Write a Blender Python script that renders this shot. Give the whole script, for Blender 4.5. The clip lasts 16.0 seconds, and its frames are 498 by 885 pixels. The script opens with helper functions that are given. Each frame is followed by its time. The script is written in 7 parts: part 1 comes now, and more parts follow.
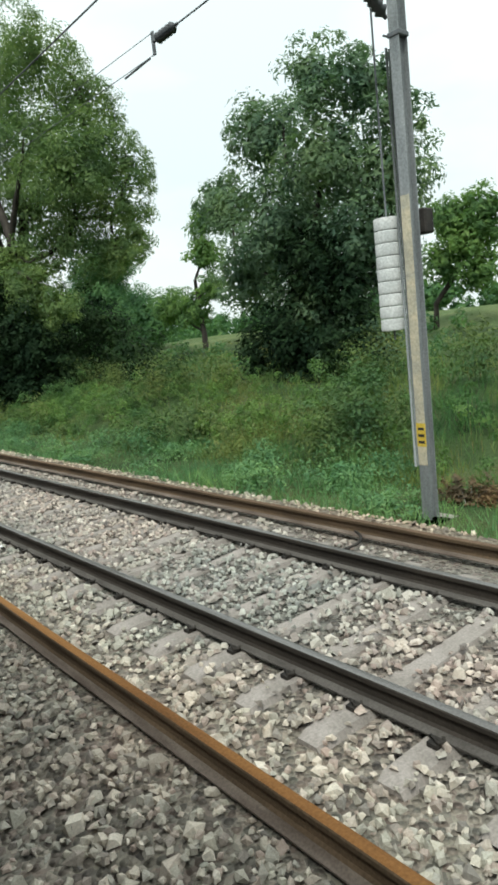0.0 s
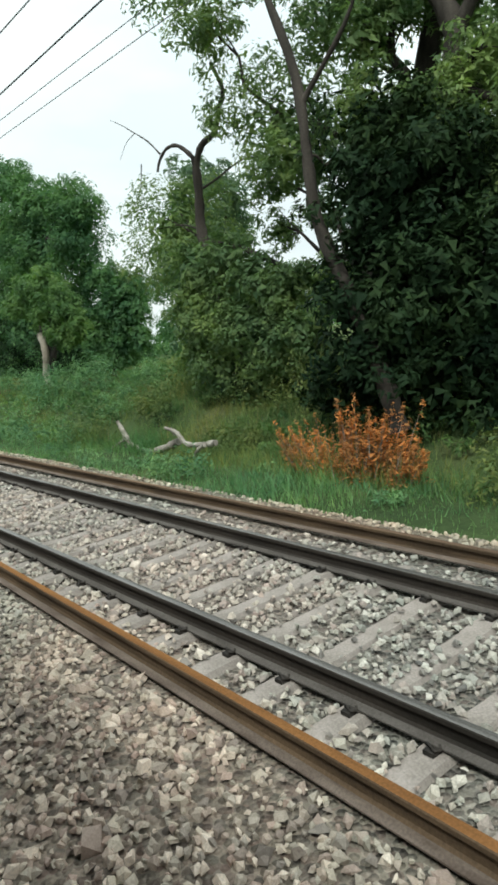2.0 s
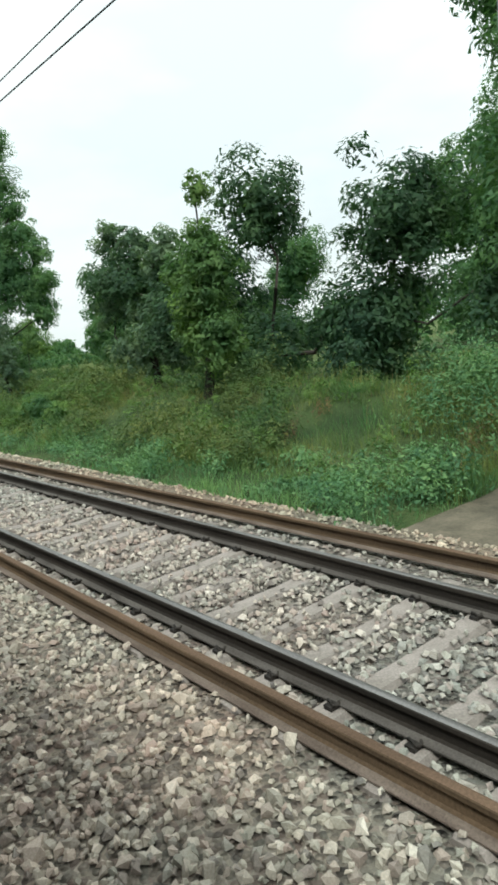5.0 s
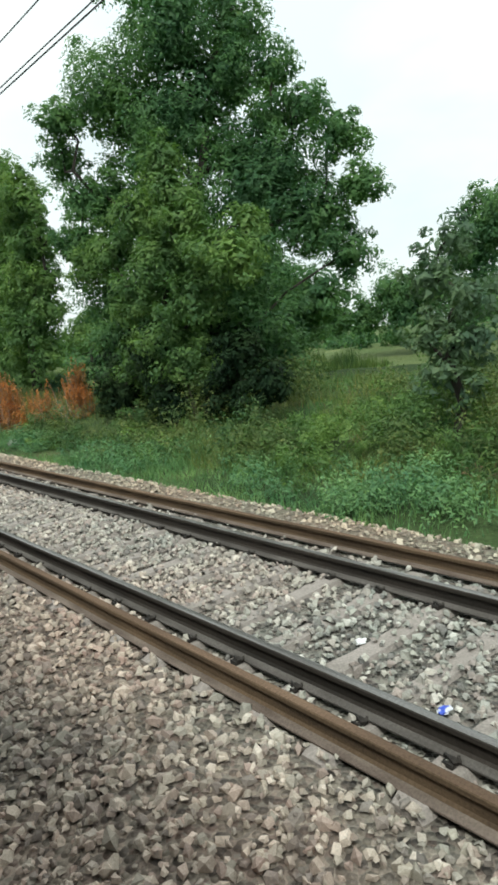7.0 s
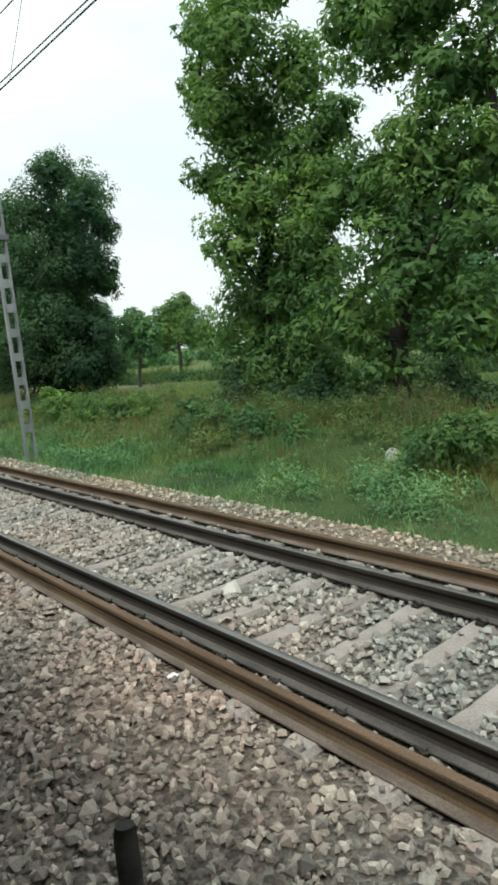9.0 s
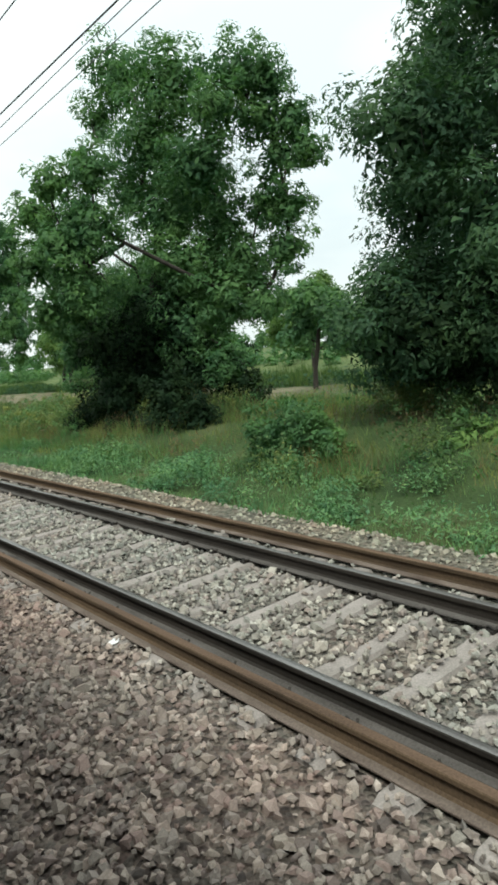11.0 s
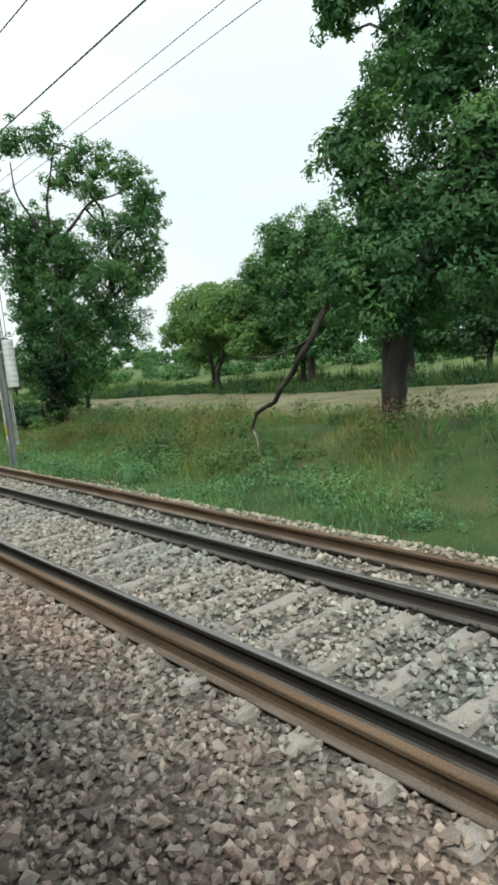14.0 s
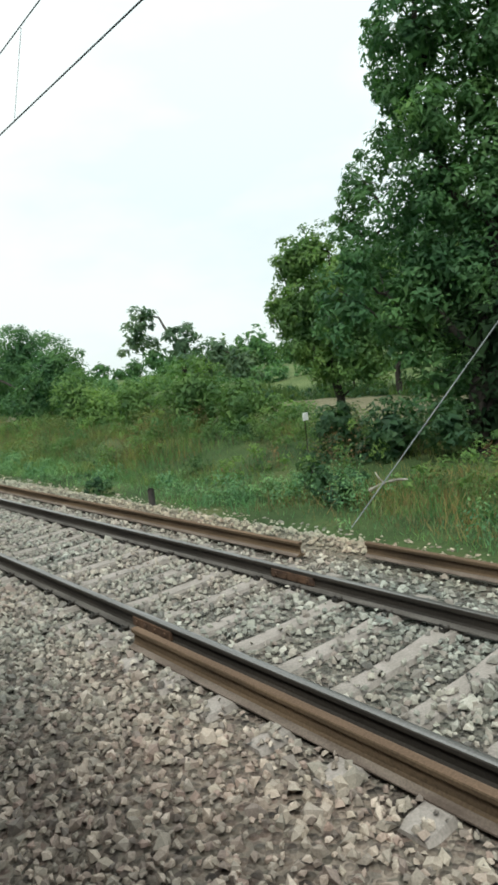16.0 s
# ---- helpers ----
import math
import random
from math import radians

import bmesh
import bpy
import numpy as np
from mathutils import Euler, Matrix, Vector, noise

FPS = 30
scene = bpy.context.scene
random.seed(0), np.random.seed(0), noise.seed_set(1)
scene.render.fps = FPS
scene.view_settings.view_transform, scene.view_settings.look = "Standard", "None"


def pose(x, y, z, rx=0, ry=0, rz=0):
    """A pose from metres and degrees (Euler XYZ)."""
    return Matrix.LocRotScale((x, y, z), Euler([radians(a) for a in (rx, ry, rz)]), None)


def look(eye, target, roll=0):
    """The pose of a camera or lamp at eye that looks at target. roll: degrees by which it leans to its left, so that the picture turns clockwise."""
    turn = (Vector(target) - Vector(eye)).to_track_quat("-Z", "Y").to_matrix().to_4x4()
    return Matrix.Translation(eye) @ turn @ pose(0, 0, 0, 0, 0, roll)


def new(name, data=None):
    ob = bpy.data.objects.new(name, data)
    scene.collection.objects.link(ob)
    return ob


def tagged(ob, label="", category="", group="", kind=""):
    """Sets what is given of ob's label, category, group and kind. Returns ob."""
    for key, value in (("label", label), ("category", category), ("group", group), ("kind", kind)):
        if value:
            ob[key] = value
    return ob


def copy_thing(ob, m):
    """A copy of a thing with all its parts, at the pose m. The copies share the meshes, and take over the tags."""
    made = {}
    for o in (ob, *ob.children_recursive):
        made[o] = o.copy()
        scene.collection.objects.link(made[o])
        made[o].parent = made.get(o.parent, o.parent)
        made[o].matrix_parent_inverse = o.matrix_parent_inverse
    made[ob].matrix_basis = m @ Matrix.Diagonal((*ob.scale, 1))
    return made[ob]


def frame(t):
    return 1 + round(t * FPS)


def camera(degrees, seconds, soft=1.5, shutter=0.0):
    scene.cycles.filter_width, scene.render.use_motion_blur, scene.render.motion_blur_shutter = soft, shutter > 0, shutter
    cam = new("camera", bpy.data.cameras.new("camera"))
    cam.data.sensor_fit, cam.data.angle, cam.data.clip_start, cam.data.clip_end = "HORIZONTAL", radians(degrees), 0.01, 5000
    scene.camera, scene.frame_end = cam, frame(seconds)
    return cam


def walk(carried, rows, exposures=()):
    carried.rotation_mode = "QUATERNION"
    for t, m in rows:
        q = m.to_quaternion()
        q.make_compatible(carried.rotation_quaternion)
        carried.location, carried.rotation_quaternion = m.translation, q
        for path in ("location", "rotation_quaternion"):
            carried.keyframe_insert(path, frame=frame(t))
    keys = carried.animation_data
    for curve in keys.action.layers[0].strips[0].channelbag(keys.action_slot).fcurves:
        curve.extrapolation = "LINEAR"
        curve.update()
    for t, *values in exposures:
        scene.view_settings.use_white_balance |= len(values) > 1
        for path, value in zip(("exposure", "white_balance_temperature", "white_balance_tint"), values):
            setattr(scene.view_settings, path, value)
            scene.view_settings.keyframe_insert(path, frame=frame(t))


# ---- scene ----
# ---------------------------------------------------------------- camera
# World: y runs along the track in the train's direction, x to its right, z = 0 on the rail heads.
cam = camera(41.0, 16.0, soft=3.1, shutter=0.0)
EYE_HEIGHT = 2.2


def row(t, y, yaw, pitch, roll, x=0.0):
    """A camera row: yaw to the right of the track, pitch up, roll leaning to the left, in degrees."""
    a, p = radians(yaw), radians(pitch)
    eye = Vector((x, y, EYE_HEIGHT))
    return t, look(eye, eye + Vector((math.sin(a) * math.cos(p), math.cos(a) * math.cos(p), math.sin(p))), roll)


PATH = [
    (0.0, 0.00, 39.30, -9.33, -6.45),
    (0.5, 5.72, 39.60, -9.33, -6.25),
    (1.0, 11.45, 39.70, -9.33, -6.05),
    (1.5, 17.17, 39.80, -9.26, -5.94),
    (2.0, 22.90, 39.90, -9.20, -5.74),
    (2.5, 28.61, 39.90, -9.13, -5.54),
    (3.0, 34.27, 39.90, -9.12, -5.43),
    (3.5, 39.91, 39.90, -9.10, -5.41),
    (4.5, 51.11, 39.90, -9.07, -5.39),
    (5.8, 65.52, 39.90, -8.83, -5.45),
    (6.0, 67.72, 39.90, -8.83, -5.45),
    (6.5, 73.21, 39.90, -8.81, -5.43),
    (7.0, 78.66, 39.90, -8.90, -5.42),
    (7.5, 84.08, 39.90, -8.89, -5.52),
    (8.0, 89.47, 39.90, -8.89, -5.51),
    (8.5, 94.84, 39.90, -8.88, -5.51),
    (9.0, 100.18, 39.80, -8.57, -5.51),
    (10.2, 112.92, 39.60, -8.16, -5.60),
    (11.5, 126.59, 39.50, -7.94, -5.59),
    (12.0, 131.83, 39.50, -7.83, -5.59),
    (12.5, 137.04, 39.40, -7.73, -5.68),
    (13.0, 142.25, 39.30, -7.62, -5.78),
    (13.5, 147.45, 39.20, -7.62, -5.88),
    (14.0, 152.64, 39.00, -7.52, -5.98),
    (14.5, 157.83, 38.80, -7.52, -6.08),
    (15.0, 163.02, 38.70, -7.37, -6.18),
    (15.5, 168.20, 39.00, -7.02, -6.25),
    (16.0, 173.38, 39.30, -6.72, -6.45),
]
walk(cam, [row(*r) for r in PATH], [(0.0, 0.0, 6350, 1.0), (16.0, 0.0, 6350, 1.0)])

# ---------------------------------------------------------------- sky and sun
# A bright, even overcast: a clear-sky model behind thin white cloud, and one weak, very soft sun.
SUN_HEIGHT, SUN_BEARING = 55, 230
world = bpy.data.worlds.new("overcast_sky")
scene.world = world
world.use_nodes = True
wt = world.node_tree
wn, wl = wt.nodes, wt.links
wn.clear()
w_out = wn.new("ShaderNodeOutputWorld")
w_bg = wn.new("ShaderNodeBackground")
w_sky = wn.new("ShaderNodeTexSky")
w_sky.sky_type = "NISHITA"
w_sky.sun_disc = False
w_sky.sun_elevation, w_sky.sun_rotation = radians(SUN_HEIGHT), radians(SUN_BEARING)
w_dim = wn.new("ShaderNodeMixRGB")
w_dim.blend_type = "MULTIPLY"
w_dim.inputs[0].default_value = 1.0
w_dim.inputs[2].default_value = (0.10, 0.10, 0.10, 1)
w_co = wn.new("ShaderNodeTexCoord")
w_map = wn.new("ShaderNodeMapping")
w_map.inputs["Scale"].default_value = (1.0, 1.0, 2.5)
w_noise = wn.new("ShaderNodeTexNoise")
w_noise.inputs["Scale"].default_value = 2.2
w_noise.inputs["Detail"].default_value = 5.0
w_ramp = wn.new("ShaderNodeValToRGB")
w_ramp.color_ramp.elements[0].position, w_ramp.color_ramp.elements[1].position = 0.36, 0.54
w_ramp.color_ramp.elements[0].color = (0.94, 1.00, 1.03, 1)
w_ramp.color_ramp.elements[1].color = (1.10, 1.13, 1.13, 1)
w_mix = wn.new("ShaderNodeMixRGB")
w_mix.inputs[0].default_value = 0.94
wl.new(w_sky.outputs[0], w_dim.inputs[1])
wl.new(w_co.outputs["Generated"], w_map.inputs[0])
wl.new(w_map.outputs[0], w_noise.inputs["Vector"])
wl.new(w_noise.outputs[0], w_ramp.inputs[0])
wl.new(w_dim.outputs[0], w_mix.inputs[1])
wl.new(w_ramp.outputs[0], w_mix.inputs[2])
wl.new(w_mix.outputs[0], w_bg.inputs[0])
# an overcast sky grows brighter towards the zenith
w_up = wn.new("ShaderNodeSeparateXYZ")
w_grow = wn.new("ShaderNodeMapRange")
w_grow.inputs["To Min"].default_value, w_grow.inputs["To Max"].default_value = 0.92, 1.40
wl.new(w_co.outputs["Generated"], w_up.inputs[0])
wl.new(w_up.outputs[2], w_grow.inputs["Value"])
wl.new(w_grow.outputs[0], w_bg.inputs[1])
wl.new(w_bg.outputs[0], w_out.inputs[0])

sun = new("sun", bpy.data.lights.new("sun", "SUN"))
sun.data.energy, sun.data.angle, sun.data.color = 2.7, radians(12), (1.0, 0.96, 0.90)
sa, sh = radians(SUN_BEARING), radians(SUN_HEIGHT)
sun.matrix_world = look((0, 80, 60), Vector((0, 80, 60)) - Vector((math.sin(sa) * math.cos(sh), math.cos(sa) * math.cos(sh), math.sin(sh))))
scene.view_settings.exposure = 0.1

# ---------------------------------------------------------------- materials


def material(name):
    m = bpy.data.materials.new(name)
    m.use_nodes = True
    t = m.node_tree
    return m, t, t.nodes["Principled BSDF"]


def place(t):
    return t.nodes.new("ShaderNodeTexCoord").outputs["Object"]


def noise_at(t, scale, detail=4.0, stretch=None):
    n = t.nodes.new("ShaderNodeTexNoise")
    n.inputs["Scale"].default_value, n.inputs["Detail"].default_value = scale, detail
    src = place(t)
    if stretch:
        mp = t.nodes.new("ShaderNodeMapping")
        mp.inputs["Scale"].default_value = stretch
        t.links.new(src, mp.inputs[0])
        src = mp.outputs[0]
    t.links.new(src, n.inputs["Vector"])
    return n.outputs[0]


def ramp(t, fac, stops):
    r = t.nodes.new("ShaderNodeValToRGB")
    e = r.color_ramp.elements
    while len(e) < len(stops):
        e.new(0.5)
    for el, (p, c) in zip(e, stops):
        el.position, el.color = p, (*c, 1)
    t.links.new(fac, r.inputs[0])
    return r.outputs[0]


def mix(t, fac, a, b, kind="MIX"):
    n = t.nodes.new("ShaderNodeMixRGB")
    n.blend_type = kind
    for i, v in enumerate((fac, a, b)):
        if isinstance(v, (int, float)):
            n.inputs[i].default_value = v
        elif isinstance(v, tuple):
            n.inputs[i].default_value = (*v, 1)
        else:
            t.links.new(v, n.inputs[i])
    return n.outputs[0]


def bump(t, bsdf, height, strength=0.3, distance=0.01):
    b = t.nodes.new("ShaderNodeBump")
    b.inputs["Strength"].default_value, b.inputs["Distance"].default_value = strength, distance
    t.links.new(height, b.inputs["Height"])
    t.links.new(b.outputs[0], bsdf.inputs["Normal"])


def island(t):
    return t.nodes.new("ShaderNodeNewGeometry").outputs["Random Per Island"]


def surface(name, stops, scale, rough=0.8, metal=0.0, fine=60.0, relief=0.3, stretch=None, spec=0.3):
    """A two-scale mottled surface: stops colour a large noise, a fine noise varies it and gives the relief."""
    m, t, b = material(name)
    base = ramp(t, noise_at(t, scale, 6.0, stretch), stops)
    grain = noise_at(t, fine, 3.0)
    col = mix(t, 0.55, base, ramp(t, grain, [(0.25, (0.45, 0.45, 0.45)), (0.75, (1.25, 1.25, 1.25))]), "MULTIPLY")
    t.links.new(col, b.inputs["Base Color"])
    b.inputs["Roughness"].default_value, b.inputs["Metallic"].default_value = rough, metal
    b.inputs["Specular IOR Level"].default_value = spec
    bump(t, b, grain, relief)
    return m


def leaf_material(name, dark, lit, warm, through_light=0.38, patches=((0.70, 0.76, 0.76), (1.22, 1.14, 0.96)), size=0.35, gloss=0.2):
    """Leaves: each one its own green, in patches of shoot colour, with some light through the blade."""
    m, t, b = material(name)
    part_way = [tuple(0.5 * (p + q) for p, q in zip(c, lit)) for c in (dark, warm)]
    each = ramp(t, island(t), [(0.0, part_way[0]), (0.6, lit), (1.0, part_way[1])])
    patch = ramp(t, noise_at(t, size, 3.0), [(0.38, patches[0]), (0.62, patches[1])])
    shoot = ramp(t, noise_at(t, size * 4.5, 2.0), [(0.36, (0.74, 0.80, 0.84)), (0.64, (1.26, 1.18, 1.04))])
    col = mix(t, 1.0, mix(t, 1.0, each, patch, "MULTIPLY"), shoot, "MULTIPLY")
    t.links.new(col, b.inputs["Base Color"])
    b.inputs["Roughness"].default_value, b.inputs["Specular IOR Level"].default_value = 0.55, gloss
    tr = t.nodes.new("ShaderNodeBsdfTranslucent")
    t.links.new(mix(t, 1.0, col, (1.1, 1.25, 0.7), "MULTIPLY"), tr.inputs[0])
    ms = t.nodes.new("ShaderNodeMixShader")
    ms.inputs[0].default_value = through_light
    t.links.new(b.outputs[0], ms.inputs[1])
    t.links.new(tr.outputs[0], ms.inputs[2])
    t.links.new(ms.outputs[0], t.nodes["Material Output"].inputs[0])
    return m


LEAF = {
    "mid": leaf_material("leaf_mid", (0.066, 0.141, 0.075), (0.087, 0.188, 0.082), (0.123, 0.226, 0.093)),
    "light": leaf_material("leaf_light", (0.091, 0.169, 0.071), (0.122, 0.221, 0.077), (0.170, 0.261, 0.089)),
    "grey": leaf_material("leaf_grey", (0.094, 0.156, 0.108), (0.126, 0.202, 0.130), (0.164, 0.239, 0.153)),
    "dark": leaf_material("leaf_dark", (0.037, 0.081, 0.053), (0.053, 0.113, 0.061), (0.074, 0.139, 0.067)),
    "olive": leaf_material("leaf_olive", (0.094, 0.160, 0.072), (0.130, 0.206, 0.088), (0.188, 0.252, 0.102)),
    # near-black: ivy, and the shade beneath crowns put into leaf colour
    "ivy_shade": leaf_material("leaf_ivy_shade", (0.012, 0.025, 0.014), (0.018, 0.037, 0.018), (0.026, 0.048, 0.021), 0.10, gloss=0.05),
    "dead": leaf_material("leaf_dead", (0.31, 0.120, 0.044), (0.49, 0.205, 0.074), (0.64, 0.355, 0.160), 0.25, size=2.0),
}
PATCHY = ((0.55, 0.82, 0.76), (1.30, 0.98, 0.80))
GRASS_TALL = leaf_material("grass_tall", (0.110, 0.191, 0.076), (0.158, 0.245, 0.094), (0.209, 0.239, 0.110), 0.25, PATCHY, 0.5)
GRASS_LOW = leaf_material("grass_low", (0.096, 0.205, 0.098), (0.150, 0.288, 0.126), (0.215, 0.345, 0.146), 0.25, ((0.70, 0.82, 0.86), (1.15, 1.08, 0.95)), 0.6)
HERB = leaf_material("herb_leaf", (0.080, 0.172, 0.088), (0.132, 0.262, 0.128), (0.215, 0.355, 0.168), 0.25, ((0.62, 0.74, 0.74), (1.20, 1.12, 0.98)), 0.8)
HERB_TALL = leaf_material("tall_herb_leaf", (0.063, 0.113, 0.045), (0.104, 0.167, 0.063), (0.171, 0.211, 0.086), 0.25, ((0.55, 0.74, 0.74), (1.25, 1.02, 0.82)), 0.45)
GRASS_DRY = leaf_material("grass_dry", (0.150, 0.120, 0.060), (0.260, 0.210, 0.110), (0.360, 0.300, 0.170), 0.2)
GRASS_SEED = leaf_material("grass_seed", (0.105, 0.070, 0.045), (0.165, 0.110, 0.068), (0.210, 0.150, 0.085), 0.2)
CROP = leaf_material("crop_leaf", (0.045, 0.085, 0.030), (0.070, 0.125, 0.040), (0.105, 0.160, 0.050), 0.2)

BARK = surface("bark", [(0.3, (0.020, 0.017, 0.014)), (0.7, (0.070, 0.060, 0.050))], 3.0, 0.9, 0, 25.0, 0.8, (1, 1, 0.25))
BARK_PALE = surface("bark_pale", [(0.3, (0.20, 0.17, 0.13)), (0.65, (0.42, 0.38, 0.32))], 2.5, 0.85, 0, 25.0, 0.6, (1, 1, 0.3))
WOOD_DEAD = surface("dead_wood", [(0.3, (0.16, 0.14, 0.12)), (0.7, (0.45, 0.42, 0.37))], 4.0, 0.85, 0, 40.0, 0.6)
IRON = surface("rail_steel_dark", [(0.3, (0.022, 0.019, 0.016)), (0.7, (0.056, 0.046, 0.038))], 2.0, 0.75, 0.1, 50.0, 0.25, (3, 0.4, 3), 0.3)
WORN = surface("rail_head_worn", [(0.3, (0.17, 0.16, 0.15)), (0.7, (0.31, 0.30, 0.29))], 2.5, 0.40, 0.75, 60.0, 0.1, (8, 0.3, 1), 0.5)
DUSTY = surface("rail_foot_brake_dust", [(0.3, (0.070, 0.063, 0.057)), (0.7, (0.140, 0.129, 0.118))], 4.0, 0.9, 0.0, 70.0, 0.3, (3, 0.5, 3), 0.2)
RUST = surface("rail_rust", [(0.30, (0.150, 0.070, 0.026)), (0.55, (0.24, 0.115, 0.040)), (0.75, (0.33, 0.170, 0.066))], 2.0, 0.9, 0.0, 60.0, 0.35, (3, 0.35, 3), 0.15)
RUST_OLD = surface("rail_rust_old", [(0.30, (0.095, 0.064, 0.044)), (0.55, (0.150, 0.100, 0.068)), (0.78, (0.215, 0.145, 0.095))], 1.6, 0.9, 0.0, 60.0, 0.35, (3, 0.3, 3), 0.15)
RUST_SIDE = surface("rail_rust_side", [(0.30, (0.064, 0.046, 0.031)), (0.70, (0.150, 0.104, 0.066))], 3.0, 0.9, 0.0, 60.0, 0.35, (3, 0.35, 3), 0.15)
FOOT = surface("rail_foot_dust", [(0.3, (0.100, 0.076, 0.062)), (0.7, (0.215, 0.176, 0.147))], 4.0, 0.9, 0.0, 70.0, 0.3, (3, 0.5, 3), 0.2)
RUST_PLATE = surface("fishplate_rust", [(0.3, (0.050, 0.032, 0.024)), (0.7, (0.140, 0.080, 0.050))], 6.0, 0.85, 0.1, 60.0, 0.4)
CONCRETE = surface("sleeper_concrete", [(0.3, (0.236, 0.212, 0.188)), (0.7, (0.360, 0.322, 0.296))], 3.0, 0.9, 0, 60.0, 0.35)
GALV = surface("mast_steel", [(0.3, (0.185, 0.202, 0.210)), (0.7, (0.320, 0.338, 0.342))], 2.0, 0.6, 0.25, 40.0, 0.15, (4, 4, 0.6), 0.4)
GALV_DARK = surface("fitting_steel", [(0.3, (0.09, 0.10, 0.11)), (0.7, (0.17, 0.18, 0.19))], 4.0, 0.6, 0.2, 40.0, 0.15)
WHITE = surface("weathered_white", [(0.3, (0.52, 0.54, 0.53)), (0.7, (0.74, 0.75, 0.73))], 4.0, 0.75, 0, 40.0, 0.2)
INSULATOR = surface("insulator_glaze", [(0.3, (0.030, 0.034, 0.040)), (0.7, (0.060, 0.062, 0.066))], 4.0, 0.3, 0, 40.0, 0.05, None, 0.5)
YELLOW = surface("yellow_paint", [(0.3, (0.55, 0.38, 0.04)), (0.7, (0.68, 0.50, 0.08))], 6.0, 0.7, 0, 40.0, 0.15)
CREAM = surface("faded_cream_paint", [(0.3, (0.36, 0.35, 0.29)), (0.7, (0.60, 0.53, 0.38))], 6.0, 0.8, 0, 40.0, 0.15)
FLAKED = surface("flaked_paint", [(0.42, (0.26, 0.27, 0.27)), (0.52, (0.55, 0.54, 0.48)), (0.75, (0.60, 0.55, 0.45))], 5.0, 0.8, 0, 40.0, 0.25)
WIRE = surface("wire_copper_dark", [(0.3, (0.055, 0.060, 0.065)), (0.7, (0.10, 0.105, 0.11))], 4.0, 0.5, 0.6, 40.0, 0.05)
DARK_IRON = surface("old_iron", [(0.3, (0.020, 0.019, 0.018)), (0.7, (0.055, 0.048, 0.042))], 6.0, 0.8, 0.1, 40.0, 0.4)
PAPER = surface("litter_white", [(0.3, (0.70, 0.70, 0.70)), (0.7, (0.85, 0.85, 0.85))], 8.0, 0.5, 0, 60.0, 0.2)
BLUE = surface("litter_blue", [(0.45, (0.05, 0.10, 0.55)), (0.55, (0.65, 0.68, 0.75))], 14.0, 0.35, 0, 60.0, 0.2)
ORANGE = surface("litter_orange", [(0.45, (0.85, 0.10, 0.03)), (0.6, (0.85, 0.45, 0.20))], 14.0, 0.4, 0, 60.0, 0.2)
CREAM_CARD = surface("litter_card", [(0.45, (0.62, 0.55, 0.33)), (0.6, (0.75, 0.70, 0.52))], 14.0, 0.6, 0, 60.0, 0.2)
COACH_BLUE = surface("coach_paint", [(0.3, (0.022, 0.032, 0.056)), (0.7, (0.040, 0.054, 0.086))], 1.0, 0.55, 0, 30.0, 0.1)
STONE_WHITE = surface("whitewashed_stone", [(0.3, (0.34, 0.34, 0.31)), (0.7, (0.56, 0.55, 0.51))], 6.0, 0.9, 0, 50.0, 0.5)


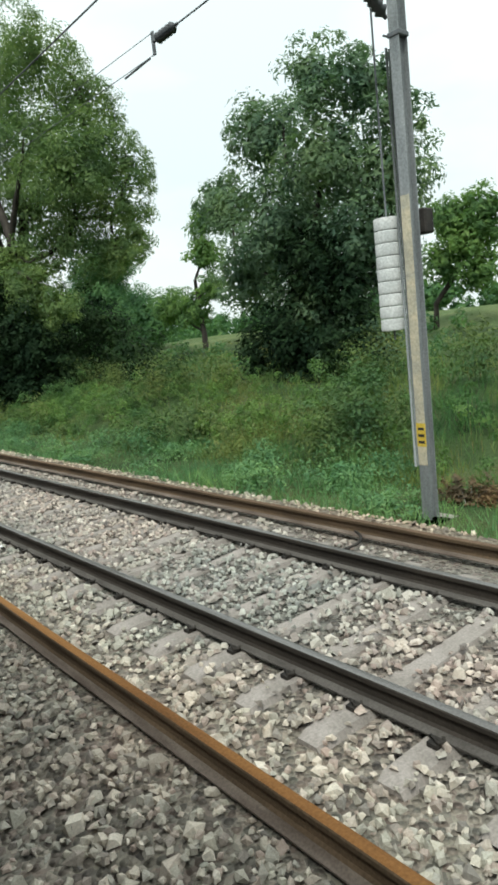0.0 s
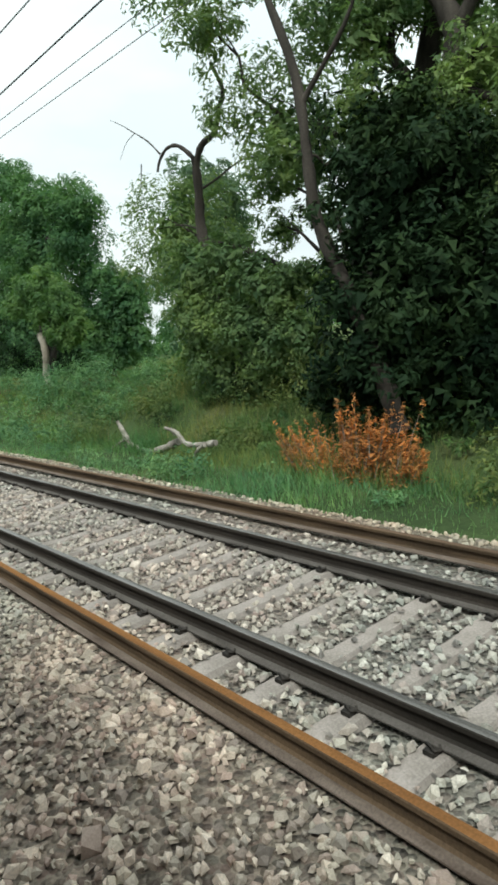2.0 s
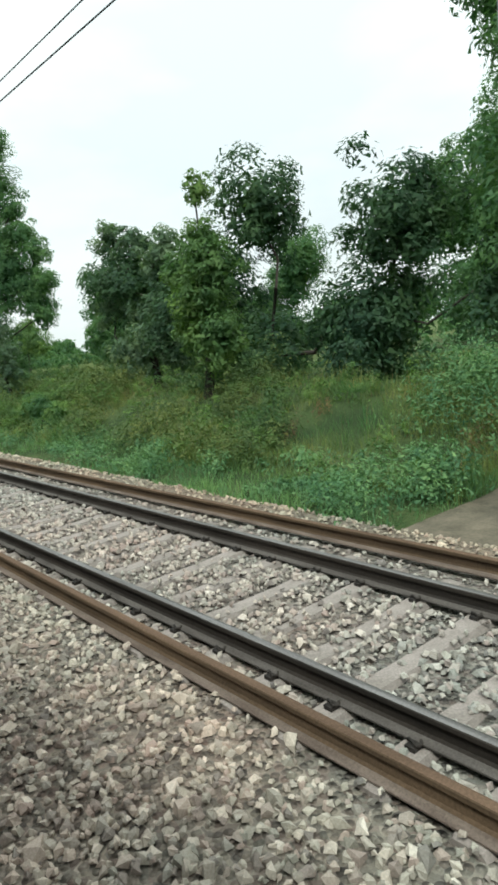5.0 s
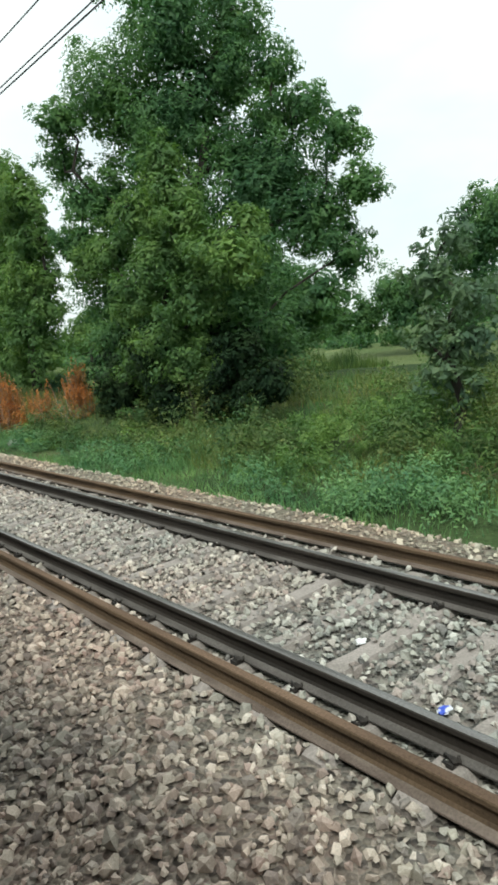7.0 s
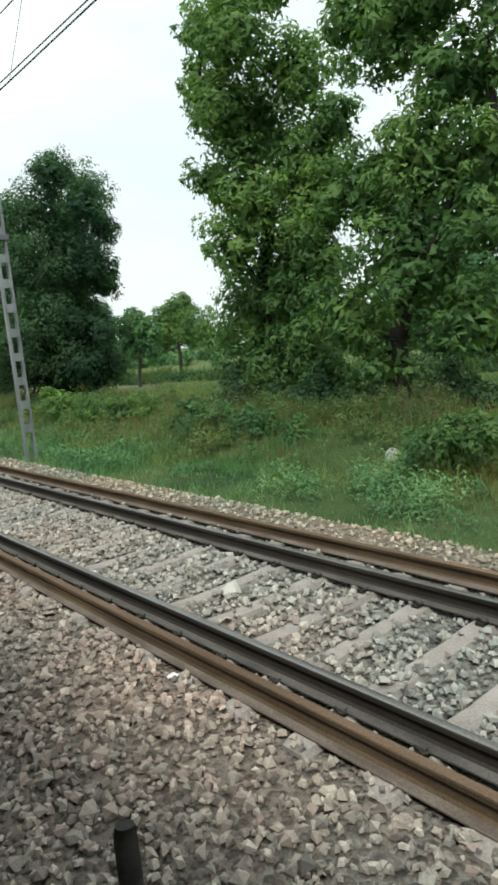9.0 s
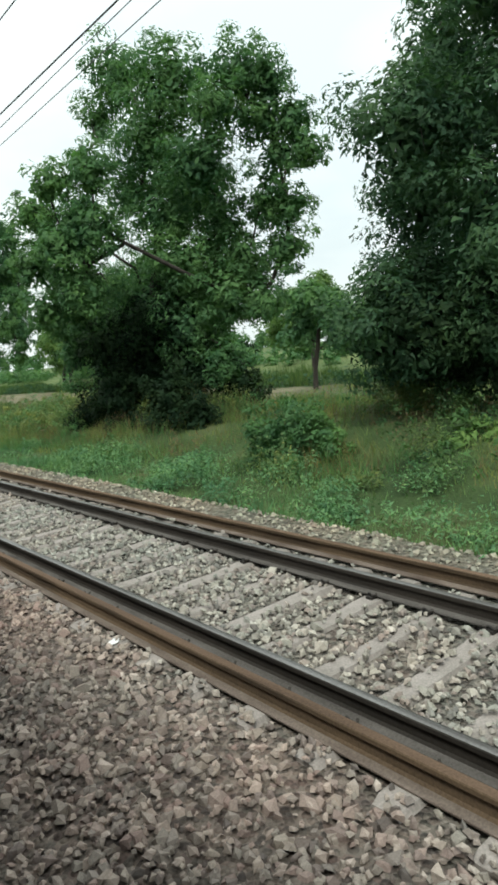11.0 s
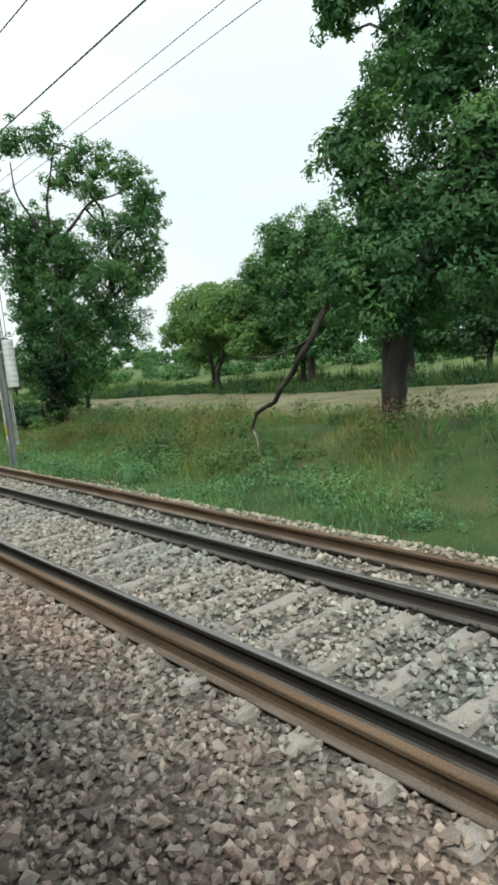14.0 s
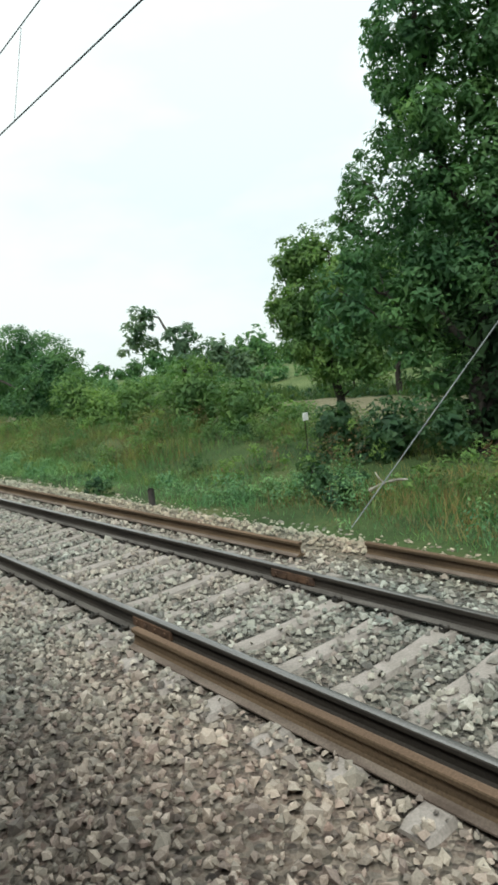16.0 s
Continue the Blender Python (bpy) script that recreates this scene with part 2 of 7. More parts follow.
def ballast_material(name, bed):
    """Crushed stone: each stone a grey, buff or brownish tone, with dust and fine pitting. The bed under it has the
    same tones in cells, darkened for the shade between stones.
    """
    m, t, b = material(name)
    if bed:
        v = t.nodes.new("ShaderNodeTexVoronoi")
        v.inputs["Scale"].default_value = 20.0
        t.links.new(place(t), v.inputs["Vector"])
        rgb = t.nodes.new("ShaderNodeSeparateColor")
        t.links.new(v.outputs["Color"], rgb.inputs[0])
        pick = rgb.outputs[0]
    else:
        pick = island(t)
    tone = ramp(t, pick, [(0.0, (0.110, 0.108, 0.106)), (0.12, (0.300, 0.274, 0.254)), (0.24, (0.205, 0.212, 0.196)), (0.36, (0.360, 0.345, 0.316)), (0.48, (0.255, 0.218, 0.204)),
                          (0.60, (0.160, 0.158, 0.154)), (0.72, (0.325, 0.320, 0.288)), (0.82, (0.245, 0.248, 0.236)), (0.91, (0.370, 0.352, 0.322)), (1.0, (0.440, 0.430, 0.405))])
    area = ramp(t, noise_at(t, 0.30, 3.0), [(0.36, (0.84, 0.90, 0.90)), (0.62, (1.08, 0.99, 0.95))])
    col = mix(t, 0.9, tone, area, "MULTIPLY")
    sep = t.nodes.new("ShaderNodeSeparateXYZ")
    t.links.new(place(t), sep.inputs[0])

    def step(out, lo, hi):
        n = t.nodes.new("ShaderNodeMapRange")
        n.inputs["From Min"].default_value, n.inputs["From Max"].default_value = lo, hi
        t.links.new(out, n.inputs["Value"])
        return n.outputs[0]
    # browner stone on the shoulder and a greener grey one between the rails, further along the line
    brown = mix(t, step(sep.outputs[1], 62.0, 122.0), (1.68, 1.57, 1.44), (1.14, 0.985, 0.925))
    brown = mix(t, step(sep.outputs[1], 158.0, 176.0), brown, (1.24, 1.15, 1.07))
    green = mix(t, step(sep.outputs[1], 88.0, 130.0), (1.50, 1.45, 1.40), (1.16, 1.17, 1.12))
    col = mix(t, 1.0, col, mix(t, step(sep.outputs[0], 2.3, 2.9), brown, green), "MULTIPLY")
    # sandy dust on the stones beyond the far rail
    col = mix(t, 1.0, col, mix(t, step(sep.outputs[0], 5.3, 6.0), (1.0, 1.0, 1.0), (1.07, 1.02, 0.91)), "MULTIPLY")
    # shade in the gaps between stones is put into the bed's tone
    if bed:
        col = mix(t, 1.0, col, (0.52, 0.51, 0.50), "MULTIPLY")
    grain = noise_at(t, 90.0, 4.0)
    col = mix(t, 0.45, col, ramp(t, grain, [(0.3, (0.55, 0.55, 0.55)), (0.7, (1.25, 1.25, 1.25))]), "MULTIPLY")
    t.links.new(col, b.inputs["Base Color"])
    b.inputs["Roughness"].default_value, b.inputs["Specular IOR Level"].default_value = 0.85, 0.25
    if bed:
        inv = ramp(t, v.outputs["Distance"], [(0.0, (1, 1, 1)), (0.6, (0, 0, 0))])
        bump(t, b, inv, 1.0, 0.05)
    else:
        bump(t, b, grain, 0.5, 0.006)
    return m


STONES = ballast_material("ballast_stone", False)
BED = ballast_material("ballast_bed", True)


def ground_material():
    """Meadow soil and turf; in the far field a strip of dry stubble, and a paler pasture beyond it."""
    m, t, b = material("meadow_ground")
    turf = ramp(t, noise_at(t, 0.5, 6.0), [(0.30, (0.030, 0.052, 0.022)), (0.55, (0.062, 0.095, 0.036)), (0.75, (0.115, 0.120, 0.055))])
    stubble = ramp(t, noise_at(t, 0.6, 6.0), [(0.30, (0.095, 0.115, 0.052)), (0.46, (0.165, 0.155, 0.098)), (0.72, (0.240, 0.220, 0.145))])
    pasture = ramp(t, noise_at(t, 0.2, 5.0), [(0.3, (0.070, 0.112, 0.042)), (0.7, (0.145, 0.178, 0.074))])
    sep = t.nodes.new("ShaderNodeSeparateXYZ")
    t.links.new(place(t), sep.inputs[0])

    def band(out, lo, hi, soft):
        n = t.nodes.new("ShaderNodeMapRange")
        n.inputs["From Min"].default_value, n.inputs["From Max"].default_value = lo - soft, lo + soft
        t.links.new(out, n.inputs["Value"])
        k = t.nodes.new("ShaderNodeMapRange")
        k.inputs["From Min"].default_value, k.inputs["From Max"].default_value = hi - soft, hi + soft
        k.inputs["To Min"].default_value, k.inputs["To Max"].default_value = 1.0, 0.0
        t.links.new(out, k.inputs["Value"])
        p = t.nodes.new("ShaderNodeMath")
        p.operation = "MULTIPLY"
        t.links.new(n.outputs[0], p.inputs[0])
        t.links.new(k.outputs[0], p.inputs[1])
        return p.outputs[0]

    both = t.nodes.new("ShaderNodeMath")
    both.operation = "MULTIPLY"
    t.links.new(band(sep.outputs[0], 18.0, 35.5, 1.0), both.inputs[0])
    t.links.new(band(sep.outputs[1], 150.0, 330.0, 4.0), both.inputs[1])
    col = mix(t, both.outputs[0], turf, stubble)
    col = mix(t, band(sep.outputs[0], 42.0, 2000.0, 1.0), col, pasture)
    col = mix(t, band(sep.outputs[0], 35.5, 42.0, 0.6), col, (0.035, 0.058, 0.022))
    col = mix(t, 0.5, col, ramp(t, noise_at(t, 14.0, 4.0), [(0.3, (0.5, 0.5, 0.5)), (0.7, (1.3, 1.3, 1.3))]), "MULTIPLY")
    t.links.new(col, b.inputs["Base Color"])
    b.inputs["Roughness"].default_value, b.inputs["Specular IOR Level"].default_value = 0.95, 0.1
    bump(t, b, noise_at(t, 14.0, 4.0), 0.8, 0.08)
    return m


GROUND = ground_material()
EARTH = surface("bare_earth", [(0.3, (0.095, 0.088, 0.062)), (0.7, (0.200, 0.172, 0.128))], 2.5, 0.95, 0, 30.0, 0.6)

# ---------------------------------------------------------------- helpers for building


def mesh_np(name, verts, faces, mats, smooth=False):
    """A mesh from arrays: verts (n, 3), faces (m, k) of one k."""
    me = bpy.data.meshes.new(name)
    verts = np.ascontiguousarray(verts, dtype=np.float32)
    faces = np.ascontiguousarray(faces, dtype=np.int32)
    n, k = faces.shape
    me.vertices.add(len(verts))
    me.vertices.foreach_set("co", verts.ravel())
    me.loops.add(n * k)
    me.loops.foreach_set("vertex_index", faces.ravel())
    me.polygons.add(n)
    me.polygons.foreach_set("loop_start", np.arange(0, n * k, k, dtype=np.int32))
    me.polygons.foreach_set("use_smooth", np.full(n, smooth))
    me.update(calc_edges=True)
    for m in mats if isinstance(mats, (list, tuple)) else [mats]:
        me.materials.append(m)
    return me


def part(name, bm, mat, parent=None, label="", smooth=False):
    """Links a bmesh as one mesh object under a thing or a part."""
    me = bpy.data.meshes.new(name)
    if smooth:
        for f in bm.faces:
            f.smooth = True
    bm.to_mesh(me)
    bm.free()
    for m in mat if isinstance(mat, (list, tuple)) else [mat]:
        me.materials.append(m)
    ob = new(name, me)
    if parent:
        ob.parent = parent
    if label:
        ob["label"] = label
    return ob


def shared(name, me, parent, loc=(0, 0, 0), rz=0.0):
    """An object of its own on a mesh that alike pieces share."""
    ob = new(name, me)
    ob.parent = parent
    ob.location, ob.rotation_euler = loc, (0, 0, rz)
    return ob


def add_box(bm, x0, x1, y0, y1, z0, z1, bevel=0.0, mat=0):
    r = bmesh.ops.create_cube(bm, size=1, matrix=Matrix.LocRotScale(((x0 + x1) / 2, (y0 + y1) / 2, (z0 + z1) / 2), None, (x1 - x0, y1 - y0, z1 - z0)))
    faces = list({f for v in r["verts"] for f in v.link_faces})
    for f in faces:
        f.material_index = mat
    if bevel:
        bmesh.ops.bevel(bm, geom=list({e for f in faces for e in f.edges}), offset=bevel, segments=1, affect="EDGES")
    return bm


def add_tube(bm, pts, radii, sides=7, mat=0):
    """A tapering tube along points."""
    rings = []
    pts = [Vector([float(c) for c in p]) for p in pts]
    for i, p in enumerate(pts):
        d = (pts[min(i + 1, len(pts) - 1)] - pts[max(i - 1, 0)]).normalized()
        a = d.cross(Vector((0.31, 0.87, 0.37))).normalized()
        b = d.cross(a)
        r = float(radii[i] if isinstance(radii, (list, tuple)) else radii)
        rings.append([bm.verts.new(p + r * (math.cos(k * 2 * math.pi / sides) * a + math.sin(k * 2 * math.pi / sides) * b)) for k in range(sides)])
    for u, v in zip(rings, rings[1:]):
        for k in range(sides):
            f = bm.faces.new((u[k], u[(k + 1) % sides], v[(k + 1) % sides], v[k]))
            f.smooth, f.material_index = True, mat
    bm.faces.new(rings[0]).material_index = mat
    bm.faces.new(rings[-1][::-1]).material_index = mat
    return bm


def empty(name, loc=(0, 0, 0)):
    ob = new(name)
    ob.location = loc
    return ob


def smoothstep(x, a, b):
    t = np.clip((x - a) / (b - a), 0, 1)
    return t * t * (3 - 2 * t)


# ---------------------------------------------------------------- ground and ballast
LEN0, LEN1 = -12.0, 192.0


def ground_z(x, y):
    """A ditch-side verge, a bank, a field beyond it that lies lower further along the line, and a far rise."""
    x, y = np.asarray(x, float), np.asarray(y, float)
    on, past = smoothstep(y, 72, 112), smoothstep(y, 148, 172)
    z = -0.42 + (0.95 - 0.35 * on - 0.12 * past) * smoothstep(x, 8.6, 12.8 - 1.3 * past) - (0.1 + 1.0 * on) * smoothstep(x, 15 - 3.5 * past, 24 - 2 * past) + (1.7 + 0.3 * on) * smoothstep(x, 36 + 10 * on, 54 + 26 * on)
    lumps = 0.07 * np.sin(x * 1.9 + 0.6 * np.sin(y * 0.7)) * np.sin(y * 1.3) + 0.12 * np.sin(x * 0.43 + y * 0.21)
    return z + lumps * smoothstep(x, 7.5, 12)


def bed_z(x):
    x = np.asarray(x, float)
    return -0.236 - 0.10 * smoothstep(-x, -1.5, -0.6) - 0.03 * smoothstep(x, 5.0, 5.6) - 0.20 * smoothstep(x, 6.15, 6.9)


def grid_mesh(name, xs, ys, height, mat):
    gx, gy = np.meshgrid(xs, ys)
    v = np.stack([gx, gy, height(gx, gy)], -1).reshape(-1, 3)
    nx, ny = len(xs), len(ys)
    i = (np.arange(ny - 1)[:, None] * nx + np.arange(nx - 1)[None]).ravel()
    return new(name, mesh_np(name, v, np.stack([i, i + 1, i + nx + 1, i + nx], -1), mat, True))


ground = grid_mesh("ground", np.concatenate([[-1500, -300, -60, -20, -6, -2, 2, 5.0], np.arange(5.6, 20, 0.5), np.arange(20, 60, 2.5), [62, 75, 100, 150, 250, 500, 1000, 2000]]),
                   np.concatenate([[-1500, -400, -150, -60], np.arange(-30, 260, 1.5), [270, 300, 350, 450, 700, 1200, 2500]]), ground_z, GROUND)
tagged(ground, "grassy meadow ground with a dry stubble field beyond", "ground", kind="structure")
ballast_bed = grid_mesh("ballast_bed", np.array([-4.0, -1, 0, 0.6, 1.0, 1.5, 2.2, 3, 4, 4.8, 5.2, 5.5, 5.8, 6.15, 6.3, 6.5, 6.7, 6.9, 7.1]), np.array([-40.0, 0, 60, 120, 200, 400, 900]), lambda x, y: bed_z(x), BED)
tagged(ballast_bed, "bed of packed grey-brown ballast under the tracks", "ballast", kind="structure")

NEAR_RAIL, FAR_RAIL, PITCH = 2.912, 4.600, 0.6
TRACK_X = (NEAR_RAIL + FAR_RAIL) / 2


def near_spare_x(y):
    return np.interp(y, [0, 6, 14, 20, 26, 33, 50, 82, 102, 128, 159, 179], [1.83, 1.87, 2.03, 2.17, 2.29, 2.39, 2.48, 2.55, 2.585, 2.645, 2.68, 2.71])


def far_spare_x(y):
    return np.interp(y, [0, 45, 82, 98, 140, 150, 160, 166, 179], [5.48, 5.50, 5.27, 5.19, 5.22, 5.34, 5.55, 5.70, 5.80])


rng = np.random.default_rng(7)


def sleeper_count(y):
    """Which sleeper lies at y: whole numbers at sleeper centres. The spacing varies a little along the line."""
    return (np.asarray(y, float) - 0.28 + np.interp(y, [3, 20, 36, 70, 84, 99, 127, 136, 144, 164, 190], [0, 0.02, -0.20, -0.43, -0.53, -0.62, -0.78, -0.88, -1.06, -1.09, -1.12])) / PITCH


def stones(name, x0, x1, per_m2, size, y0=LEN0 + 10, y1=LEN1, proud=0.010, blocky=False):
    """Angular crushed stones, small blocks with knocked-about corners, lying at random on the bed."""
    n = int((x1 - x0) * (y1 - y0) * per_m2)
    x, y = rng.uniform(x0, x1, n), rng.uniform(y0, y1, n)
    keep = (np.abs(x - NEAR_RAIL) > 0.108) & (np.abs(x - FAR_RAIL) > 0.108)
    keep &= (np.abs(x - near_spare_x(y)) > 0.100) | (y > 178.6)
    keep &= np.abs(x - far_spare_x(y)) > 0.095
    c = sleeper_count(y)
    which = np.round(c)
    off = np.abs(c - which) * PITCH
    on_sleeper = (np.abs(x - TRACK_X) < 1.40) & (off < 0.125)
    drift = np.sin(which * 2.4 + x * 2.2) + 0.8 * np.sin(which * 5.3 - x * 4.1) + 0.7 * np.sin(y * 0.17)
    keep &= ~on_sleeper | (off > rng.uniform(0.070, 0.115, n)) | (rng.random(n) < (0.10 + 0.78 * smoothstep(drift, -0.8, 0.9)) * np.where((x < NEAR_RAIL) & (y < 45), 0.3, 1.0)) | ((x < near_spare_x(y)) & (y > 30))
    x, y, on_sleeper = x[keep], y[keep], on_sleeper[keep]
    n = len(x)
    # a ring round the widest part and a smaller top, with no underside
    m, k = (5, 4) if blocky else (4, 3)
    am = np.arange(m) * 2 * np.pi / m
    at = np.arange(k) * 2 * np.pi / k + 0.3
    corner = np.concatenate([np.stack([np.cos(am), np.sin(am), np.full(m, -0.55)], -1), np.stack([0.66 * np.cos(at), 0.66 * np.sin(at), np.full(k, 0.9)], -1)])
    if blocky:
        faces = np.array([[0, 1, 5], [1, 6, 5], [1, 2, 6], [2, 3, 7], [2, 7, 6], [3, 4, 8], [3, 8, 7], [4, 0, 8], [0, 5, 8], [5, 6, 7], [5, 7, 8]])
    else:
        faces = np.array([[0, 1, 4], [1, 5, 4], [1, 2, 5], [2, 3, 6], [2, 6, 5], [3, 0, 6], [0, 4, 6], [4, 5, 6]])
    s = size * np.exp(rng.normal(0, 0.30, n))
    v = corner[None] + rng.uniform(-0.26, 0.26, (n, len(corner), 3)) * np.array([1, 1, 1.3])
    v *= (s[:, None] * np.stack([np.full(n, 0.60), rng.uniform(0.32, 0.54, n), rng.uniform(0.20, 0.40, n)], -1))[:, None]
    a, b = rng.uniform(0, 2 * np.pi, n), rng.normal(0, 0.45, n)
    cb, sb = np.cos(b)[:, None], np.sin(b)[:, None]
    xx, zz = v[..., 0].copy(), v[..., 2].copy()
    v[..., 0], v[..., 2] = xx * cb + zz * sb, -xx * sb + zz * cb
    xx, yy = v[..., 0].copy(), v[..., 1].copy()
    ca, sn = np.cos(a)[:, None], np.sin(a)[:, None]
    v[..., 0], v[..., 1] = xx * ca - yy * sn, xx * sn + yy * ca
    z = bed_z(x) + proud + rng.uniform(-0.006, 0.020, n) + np.where(on_sleeper, 0.058 - proud, 0) + 0.012 * np.exp(-((x - far_spare_x(y)) / 0.20) ** 2)
    v += np.stack([x, y, z], -1)[:, None]
    f = (np.arange(n)[:, None, None] * len(corner) + faces[None]).reshape(-1, 3)
    ob = new(name, mesh_np(name, v.reshape(-1, 3), f, STONES))
    return tagged(ob, "loose crushed ballast stones, grey, buff and brownish", "ballast", kind="stuff")


stones("shoulder_ballast", 0.74, 2.45, 45, 0.058, y0=0, y1=184, blocky=True)
stones("shoulder_ballast", 0.74, 2.45, 272, 0.053, y0=0, y1=184)
stones("crib_ballast", 2.45, 4.85, 245, 0.051, y0=1.5, y1=192, proud=0.030)
stones("verge_ballast", 4.85, 6.55, 95, 0.051, y0=4, y1=140)
stones("verge_ballast", 4.85, 6.55, 150, 0.054, 140, 192, 0.020)
stones("verge_ballast", 6.55, 7.15, 80, 0.056, 164, 196, 0.03)

# ---------------------------------------------------------------- the track
RAIL_PROFILE = [(-0.075, -0.172), (0.075, -0.172), (0.075, -0.161), (0.024, -0.143), (0.009, -0.126), (0.009, -0.052), (0.034, -0.040), (0.036, -0.012),
                (0.031, -0.004), (0.014, 0.0), (-0.014, 0.0), (-0.031, -0.004), (-0.036, -0.012), (-0.034, -0.040), (-0.009, -0.052), (-0.009, -0.126), (-0.024, -0.143), (-0.075, -0.161)]


def rail_bm(xs, ys, lift=0.0, lean=0.0):
    """A flat-bottomed rail swept along the track. Slots: 0 head, 1 web, 2 foot, 3 sides of the head."""
    bm = bmesh.new()
    rings = [[bm.verts.new((x + px + lean * pz, y, pz + lift)) for px, pz in RAIL_PROFILE] for x, y in zip(xs, ys)]
    n = len(RAIL_PROFILE)
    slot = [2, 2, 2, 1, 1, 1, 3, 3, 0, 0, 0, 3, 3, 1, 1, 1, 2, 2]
    for u, v in zip(rings, rings[1:]):
        for k in range(n):
            f = bm.faces.new((u[k], v[k], v[(k + 1) % n], u[(k + 1) % n]))
            f.material_index = slot[k]
    bm.faces.new(rings[0]).material_index = 1
    bm.faces.new(rings[-1][::-1]).material_index = 1
    return bm


track = empty("railway_track", (TRACK_X, 0, 0))
tagged(track, "broad-gauge railway track with dark rails on concrete sleepers", "railway track")
for rx in (NEAR_RAIL, FAR_RAIL):
    ys = [-20, 60, 120, 200, 300, 420]
    r = part("rail", rail_bm([rx - TRACK_X] * 6, ys), [WORN, IRON, DUSTY, IRON], track, "dark steel rail with a worn head")


def fishplate(y, rx, side):
    bm = bmesh.new()
    x = rx - TRACK_X + side * 0.026
    add_box(bm, x - 0.016, x + 0.016, y - 0.32, y + 0.32, -0.132, -0.044, 0.006)
    for k in range(4):
        yy = y - 0.24 + 0.16 * k
        add_box(bm, x + side * 0.014 - 0.014, x + side * 0.014 + 0.014, yy - 0.018, yy + 0.018, -0.105, -0.070, 0.004)
    return part("fishplate", bm, RUST_PLATE, track, "rusty bolted fishplate")


fishplate(178.6, NEAR_RAIL, -1)
fishplate(178.5, FAR_RAIL, -1)
fishplate(178.5, FAR_RAIL, 1)


def sleeper_mesh():
    bm = bmesh.new()
    rows = []
    for x, top, wt_, wb in ((-1.375, -0.205, 0.075, 0.12), (-1.30, -0.190, 0.092, 0.125), (-0.62, -0.185, 0.088, 0.125), (-0.30, -0.200, 0.080, 0.11), (0.30, -0.200, 0.080, 0.11),
                            (0.62, -0.185, 0.088, 0.125), (1.30, -0.190, 0.092, 0.125), (1.375, -0.205, 0.075, 0.12)):
        rows.append([bm.verts.new((x, -wb, -0.39)), bm.verts.new((x, -wb, top - 0.06)), bm.verts.new((x, -wt_, top)), bm.verts.new((x, wt_, top)), bm.verts.new((x, wb, top - 0.06)), bm.verts.new((x, wb, -0.39))])
    for u, v in zip(rows, rows[1:]):
        for k in range(5):
            bm.faces.new((u[k], v[k], v[k + 1], u[k + 1]))
    bm.faces.new(rows[0][::-1])
    bm.faces.new(rows[-1])
    bmesh.ops.recalc_face_normals(bm, faces=bm.faces)
    me = bpy.data.meshes.new("sleeper")
    bm.to_mesh(me)
    bm.free()
    me.materials.append(CONCRETE)
    return me


def clip_mesh():
    bm = bmesh.new()
    pts = [(-0.012, -0.05, -0.165), (0.0, -0.04, -0.145), (0.02, 0.0, -0.135), (0.035, 0.035, -0.145), (0.0, 0.05, -0.150), (-0.035, 0.02, -0.152)]
    add_tube(bm, pts, 0.011, 4)
    add_box(bm, -0.03, 0.05, -0.035, 0.035, -0.186, -0.158)
    me = bpy.data.meshes.new("clip")
    bm.to_mesh(me)
    bm.free()
    me.materials.append(DARK_IRON)
    return me


SLEEPER, CLIP = sleeper_mesh(), clip_mesh()
line = np.arange(-20.0, 300.0, 0.05)


def sleeper_y(k):
    return float(np.interp(k, sleeper_count(line), line))


for k in range(3, 303):
    s = shared("sleeper", SLEEPER, track, (rng.normal(0, 0.008), sleeper_y(k) + rng.normal(0, 0.006), rng.normal(0, 0.004)), rng.normal(0, 0.006))
    for rx in (NEAR_RAIL, FAR_RAIL):
        for side in (-1, 1):
            shared("clip", CLIP, s, (rx - TRACK_X + side * 0.095, 0, 0), 0 if side > 0 else math.pi)
far_v, far_f = [], []
sv = np.array([v.co[:] for v in SLEEPER.vertices])
sf = [list(p.vertices) for p in SLEEPER.polygons if len(p.vertices) == 4]
for k in list(range(-20, 3)) + list(range(303, 480)):
    far_f += [[i + len(far_v) * len(sv) for i in p] for p in sf]
    far_v.append(sv + (0, sleeper_y(k), 0))
rest = new("sleeper_row", mesh_np("sleeper_row", np.concatenate(far_v), np.array(far_f), CONCRETE))
rest.parent = track
tagged(rest, "concrete sleepers further along the line", kind="stuff")


def spare_rail(label, y0, y1, xf, lift=0.0, lean=0.0, mats=None):
    """A rail lying loose beside the track, following the line xf."""
    ys = np.linspace(y0, y1, max(3, int((y1 - y0) / 2.5)))
    ob = part("spare_rail", rail_bm([float(xf(v)) for v in ys], ys, lift, lean), mats or [RUST, RUST_SIDE, FOOT, RUST_SIDE])
    return tagged(ob, label, "rail", "spare rails beside the track")


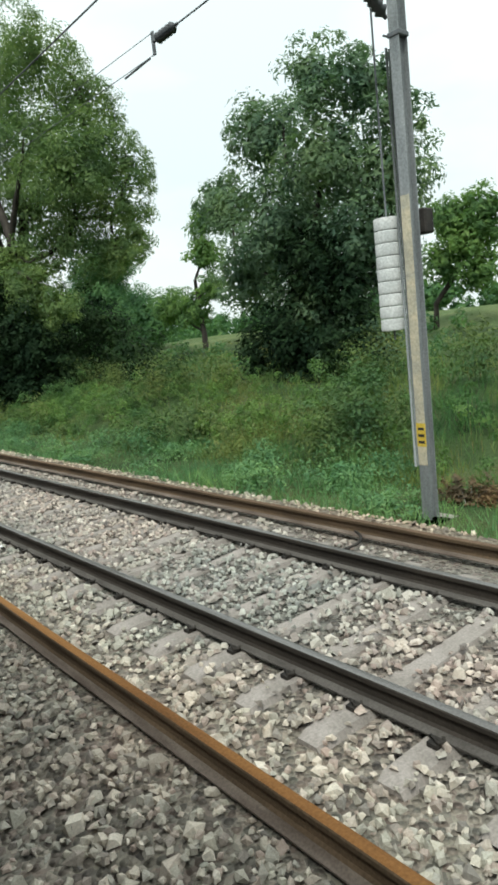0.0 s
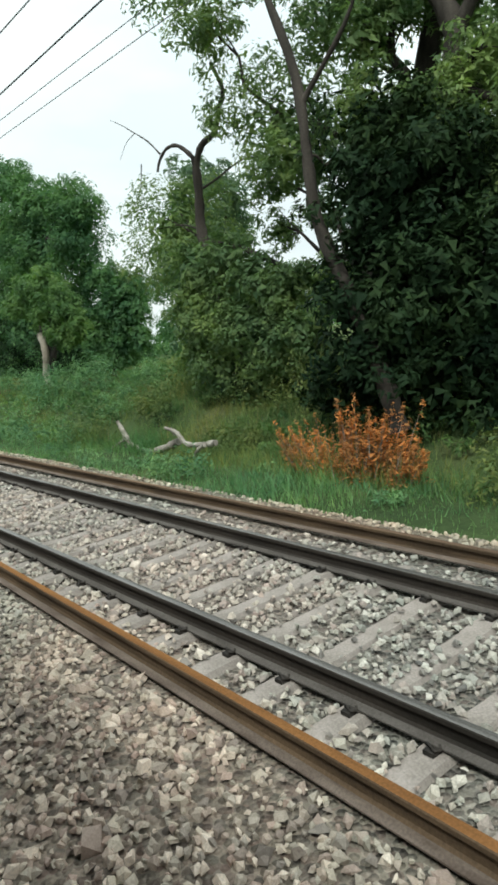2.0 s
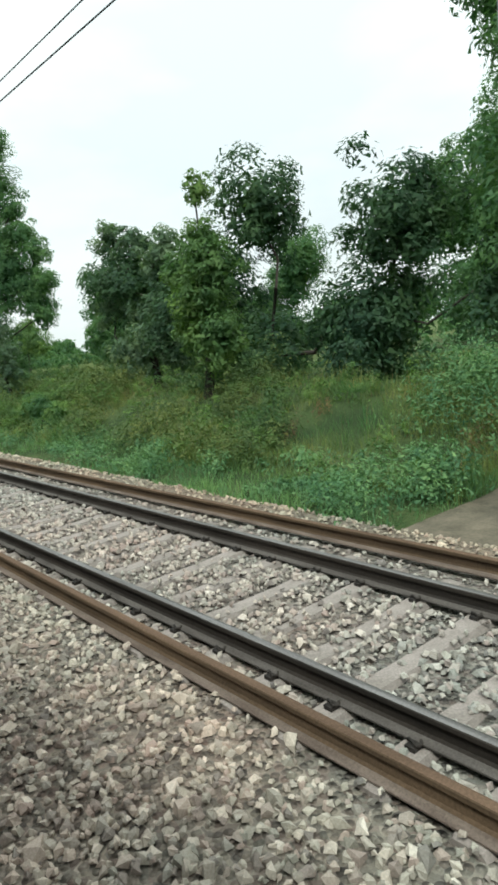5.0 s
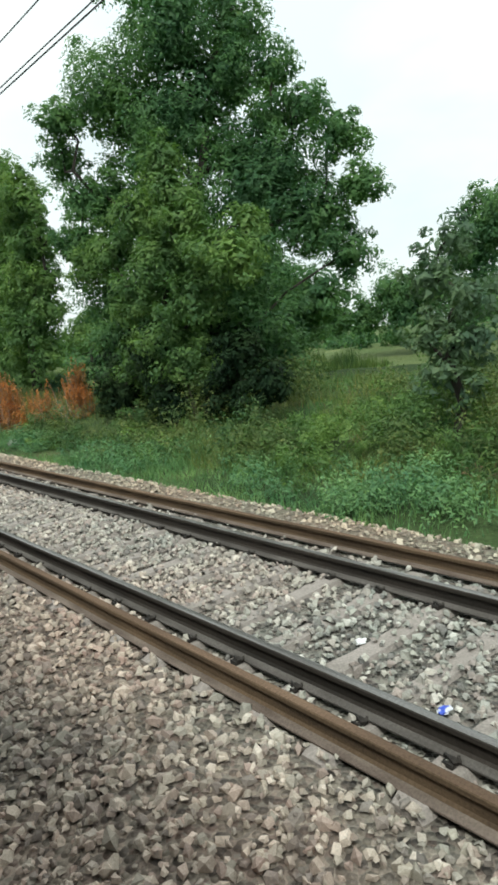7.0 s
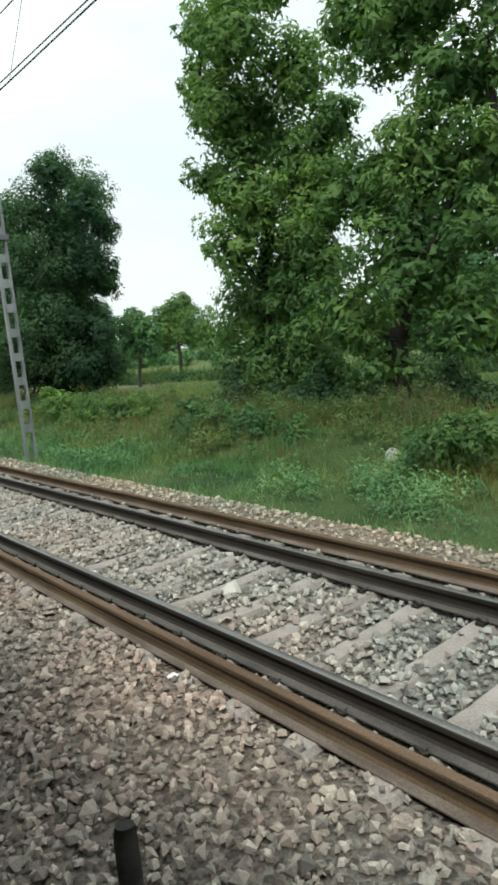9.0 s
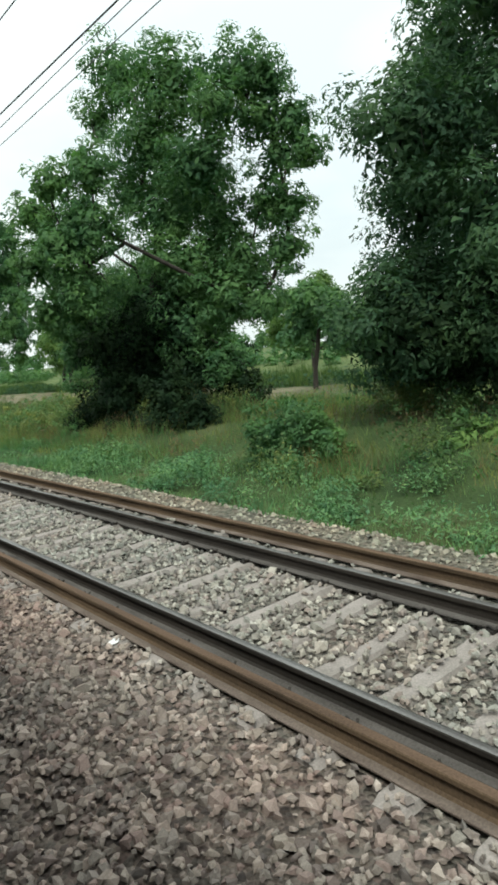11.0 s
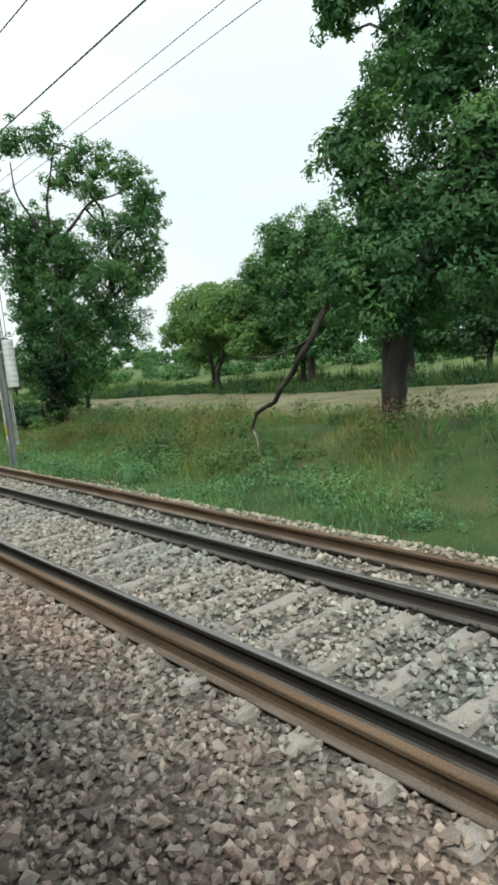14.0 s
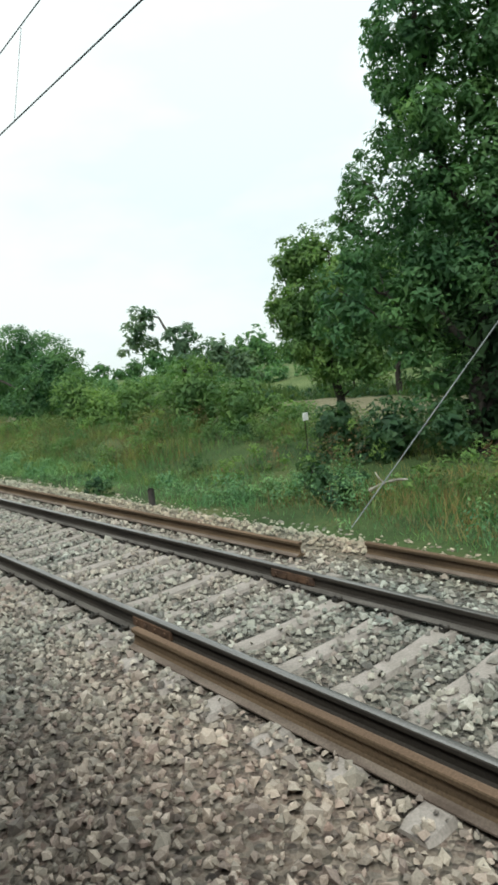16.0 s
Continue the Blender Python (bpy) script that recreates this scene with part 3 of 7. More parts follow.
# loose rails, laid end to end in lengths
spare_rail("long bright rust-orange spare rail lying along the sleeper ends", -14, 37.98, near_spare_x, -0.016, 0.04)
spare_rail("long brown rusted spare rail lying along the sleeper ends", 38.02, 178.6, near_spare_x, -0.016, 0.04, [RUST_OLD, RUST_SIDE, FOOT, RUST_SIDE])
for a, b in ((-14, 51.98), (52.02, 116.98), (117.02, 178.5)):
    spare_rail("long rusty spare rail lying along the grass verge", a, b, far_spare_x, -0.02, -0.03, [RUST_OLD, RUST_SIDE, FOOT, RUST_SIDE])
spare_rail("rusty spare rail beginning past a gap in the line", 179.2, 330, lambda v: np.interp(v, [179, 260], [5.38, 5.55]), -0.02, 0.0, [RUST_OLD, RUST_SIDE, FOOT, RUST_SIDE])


# ---------------------------------------------------------------- masts and wires
def insulator_bm(a, b, r=0.075):
    """A ribbed insulator between two points."""
    bm = bmesh.new()
    a, b = Vector(a), Vector(b)
    n = 15
    pts = [a.lerp(b, i / (n - 1)) for i in range(n)]
    rad = [0.025 if i in (0, 1, n - 2, n - 1) else (r if i % 2 else r * 0.62) for i in range(n)]
    return add_tube(bm, pts, rad, 12)


def tube_bm(a, b, r, sides=8):
    return add_tube(bmesh.new(), [a, b], r, sides)


def cantilever(parent):
    """Bracket over the track: a stay tube, a bracket tube on insulators, a registration tube and a steady arm."""
    def on(p):
        return Vector((p[0], 0, p[1]))
    part("insulator", insulator_bm(on((-0.20, 7.52)), on((-0.66, 7.50))), INSULATOR, parent, "dark ribbed insulator")
    part("stay_tube", tube_bm(on((-0.62, 7.50)), on((-3.10, 7.30)), 0.022), GALV_DARK, parent)
    part("insulator", insulator_bm(on((-0.20, 5.52)), on((-0.62, 5.80)), 0.085), INSULATOR, parent, "dark ribbed insulator")
    part("bracket_tube", tube_bm(on((-0.58, 5.77)), on((-3.12, 7.32)), 0.028), GALV_DARK, parent)
    part("registration_tube", tube_bm(on((-1.25, 6.04)), on((-3.42, 6.10)), 0.020), GALV_DARK, parent)
    arm = part("steady_arm", tube_bm(on((-1.95, 5.86)), on((-3.20, 5.74)), 0.014), GALV_DARK, parent)
    part("arm_hook", tube_bm(on((-1.97, 5.80)), on((-1.97, 6.06)), 0.016), GALV_DARK, arm)
    part("arm_clip", tube_bm(on((-3.19, 5.56)), on((-3.19, 5.78)), 0.012), GALV_DARK, arm)


def beam_mast(y, x, label, weight_side):
    """A rolled steel mast that ends a wire: flanges, web, bands, and a white stack of balance weights on guide rods."""
    m = empty("catenary_mast", (x, y, float(ground_z(x, y)) - 0.05))
    up = -m.location.z
    tagged(m, label, "mast", "masts along the line")
    bm = bmesh.new()
    h0, h1 = 0.0, 7.75 + up
    for s in (-1, 1):
        add_box(bm, s * 0.078 - 0.006, s * 0.078 + 0.006, -0.068, 0.068, h0, h1, 0.003)
    add_box(bm, -0.072, 0.072, -0.005, 0.005, h0, h1)
    part("post", bm, GALV, m)
    bm = bmesh.new()
    add_box(bm, -0.0885, -0.0850, -0.067, 0.067, 0.54 + up, 0.84 + up)
    part("yellow_band", bm, YELLOW, m, "yellow painted band")
    # the mast's number, as plain bars
    for k in range(3):
        bm = bmesh.new()
        add_box(bm, -0.0896, -0.0888, -0.045, 0.045, 0.58 + 0.085 * k + up, 0.615 + 0.085 * k + up)
        part("dark_bar", bm, DARK_IRON, m, "faded dark painted bar")
    for z0, z1 in ((0.30, 0.54), (0.84, 3.6)):
        bm = bmesh.new()
        add_box(bm, -0.0880, -0.0850, -0.064, 0.064, z0 + up, z1 + up)
        part("paint_panel", bm, CREAM if weight_side > 0 else FLAKED, m, "faded flaking paint")
    for zz in (5.35, 7.4):
        bm = bmesh.new()
        add_box(bm, -0.100, 0.100, -0.084, 0.084, zz + up, zz + 0.055 + up, 0.008)
        add_tube(bm, [(-0.16, 0.09, zz + 0.028 + up), (0.16, 0.09, zz + 0.028 + up)], 0.012, 6)
        part("collar", bm, GALV_DARK, m)
    bm = bmesh.new()
    add_box(bm, -0.28, 0.28, -0.28, 0.28, -0.25, 0.05, 0.03)
    part("footing", bm, CONCRETE, m)
    wx, wy = (0.04, 0.39) if weight_side > 0 else (0.30, -0.10)
    stack = part("balance_weight", bmesh.new(), WHITE, m, "white stack of round balance weights")
    for i in range(9):
        zz = (2.02 if weight_side > 0 else 1.96) + 0.155 * i + up
        bm = bmesh.new()
        add_tube(bm, [(wx, wy, zz), (wx, wy, zz + 0.006), (wx, wy, zz + 0.018), (wx, wy, zz + 0.130), (wx, wy, zz + 0.142), (wx, wy, zz + 0.147)],
                 [0.155, 0.161, 0.163, 0.163, 0.161, 0.155], 22)
        part("weight_disc", bm, WHITE, stack)
    part("weight_rod", tube_bm((wx, wy, 1.90 + up), (wx, wy, 7.1 + up), 0.012), GALV_DARK, m)
    for s in (-1, 1):
        part("guide_rod", tube_bm((wx * 0.6 + s * 0.03, wy * 0.45, 0.25 + up), (wx * 0.6 + s * 0.03, wy * 0.45, 5.3 + up), 0.016), GALV, m)
    arm = bmesh.new()
    add_box(arm, min(0, wx) - 0.03, wx + 0.04, min(0, wy) - 0.03, max(0, wy) + 0.03, 7.04 + up, 7.11 + up, 0.006)
    part("weight_arm", arm, GALV_DARK, m)
    part("pulley", add_tube(bmesh.new(), [(wx - 0.03, wy * 0.7, 7.22 + up), (wx + 0.03, wy * 0.7, 7.22 + up)], 0.12, 18), GALV_DARK, m)
    top = empty("cantilever")
    top.parent = m
    top.location = (0, 0, up)
    cantilever(top)
    return m


def batten_mast(y, x, label):
    """A mast of two channels joined by batten plates."""
    m = empty("catenary_mast", (x, y, float(ground_z(x, y)) - 0.05))
    up = -m.location.z
    tagged(m, label, "mast", "masts along the line")
    for s in (-1, 1):
        bm = bmesh.new()
        add_box(bm, s * 0.15 - 0.006, s * 0.15 + 0.006, -0.065, 0.065, 0, 7.7 + up, 0.002)
        for q in (-1, 1):
            add_box(bm, min(s * 0.144, s * 0.09), max(s * 0.144, s * 0.09), q * 0.06 - 0.005, q * 0.06 + 0.005, 0, 7.7 + up)
        part("channel", bm, GALV, m)
    for i in range(12):
        zz = 0.35 + 0.64 * i + up
        for q in (-1, 1):
            bm = bmesh.new()
            add_box(bm, -0.142, 0.142, q * 0.069 - 0.004, q * 0.069 + 0.004, zz, zz + 0.22, 0.002)
            part("batten", bm, GALV, m)
    bm = bmesh.new()
    add_box(bm, -0.20, 0.20, -0.09, 0.09, 7.45 + up, 7.70 + up, 0.01)
    part("cap_plate", bm, GALV_DARK, m)
    bm = bmesh.new()
    add_box(bm, -0.22, 0.22, -0.10, 0.10, 5.40 + up, 5.55 + up, 0.01)
    part("collar", bm, GALV_DARK, m)
    bm = bmesh.new()
    add_box(bm, -0.30, 0.30, -0.28, 0.28, -0.25, 0.05, 0.03)
    part("footing", bm, CONCRETE, m)
    top = empty("cantilever")
    top.parent = m
    top.location = (0, 0, up)
    cantilever(top)
    return m


MAST_Y = (5.02, 60.3, 117.8, 172.43)
mast_a = beam_mast(MAST_Y[0], 7.0, "grey steel mast, yellow band, white balance weights, beside weeds", 1)
bm = bmesh.new()
up_a = -mast_a.location.z
add_box(bm, 0.16, 0.34, -0.10, 0.10, 3.15 + up_a, 3.45 + up_a, 0.02)
part("switch_box", bm, DARK_IRON, mast_a, "small dark box with a rusty catch")
batten_mast(MAST_Y[1], 7.0, "grey battened steel mast on the grass verge")
batten_mast(MAST_Y[2], 6.95, "grey battened steel mast before a dark tree")
mast_c = beam_mast(MAST_Y[3], 6.95, "grey steel mast with white balance weights and a guy wire", -1)
part("guy_wire", tube_bm((0, 0.12, 7.45 - mast_c.location.z), (0, 7.35, -0.30 - mast_c.location.z), 0.008), GALV, mast_c, "pale taut guy wire to the ground")


def wire(name, pts, r, label):
    ob = part(name, add_tube(bmesh.new(), pts, r, 6), WIRE)
    return tagged(ob, label, "wire", "overhead wires")


def sagging(ends, n=16):
    pts = []
    for (x0, y0, z0), (x1, y1, z1), sag in ends:
        for i in range(n):
            s = i / n
            pts.append((x0 + (x1 - x0) * s, y0 + (y1 - y0) * s, z0 + (z1 - z0) * s - sag * 4 * s * (1 - s)))
    pts.append(ends[-1][1])
    return pts


SUPPORTS = [-50.0, *MAST_Y, 228.0, 284.0, 340.0]
SAG = [0.80, 0.80, 0.80, 0.45, 0.7, 0.8, 0.8]
OVER = [3.92, 3.88, 3.90, 3.92, 3.88, 3.90, 3.9, 3.9]
mess = wire("messenger_wire", sagging([((OVER[i], SUPPORTS[i], 7.05), (OVER[i + 1], SUPPORTS[i + 1], 7.05), SAG[i]) for i in range(7)]), 0.008, "dark messenger wire sagging between the masts")
CONTACT = [(3.70, -50), (3.70, 5), (3.77, 35), (3.82, 60), (3.65, 95), (3.50, 117.8), (3.78, 136), (3.79, 152), (3.64, 172), (3.6, 228), (3.8, 340)]
wire("contact_wire", [(x, y, 5.50) for x, y in CONTACT], 0.009, "dark contact wire over the track")
wire("auxiliary_wire", sagging([((3.90, 60.3, 5.86), (3.85, 117.8, 5.95), 0.17)]), 0.008, "dark second wire above the contact wire")
for i in range(7):
    for k in range(1, 6):
        s = k / 6
        yy = SUPPORTS[i] + (SUPPORTS[i + 1] - SUPPORTS[i]) * s
        xc = float(np.interp(yy, [c[1] for c in CONTACT], [c[0] for c in CONTACT]))
        part("dropper", tube_bm((3.90, yy, 7.05 - SAG[i] * 4 * s * (1 - s) - 0.005), (xc, yy, 5.50), 0.0035, 4), WIRE, mess)


def ending_wire(x, y, away, start, label):
    """The pair of wires that leaves the line and is made fast to a mast: wires, yoke, insulator, pull rod."""
    e = empty("terminal_wire", (x, y, 0))
    tagged(e, label, "wire", "overhead wires")
    d = away
    i0, i1 = start, start + 0.62

    def on(s, dz=0.0):
        return (-0.055 * s, d * s, 7.12 - 0.045 * s + dz)
    part("pull_rod", tube_bm(on(0.15), on(i0), 0.013), WIRE, e)
    part("insulator", insulator_bm(on(i0), on(i1), 0.09), INSULATOR, e, "dark ribbed insulator")
    yoke = bmesh.new()
    add_box(yoke, -0.055 * i1 - 0.012, -0.055 * i1 + 0.012, min(d * (i1 - 0.02), d * (i1 + 0.06)), max(d * (i1 - 0.02), d * (i1 + 0.06)), on(i1)[2] - 0.20, on(i1)[2] + 0.16, 0.006)
    part("yoke_plate", yoke, GALV_DARK, e)
    part("upper_wire", add_tube(bmesh.new(), [on(i1 + 0.04, 0.14), (-0.9, d * 16, 6.74), (-1.9, d * 35, 6.36), (-3.05, d * 55, 5.86)], 0.006, 6), WIRE, e)
    part("lower_wire", add_tube(bmesh.new(), [on(i1 + 0.04, -0.18), (-0.9, d * 16, 6.43), (-1.9, d * 35, 6.10), (-3.05, d * 55, 5.62)], 0.006, 6), WIRE, e)
    part("turnbuckle", tube_bm(on(i1 + 0.15, -0.19), on(i1 + 0.9, -0.215), 0.018), GALV_DARK, e)


ending_wire(6.95, MAST_Y[0], 1, 3.8, "pair of wires made fast to a mast through an insulator")
ending_wire(6.90, MAST_Y[3], -1, 1.7, "pair of wires made fast to a mast through an insulator")


# ---------------------------------------------------------------- trees
def leaves(centres, lengths, out_dir, droop=0.35, width=0.62):
    """Leaf blades as arrays: broad-based pointed blades at the centres, lying on the leafy surface and hanging a little."""
    n = len(centres)
    nrm = rng.normal(0, 0.34, (n, 3)) + out_dir * 0.9
    nrm[:, 2] += 0.45
    d = rng.normal(0, 1, (n, 3)) + out_dir * 0.25
    d[:, 2] -= droop
    side = np.cross(d, nrm)
    side /= np.linalg.norm(side, axis=1)[:, None] + 1e-9
    nrm /= np.linalg.norm(nrm, axis=1)[:, None] + 1e-9
    d = np.cross(nrm, side)
    L = lengths[:, None]
    v = np.stack([centres + side * L * width * 0.5 - d * L * 0.35, centres + d * L * 0.65 - nrm * L * 0.08, centres - side * L * width * 0.5 - d * L * 0.35], 1)
    return v.reshape(-1, 3), np.arange(3 * n).reshape(-1, 3)


def foliage(lobes, per_r2, length, ragged=0.25, gaps=0.0, inner=0.2, width=0.46, tufts=15, least=30):
    """Leaf arrays for a crown of overlapping lobes. Each lobe carries leafy tufts on its outside and a sparse heart of larger leaves."""
    V, F, count = [], [], 0
    for x, y, z, r in lobes:
        n = max(least, int(per_r2 * r * r))
        k = max(4, int(tufts * min(1.8, 0.45 + r)))
        g = np.arange(k) + 0.5
        th = g * 2.39996 + rng.uniform(0, 6.28)
        up = 1 - 2 * g / k
        u = np.stack([np.sqrt(1 - up * up) * np.cos(th), np.sqrt(1 - up * up) * np.sin(th), up], -1) + rng.normal(0, 0.25, (k, 3))
        u /= np.linalg.norm(u, axis=1)[:, None]
        u = u[rng.random(k) > gaps]
        k = max(1, len(u))
        tr = r * rng.uniform(0.26, 0.50, len(u))
        tc = np.array([x, y, z]) + u * (r * (0.70 + ragged * rng.normal(0, 0.6, len(u))))[:, None]
        m = max(5, n // k)
        w = rng.normal(0, 1, (len(u), m, 3)) + u[:, None] * 0.7
        w[..., 2] += 0.3
        w /= np.linalg.norm(w, axis=2)[..., None]
        c = tc[:, None] + w * (tr[:, None] * rng.uniform(0.50, 1.12, (len(u), m)) ** 1.0)[..., None] * np.array([1, 1, 0.8])
        c, o = c.reshape(-1, 3), w.reshape(-1, 3)
        v, f = leaves(c, length * rng.uniform(0.6, 1.35, len(c)), o, 0.35, width)
        V.append(v), F.append(f + count)
        count += len(v)
        q = int(n * inner)
        if q:
            ui = rng.normal(0, 1, (q, 3))
            ui /= np.linalg.norm(ui, axis=1)[:, None]
            ci = np.array([x, y, z]) + ui * (r * rng.uniform(0.10, 0.80, q))[:, None]
            v, f = leaves(ci, np.minimum(length * rng.uniform(1.2, 1.9, q), 0.4 * r), ui, 0.2, 0.6)
            V.append(v), F.append(f + count)
            count += len(v)
    return np.concatenate(V), np.concatenate(F)


def limbs(base, lobes, girth, crook=0.12, twigs=4):
    """Trunk and limbs: a bent, tapering stem, and a limb into each lobe that springs from the nearest wood below it. Girth follows what each limb carries."""
    bm = bmesh.new()
    L = np.array(lobes)
    b = np.array([*base], float)
    heart = np.array([np.average(L[:, i], weights=L[:, 3]) for i in range(3)])
    reach = heart[2] - b[2]
    trunk = [b, b + [rng.normal(0, crook), rng.normal(0, crook), reach * 0.3], b * 0.45 + heart * 0.55 + [rng.normal(0, crook), rng.normal(0, crook), 0], heart]
    nodes, above, load = list(trunk), [-1, 0, 1, 2], [0.0] * 4
    chains = []
    for k in np.argsort(np.linalg.norm(L[:, :3] - heart, axis=1)):
        x, y, z, r = L[k]
        end = np.array([x, y, z + 0.15 * r])
        P = np.array(nodes[1:])
        flat = np.hypot(P[:, 0] - x, P[:, 1] - y)
        far = np.linalg.norm(P - end, axis=1)
        j = int(np.argmin(far + 1.6 * np.maximum(0, P[:, 2] - z + 0.45 * flat))) + 1
        a = nodes[j]
        d = np.linalg.norm(end - a)
        q1 = a + (end - a) * 0.35 + rng.normal(0, 0.07 * d + 0.02, 3) - [0, 0, 0.03 * d]
        q2 = a + (end - a) * 0.70 + rng.normal(0, 0.07 * d + 0.02, 3) + [0, 0, 0.05 * d]
        ids = [j, len(nodes), len(nodes) + 1, len(nodes) + 2]
        nodes += [q1, q2, end]
        above += ids[:3]
        load += [0.0, 0.0, 0.0]
        chains.append((ids, r))
        i = ids[3]
        while i >= 0:
            load[i] += r * r
            i = above[i]
    whole = max(load)

    def thick(i):
        return girth * (0.08 + 0.88 * (load[i] / whole) ** 0.55)
    add_tube(bm, [b - [0, 0, 0.3], *trunk], [girth * 1.5, girth * 1.15] + [max(thick(i), girth * 0.3) for i in (1, 2, 3)], 9)
    for ids, r in chains:
        t1 = thick(ids[1]) * 0.8
        add_tube(bm, [nodes[i] for i in ids], [t1 * 1.1, t1, thick(ids[2]) * 0.65, thick(ids[3]) * 0.35], 6)
        for _ in range(twigs):
            tip = nodes[ids[3]] + np.clip(rng.normal(0, 0.35 * r, 3), -0.6 * r, 0.6 * r)
            q = nodes[ids[2]] if rng.random() < 0.5 else nodes[ids[3]]
            add_tube(bm, [q, (q + tip) / 2 + rng.normal(0, 0.12 * r, 3), tip], [girth * 0.06, girth * 0.04, girth * 0.015], 4)
    return bm


def curved(pts, n=4):
    """More points on a smooth bend through the given ones."""
    P = [Vector(p) for p in pts]
    P = [P[0] * 2 - P[1], *P, P[-1] * 2 - P[-2]]
    out = []
    for a, b, c, d in zip(P, P[1:], P[2:], P[3:]):
        for k in range(n):
            s = k / n
            out.append(0.5 * (2 * b + (c - a) * s + (2 * a - 5 * b + 4 * c - d) * s * s + (3 * b - a - 3 * c + d) * s ** 3))
    return [tuple(p) for p in out] + [tuple(pts[-1])]


def knotty(n, r0, r1):
    """Radii that taper with small swellings."""
    return [(r0 + (r1 - r0) * k / (n - 1)) * (1 + 0.13 * math.sin(k * 2.3 + 9 * r0) + 0.05 * math.sin(k * 5.1)) for k in range(n)]


AIRY = {"twin_tree": 0.10, "sparse_tree": 0.28, "airy_tree": 0.25, "young_tree": 0.15, "open_tree": 0.17, "shade_tree": 0.05, "leaning_tree": 0.05, "big_leaf_shrub": 0.35, "big_ivy_tree": 0.26, "eucalyptus": 0.15}


def tree(name, label, kind, at, lobes, ivy_shade=(), stems=()):
    far = at[0] > 24
    z = float(ground_z(*at))
    t = empty(name, (*at, z))
    tagged(t, label, "shrub" if name in ("thicket", "big_leaf_shrub", "dark_bush") else "tree")
    low = [(x - at[0], y - at[1], h - z, r * 1.08) for x, y, h, r in lobes]
    height = max(p[2] + p[3] for p in low)
    girth = 0.019 * height + 0.02
    part("trunk", limbs((0, 0, 0), low, girth), BARK, t, "dark rough bark")
    for pts, r0, r1 in stems:
        pts = curved(pts)
        part("limb", add_tube(bmesh.new(), [(p[0] - at[0], p[1] - at[1], p[2] - z) for p in pts], knotty(len(pts), r0, r1), 8), BARK, t)
    airy = AIRY.get(name, 0.0)
    per, ln = (380, 0.34) if far else (1750, 0.138) if at[0] < 13 else (1500, 0.145) if min(p[0] for p in lobes) < 13 or name == "round_tree" else (1150, 0.182)
    if name == "big_leaf_shrub":
        per, ln = 700, 0.24
    v, f = foliage(low, per * (1 - 0.4 * airy), ln, gaps=airy if airy else 0.04, ragged=0.32 if airy else 0.24, inner=0.14 if airy > 0.1 else 0.40)
    crown = new("crown", mesh_np("crown", v, f, LEAF[kind]))
    crown.parent = t
    # ivy on the many-stemmed tree; on the others near-black leaves stand for shade
    if ivy_shade:
        v, f = foliage([(x - at[0], y - at[1], h - z, r) for x, y, h, r in ivy_shade], 900, 0.17, ragged=0.2, inner=0.3)
        ob = new("ivy_shade", mesh_np("ivy_shade", v, f, LEAF["ivy_shade"]))
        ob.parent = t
        ob["label"] = "dark ivy and leaves coloured for shade round the trunks"
    return t


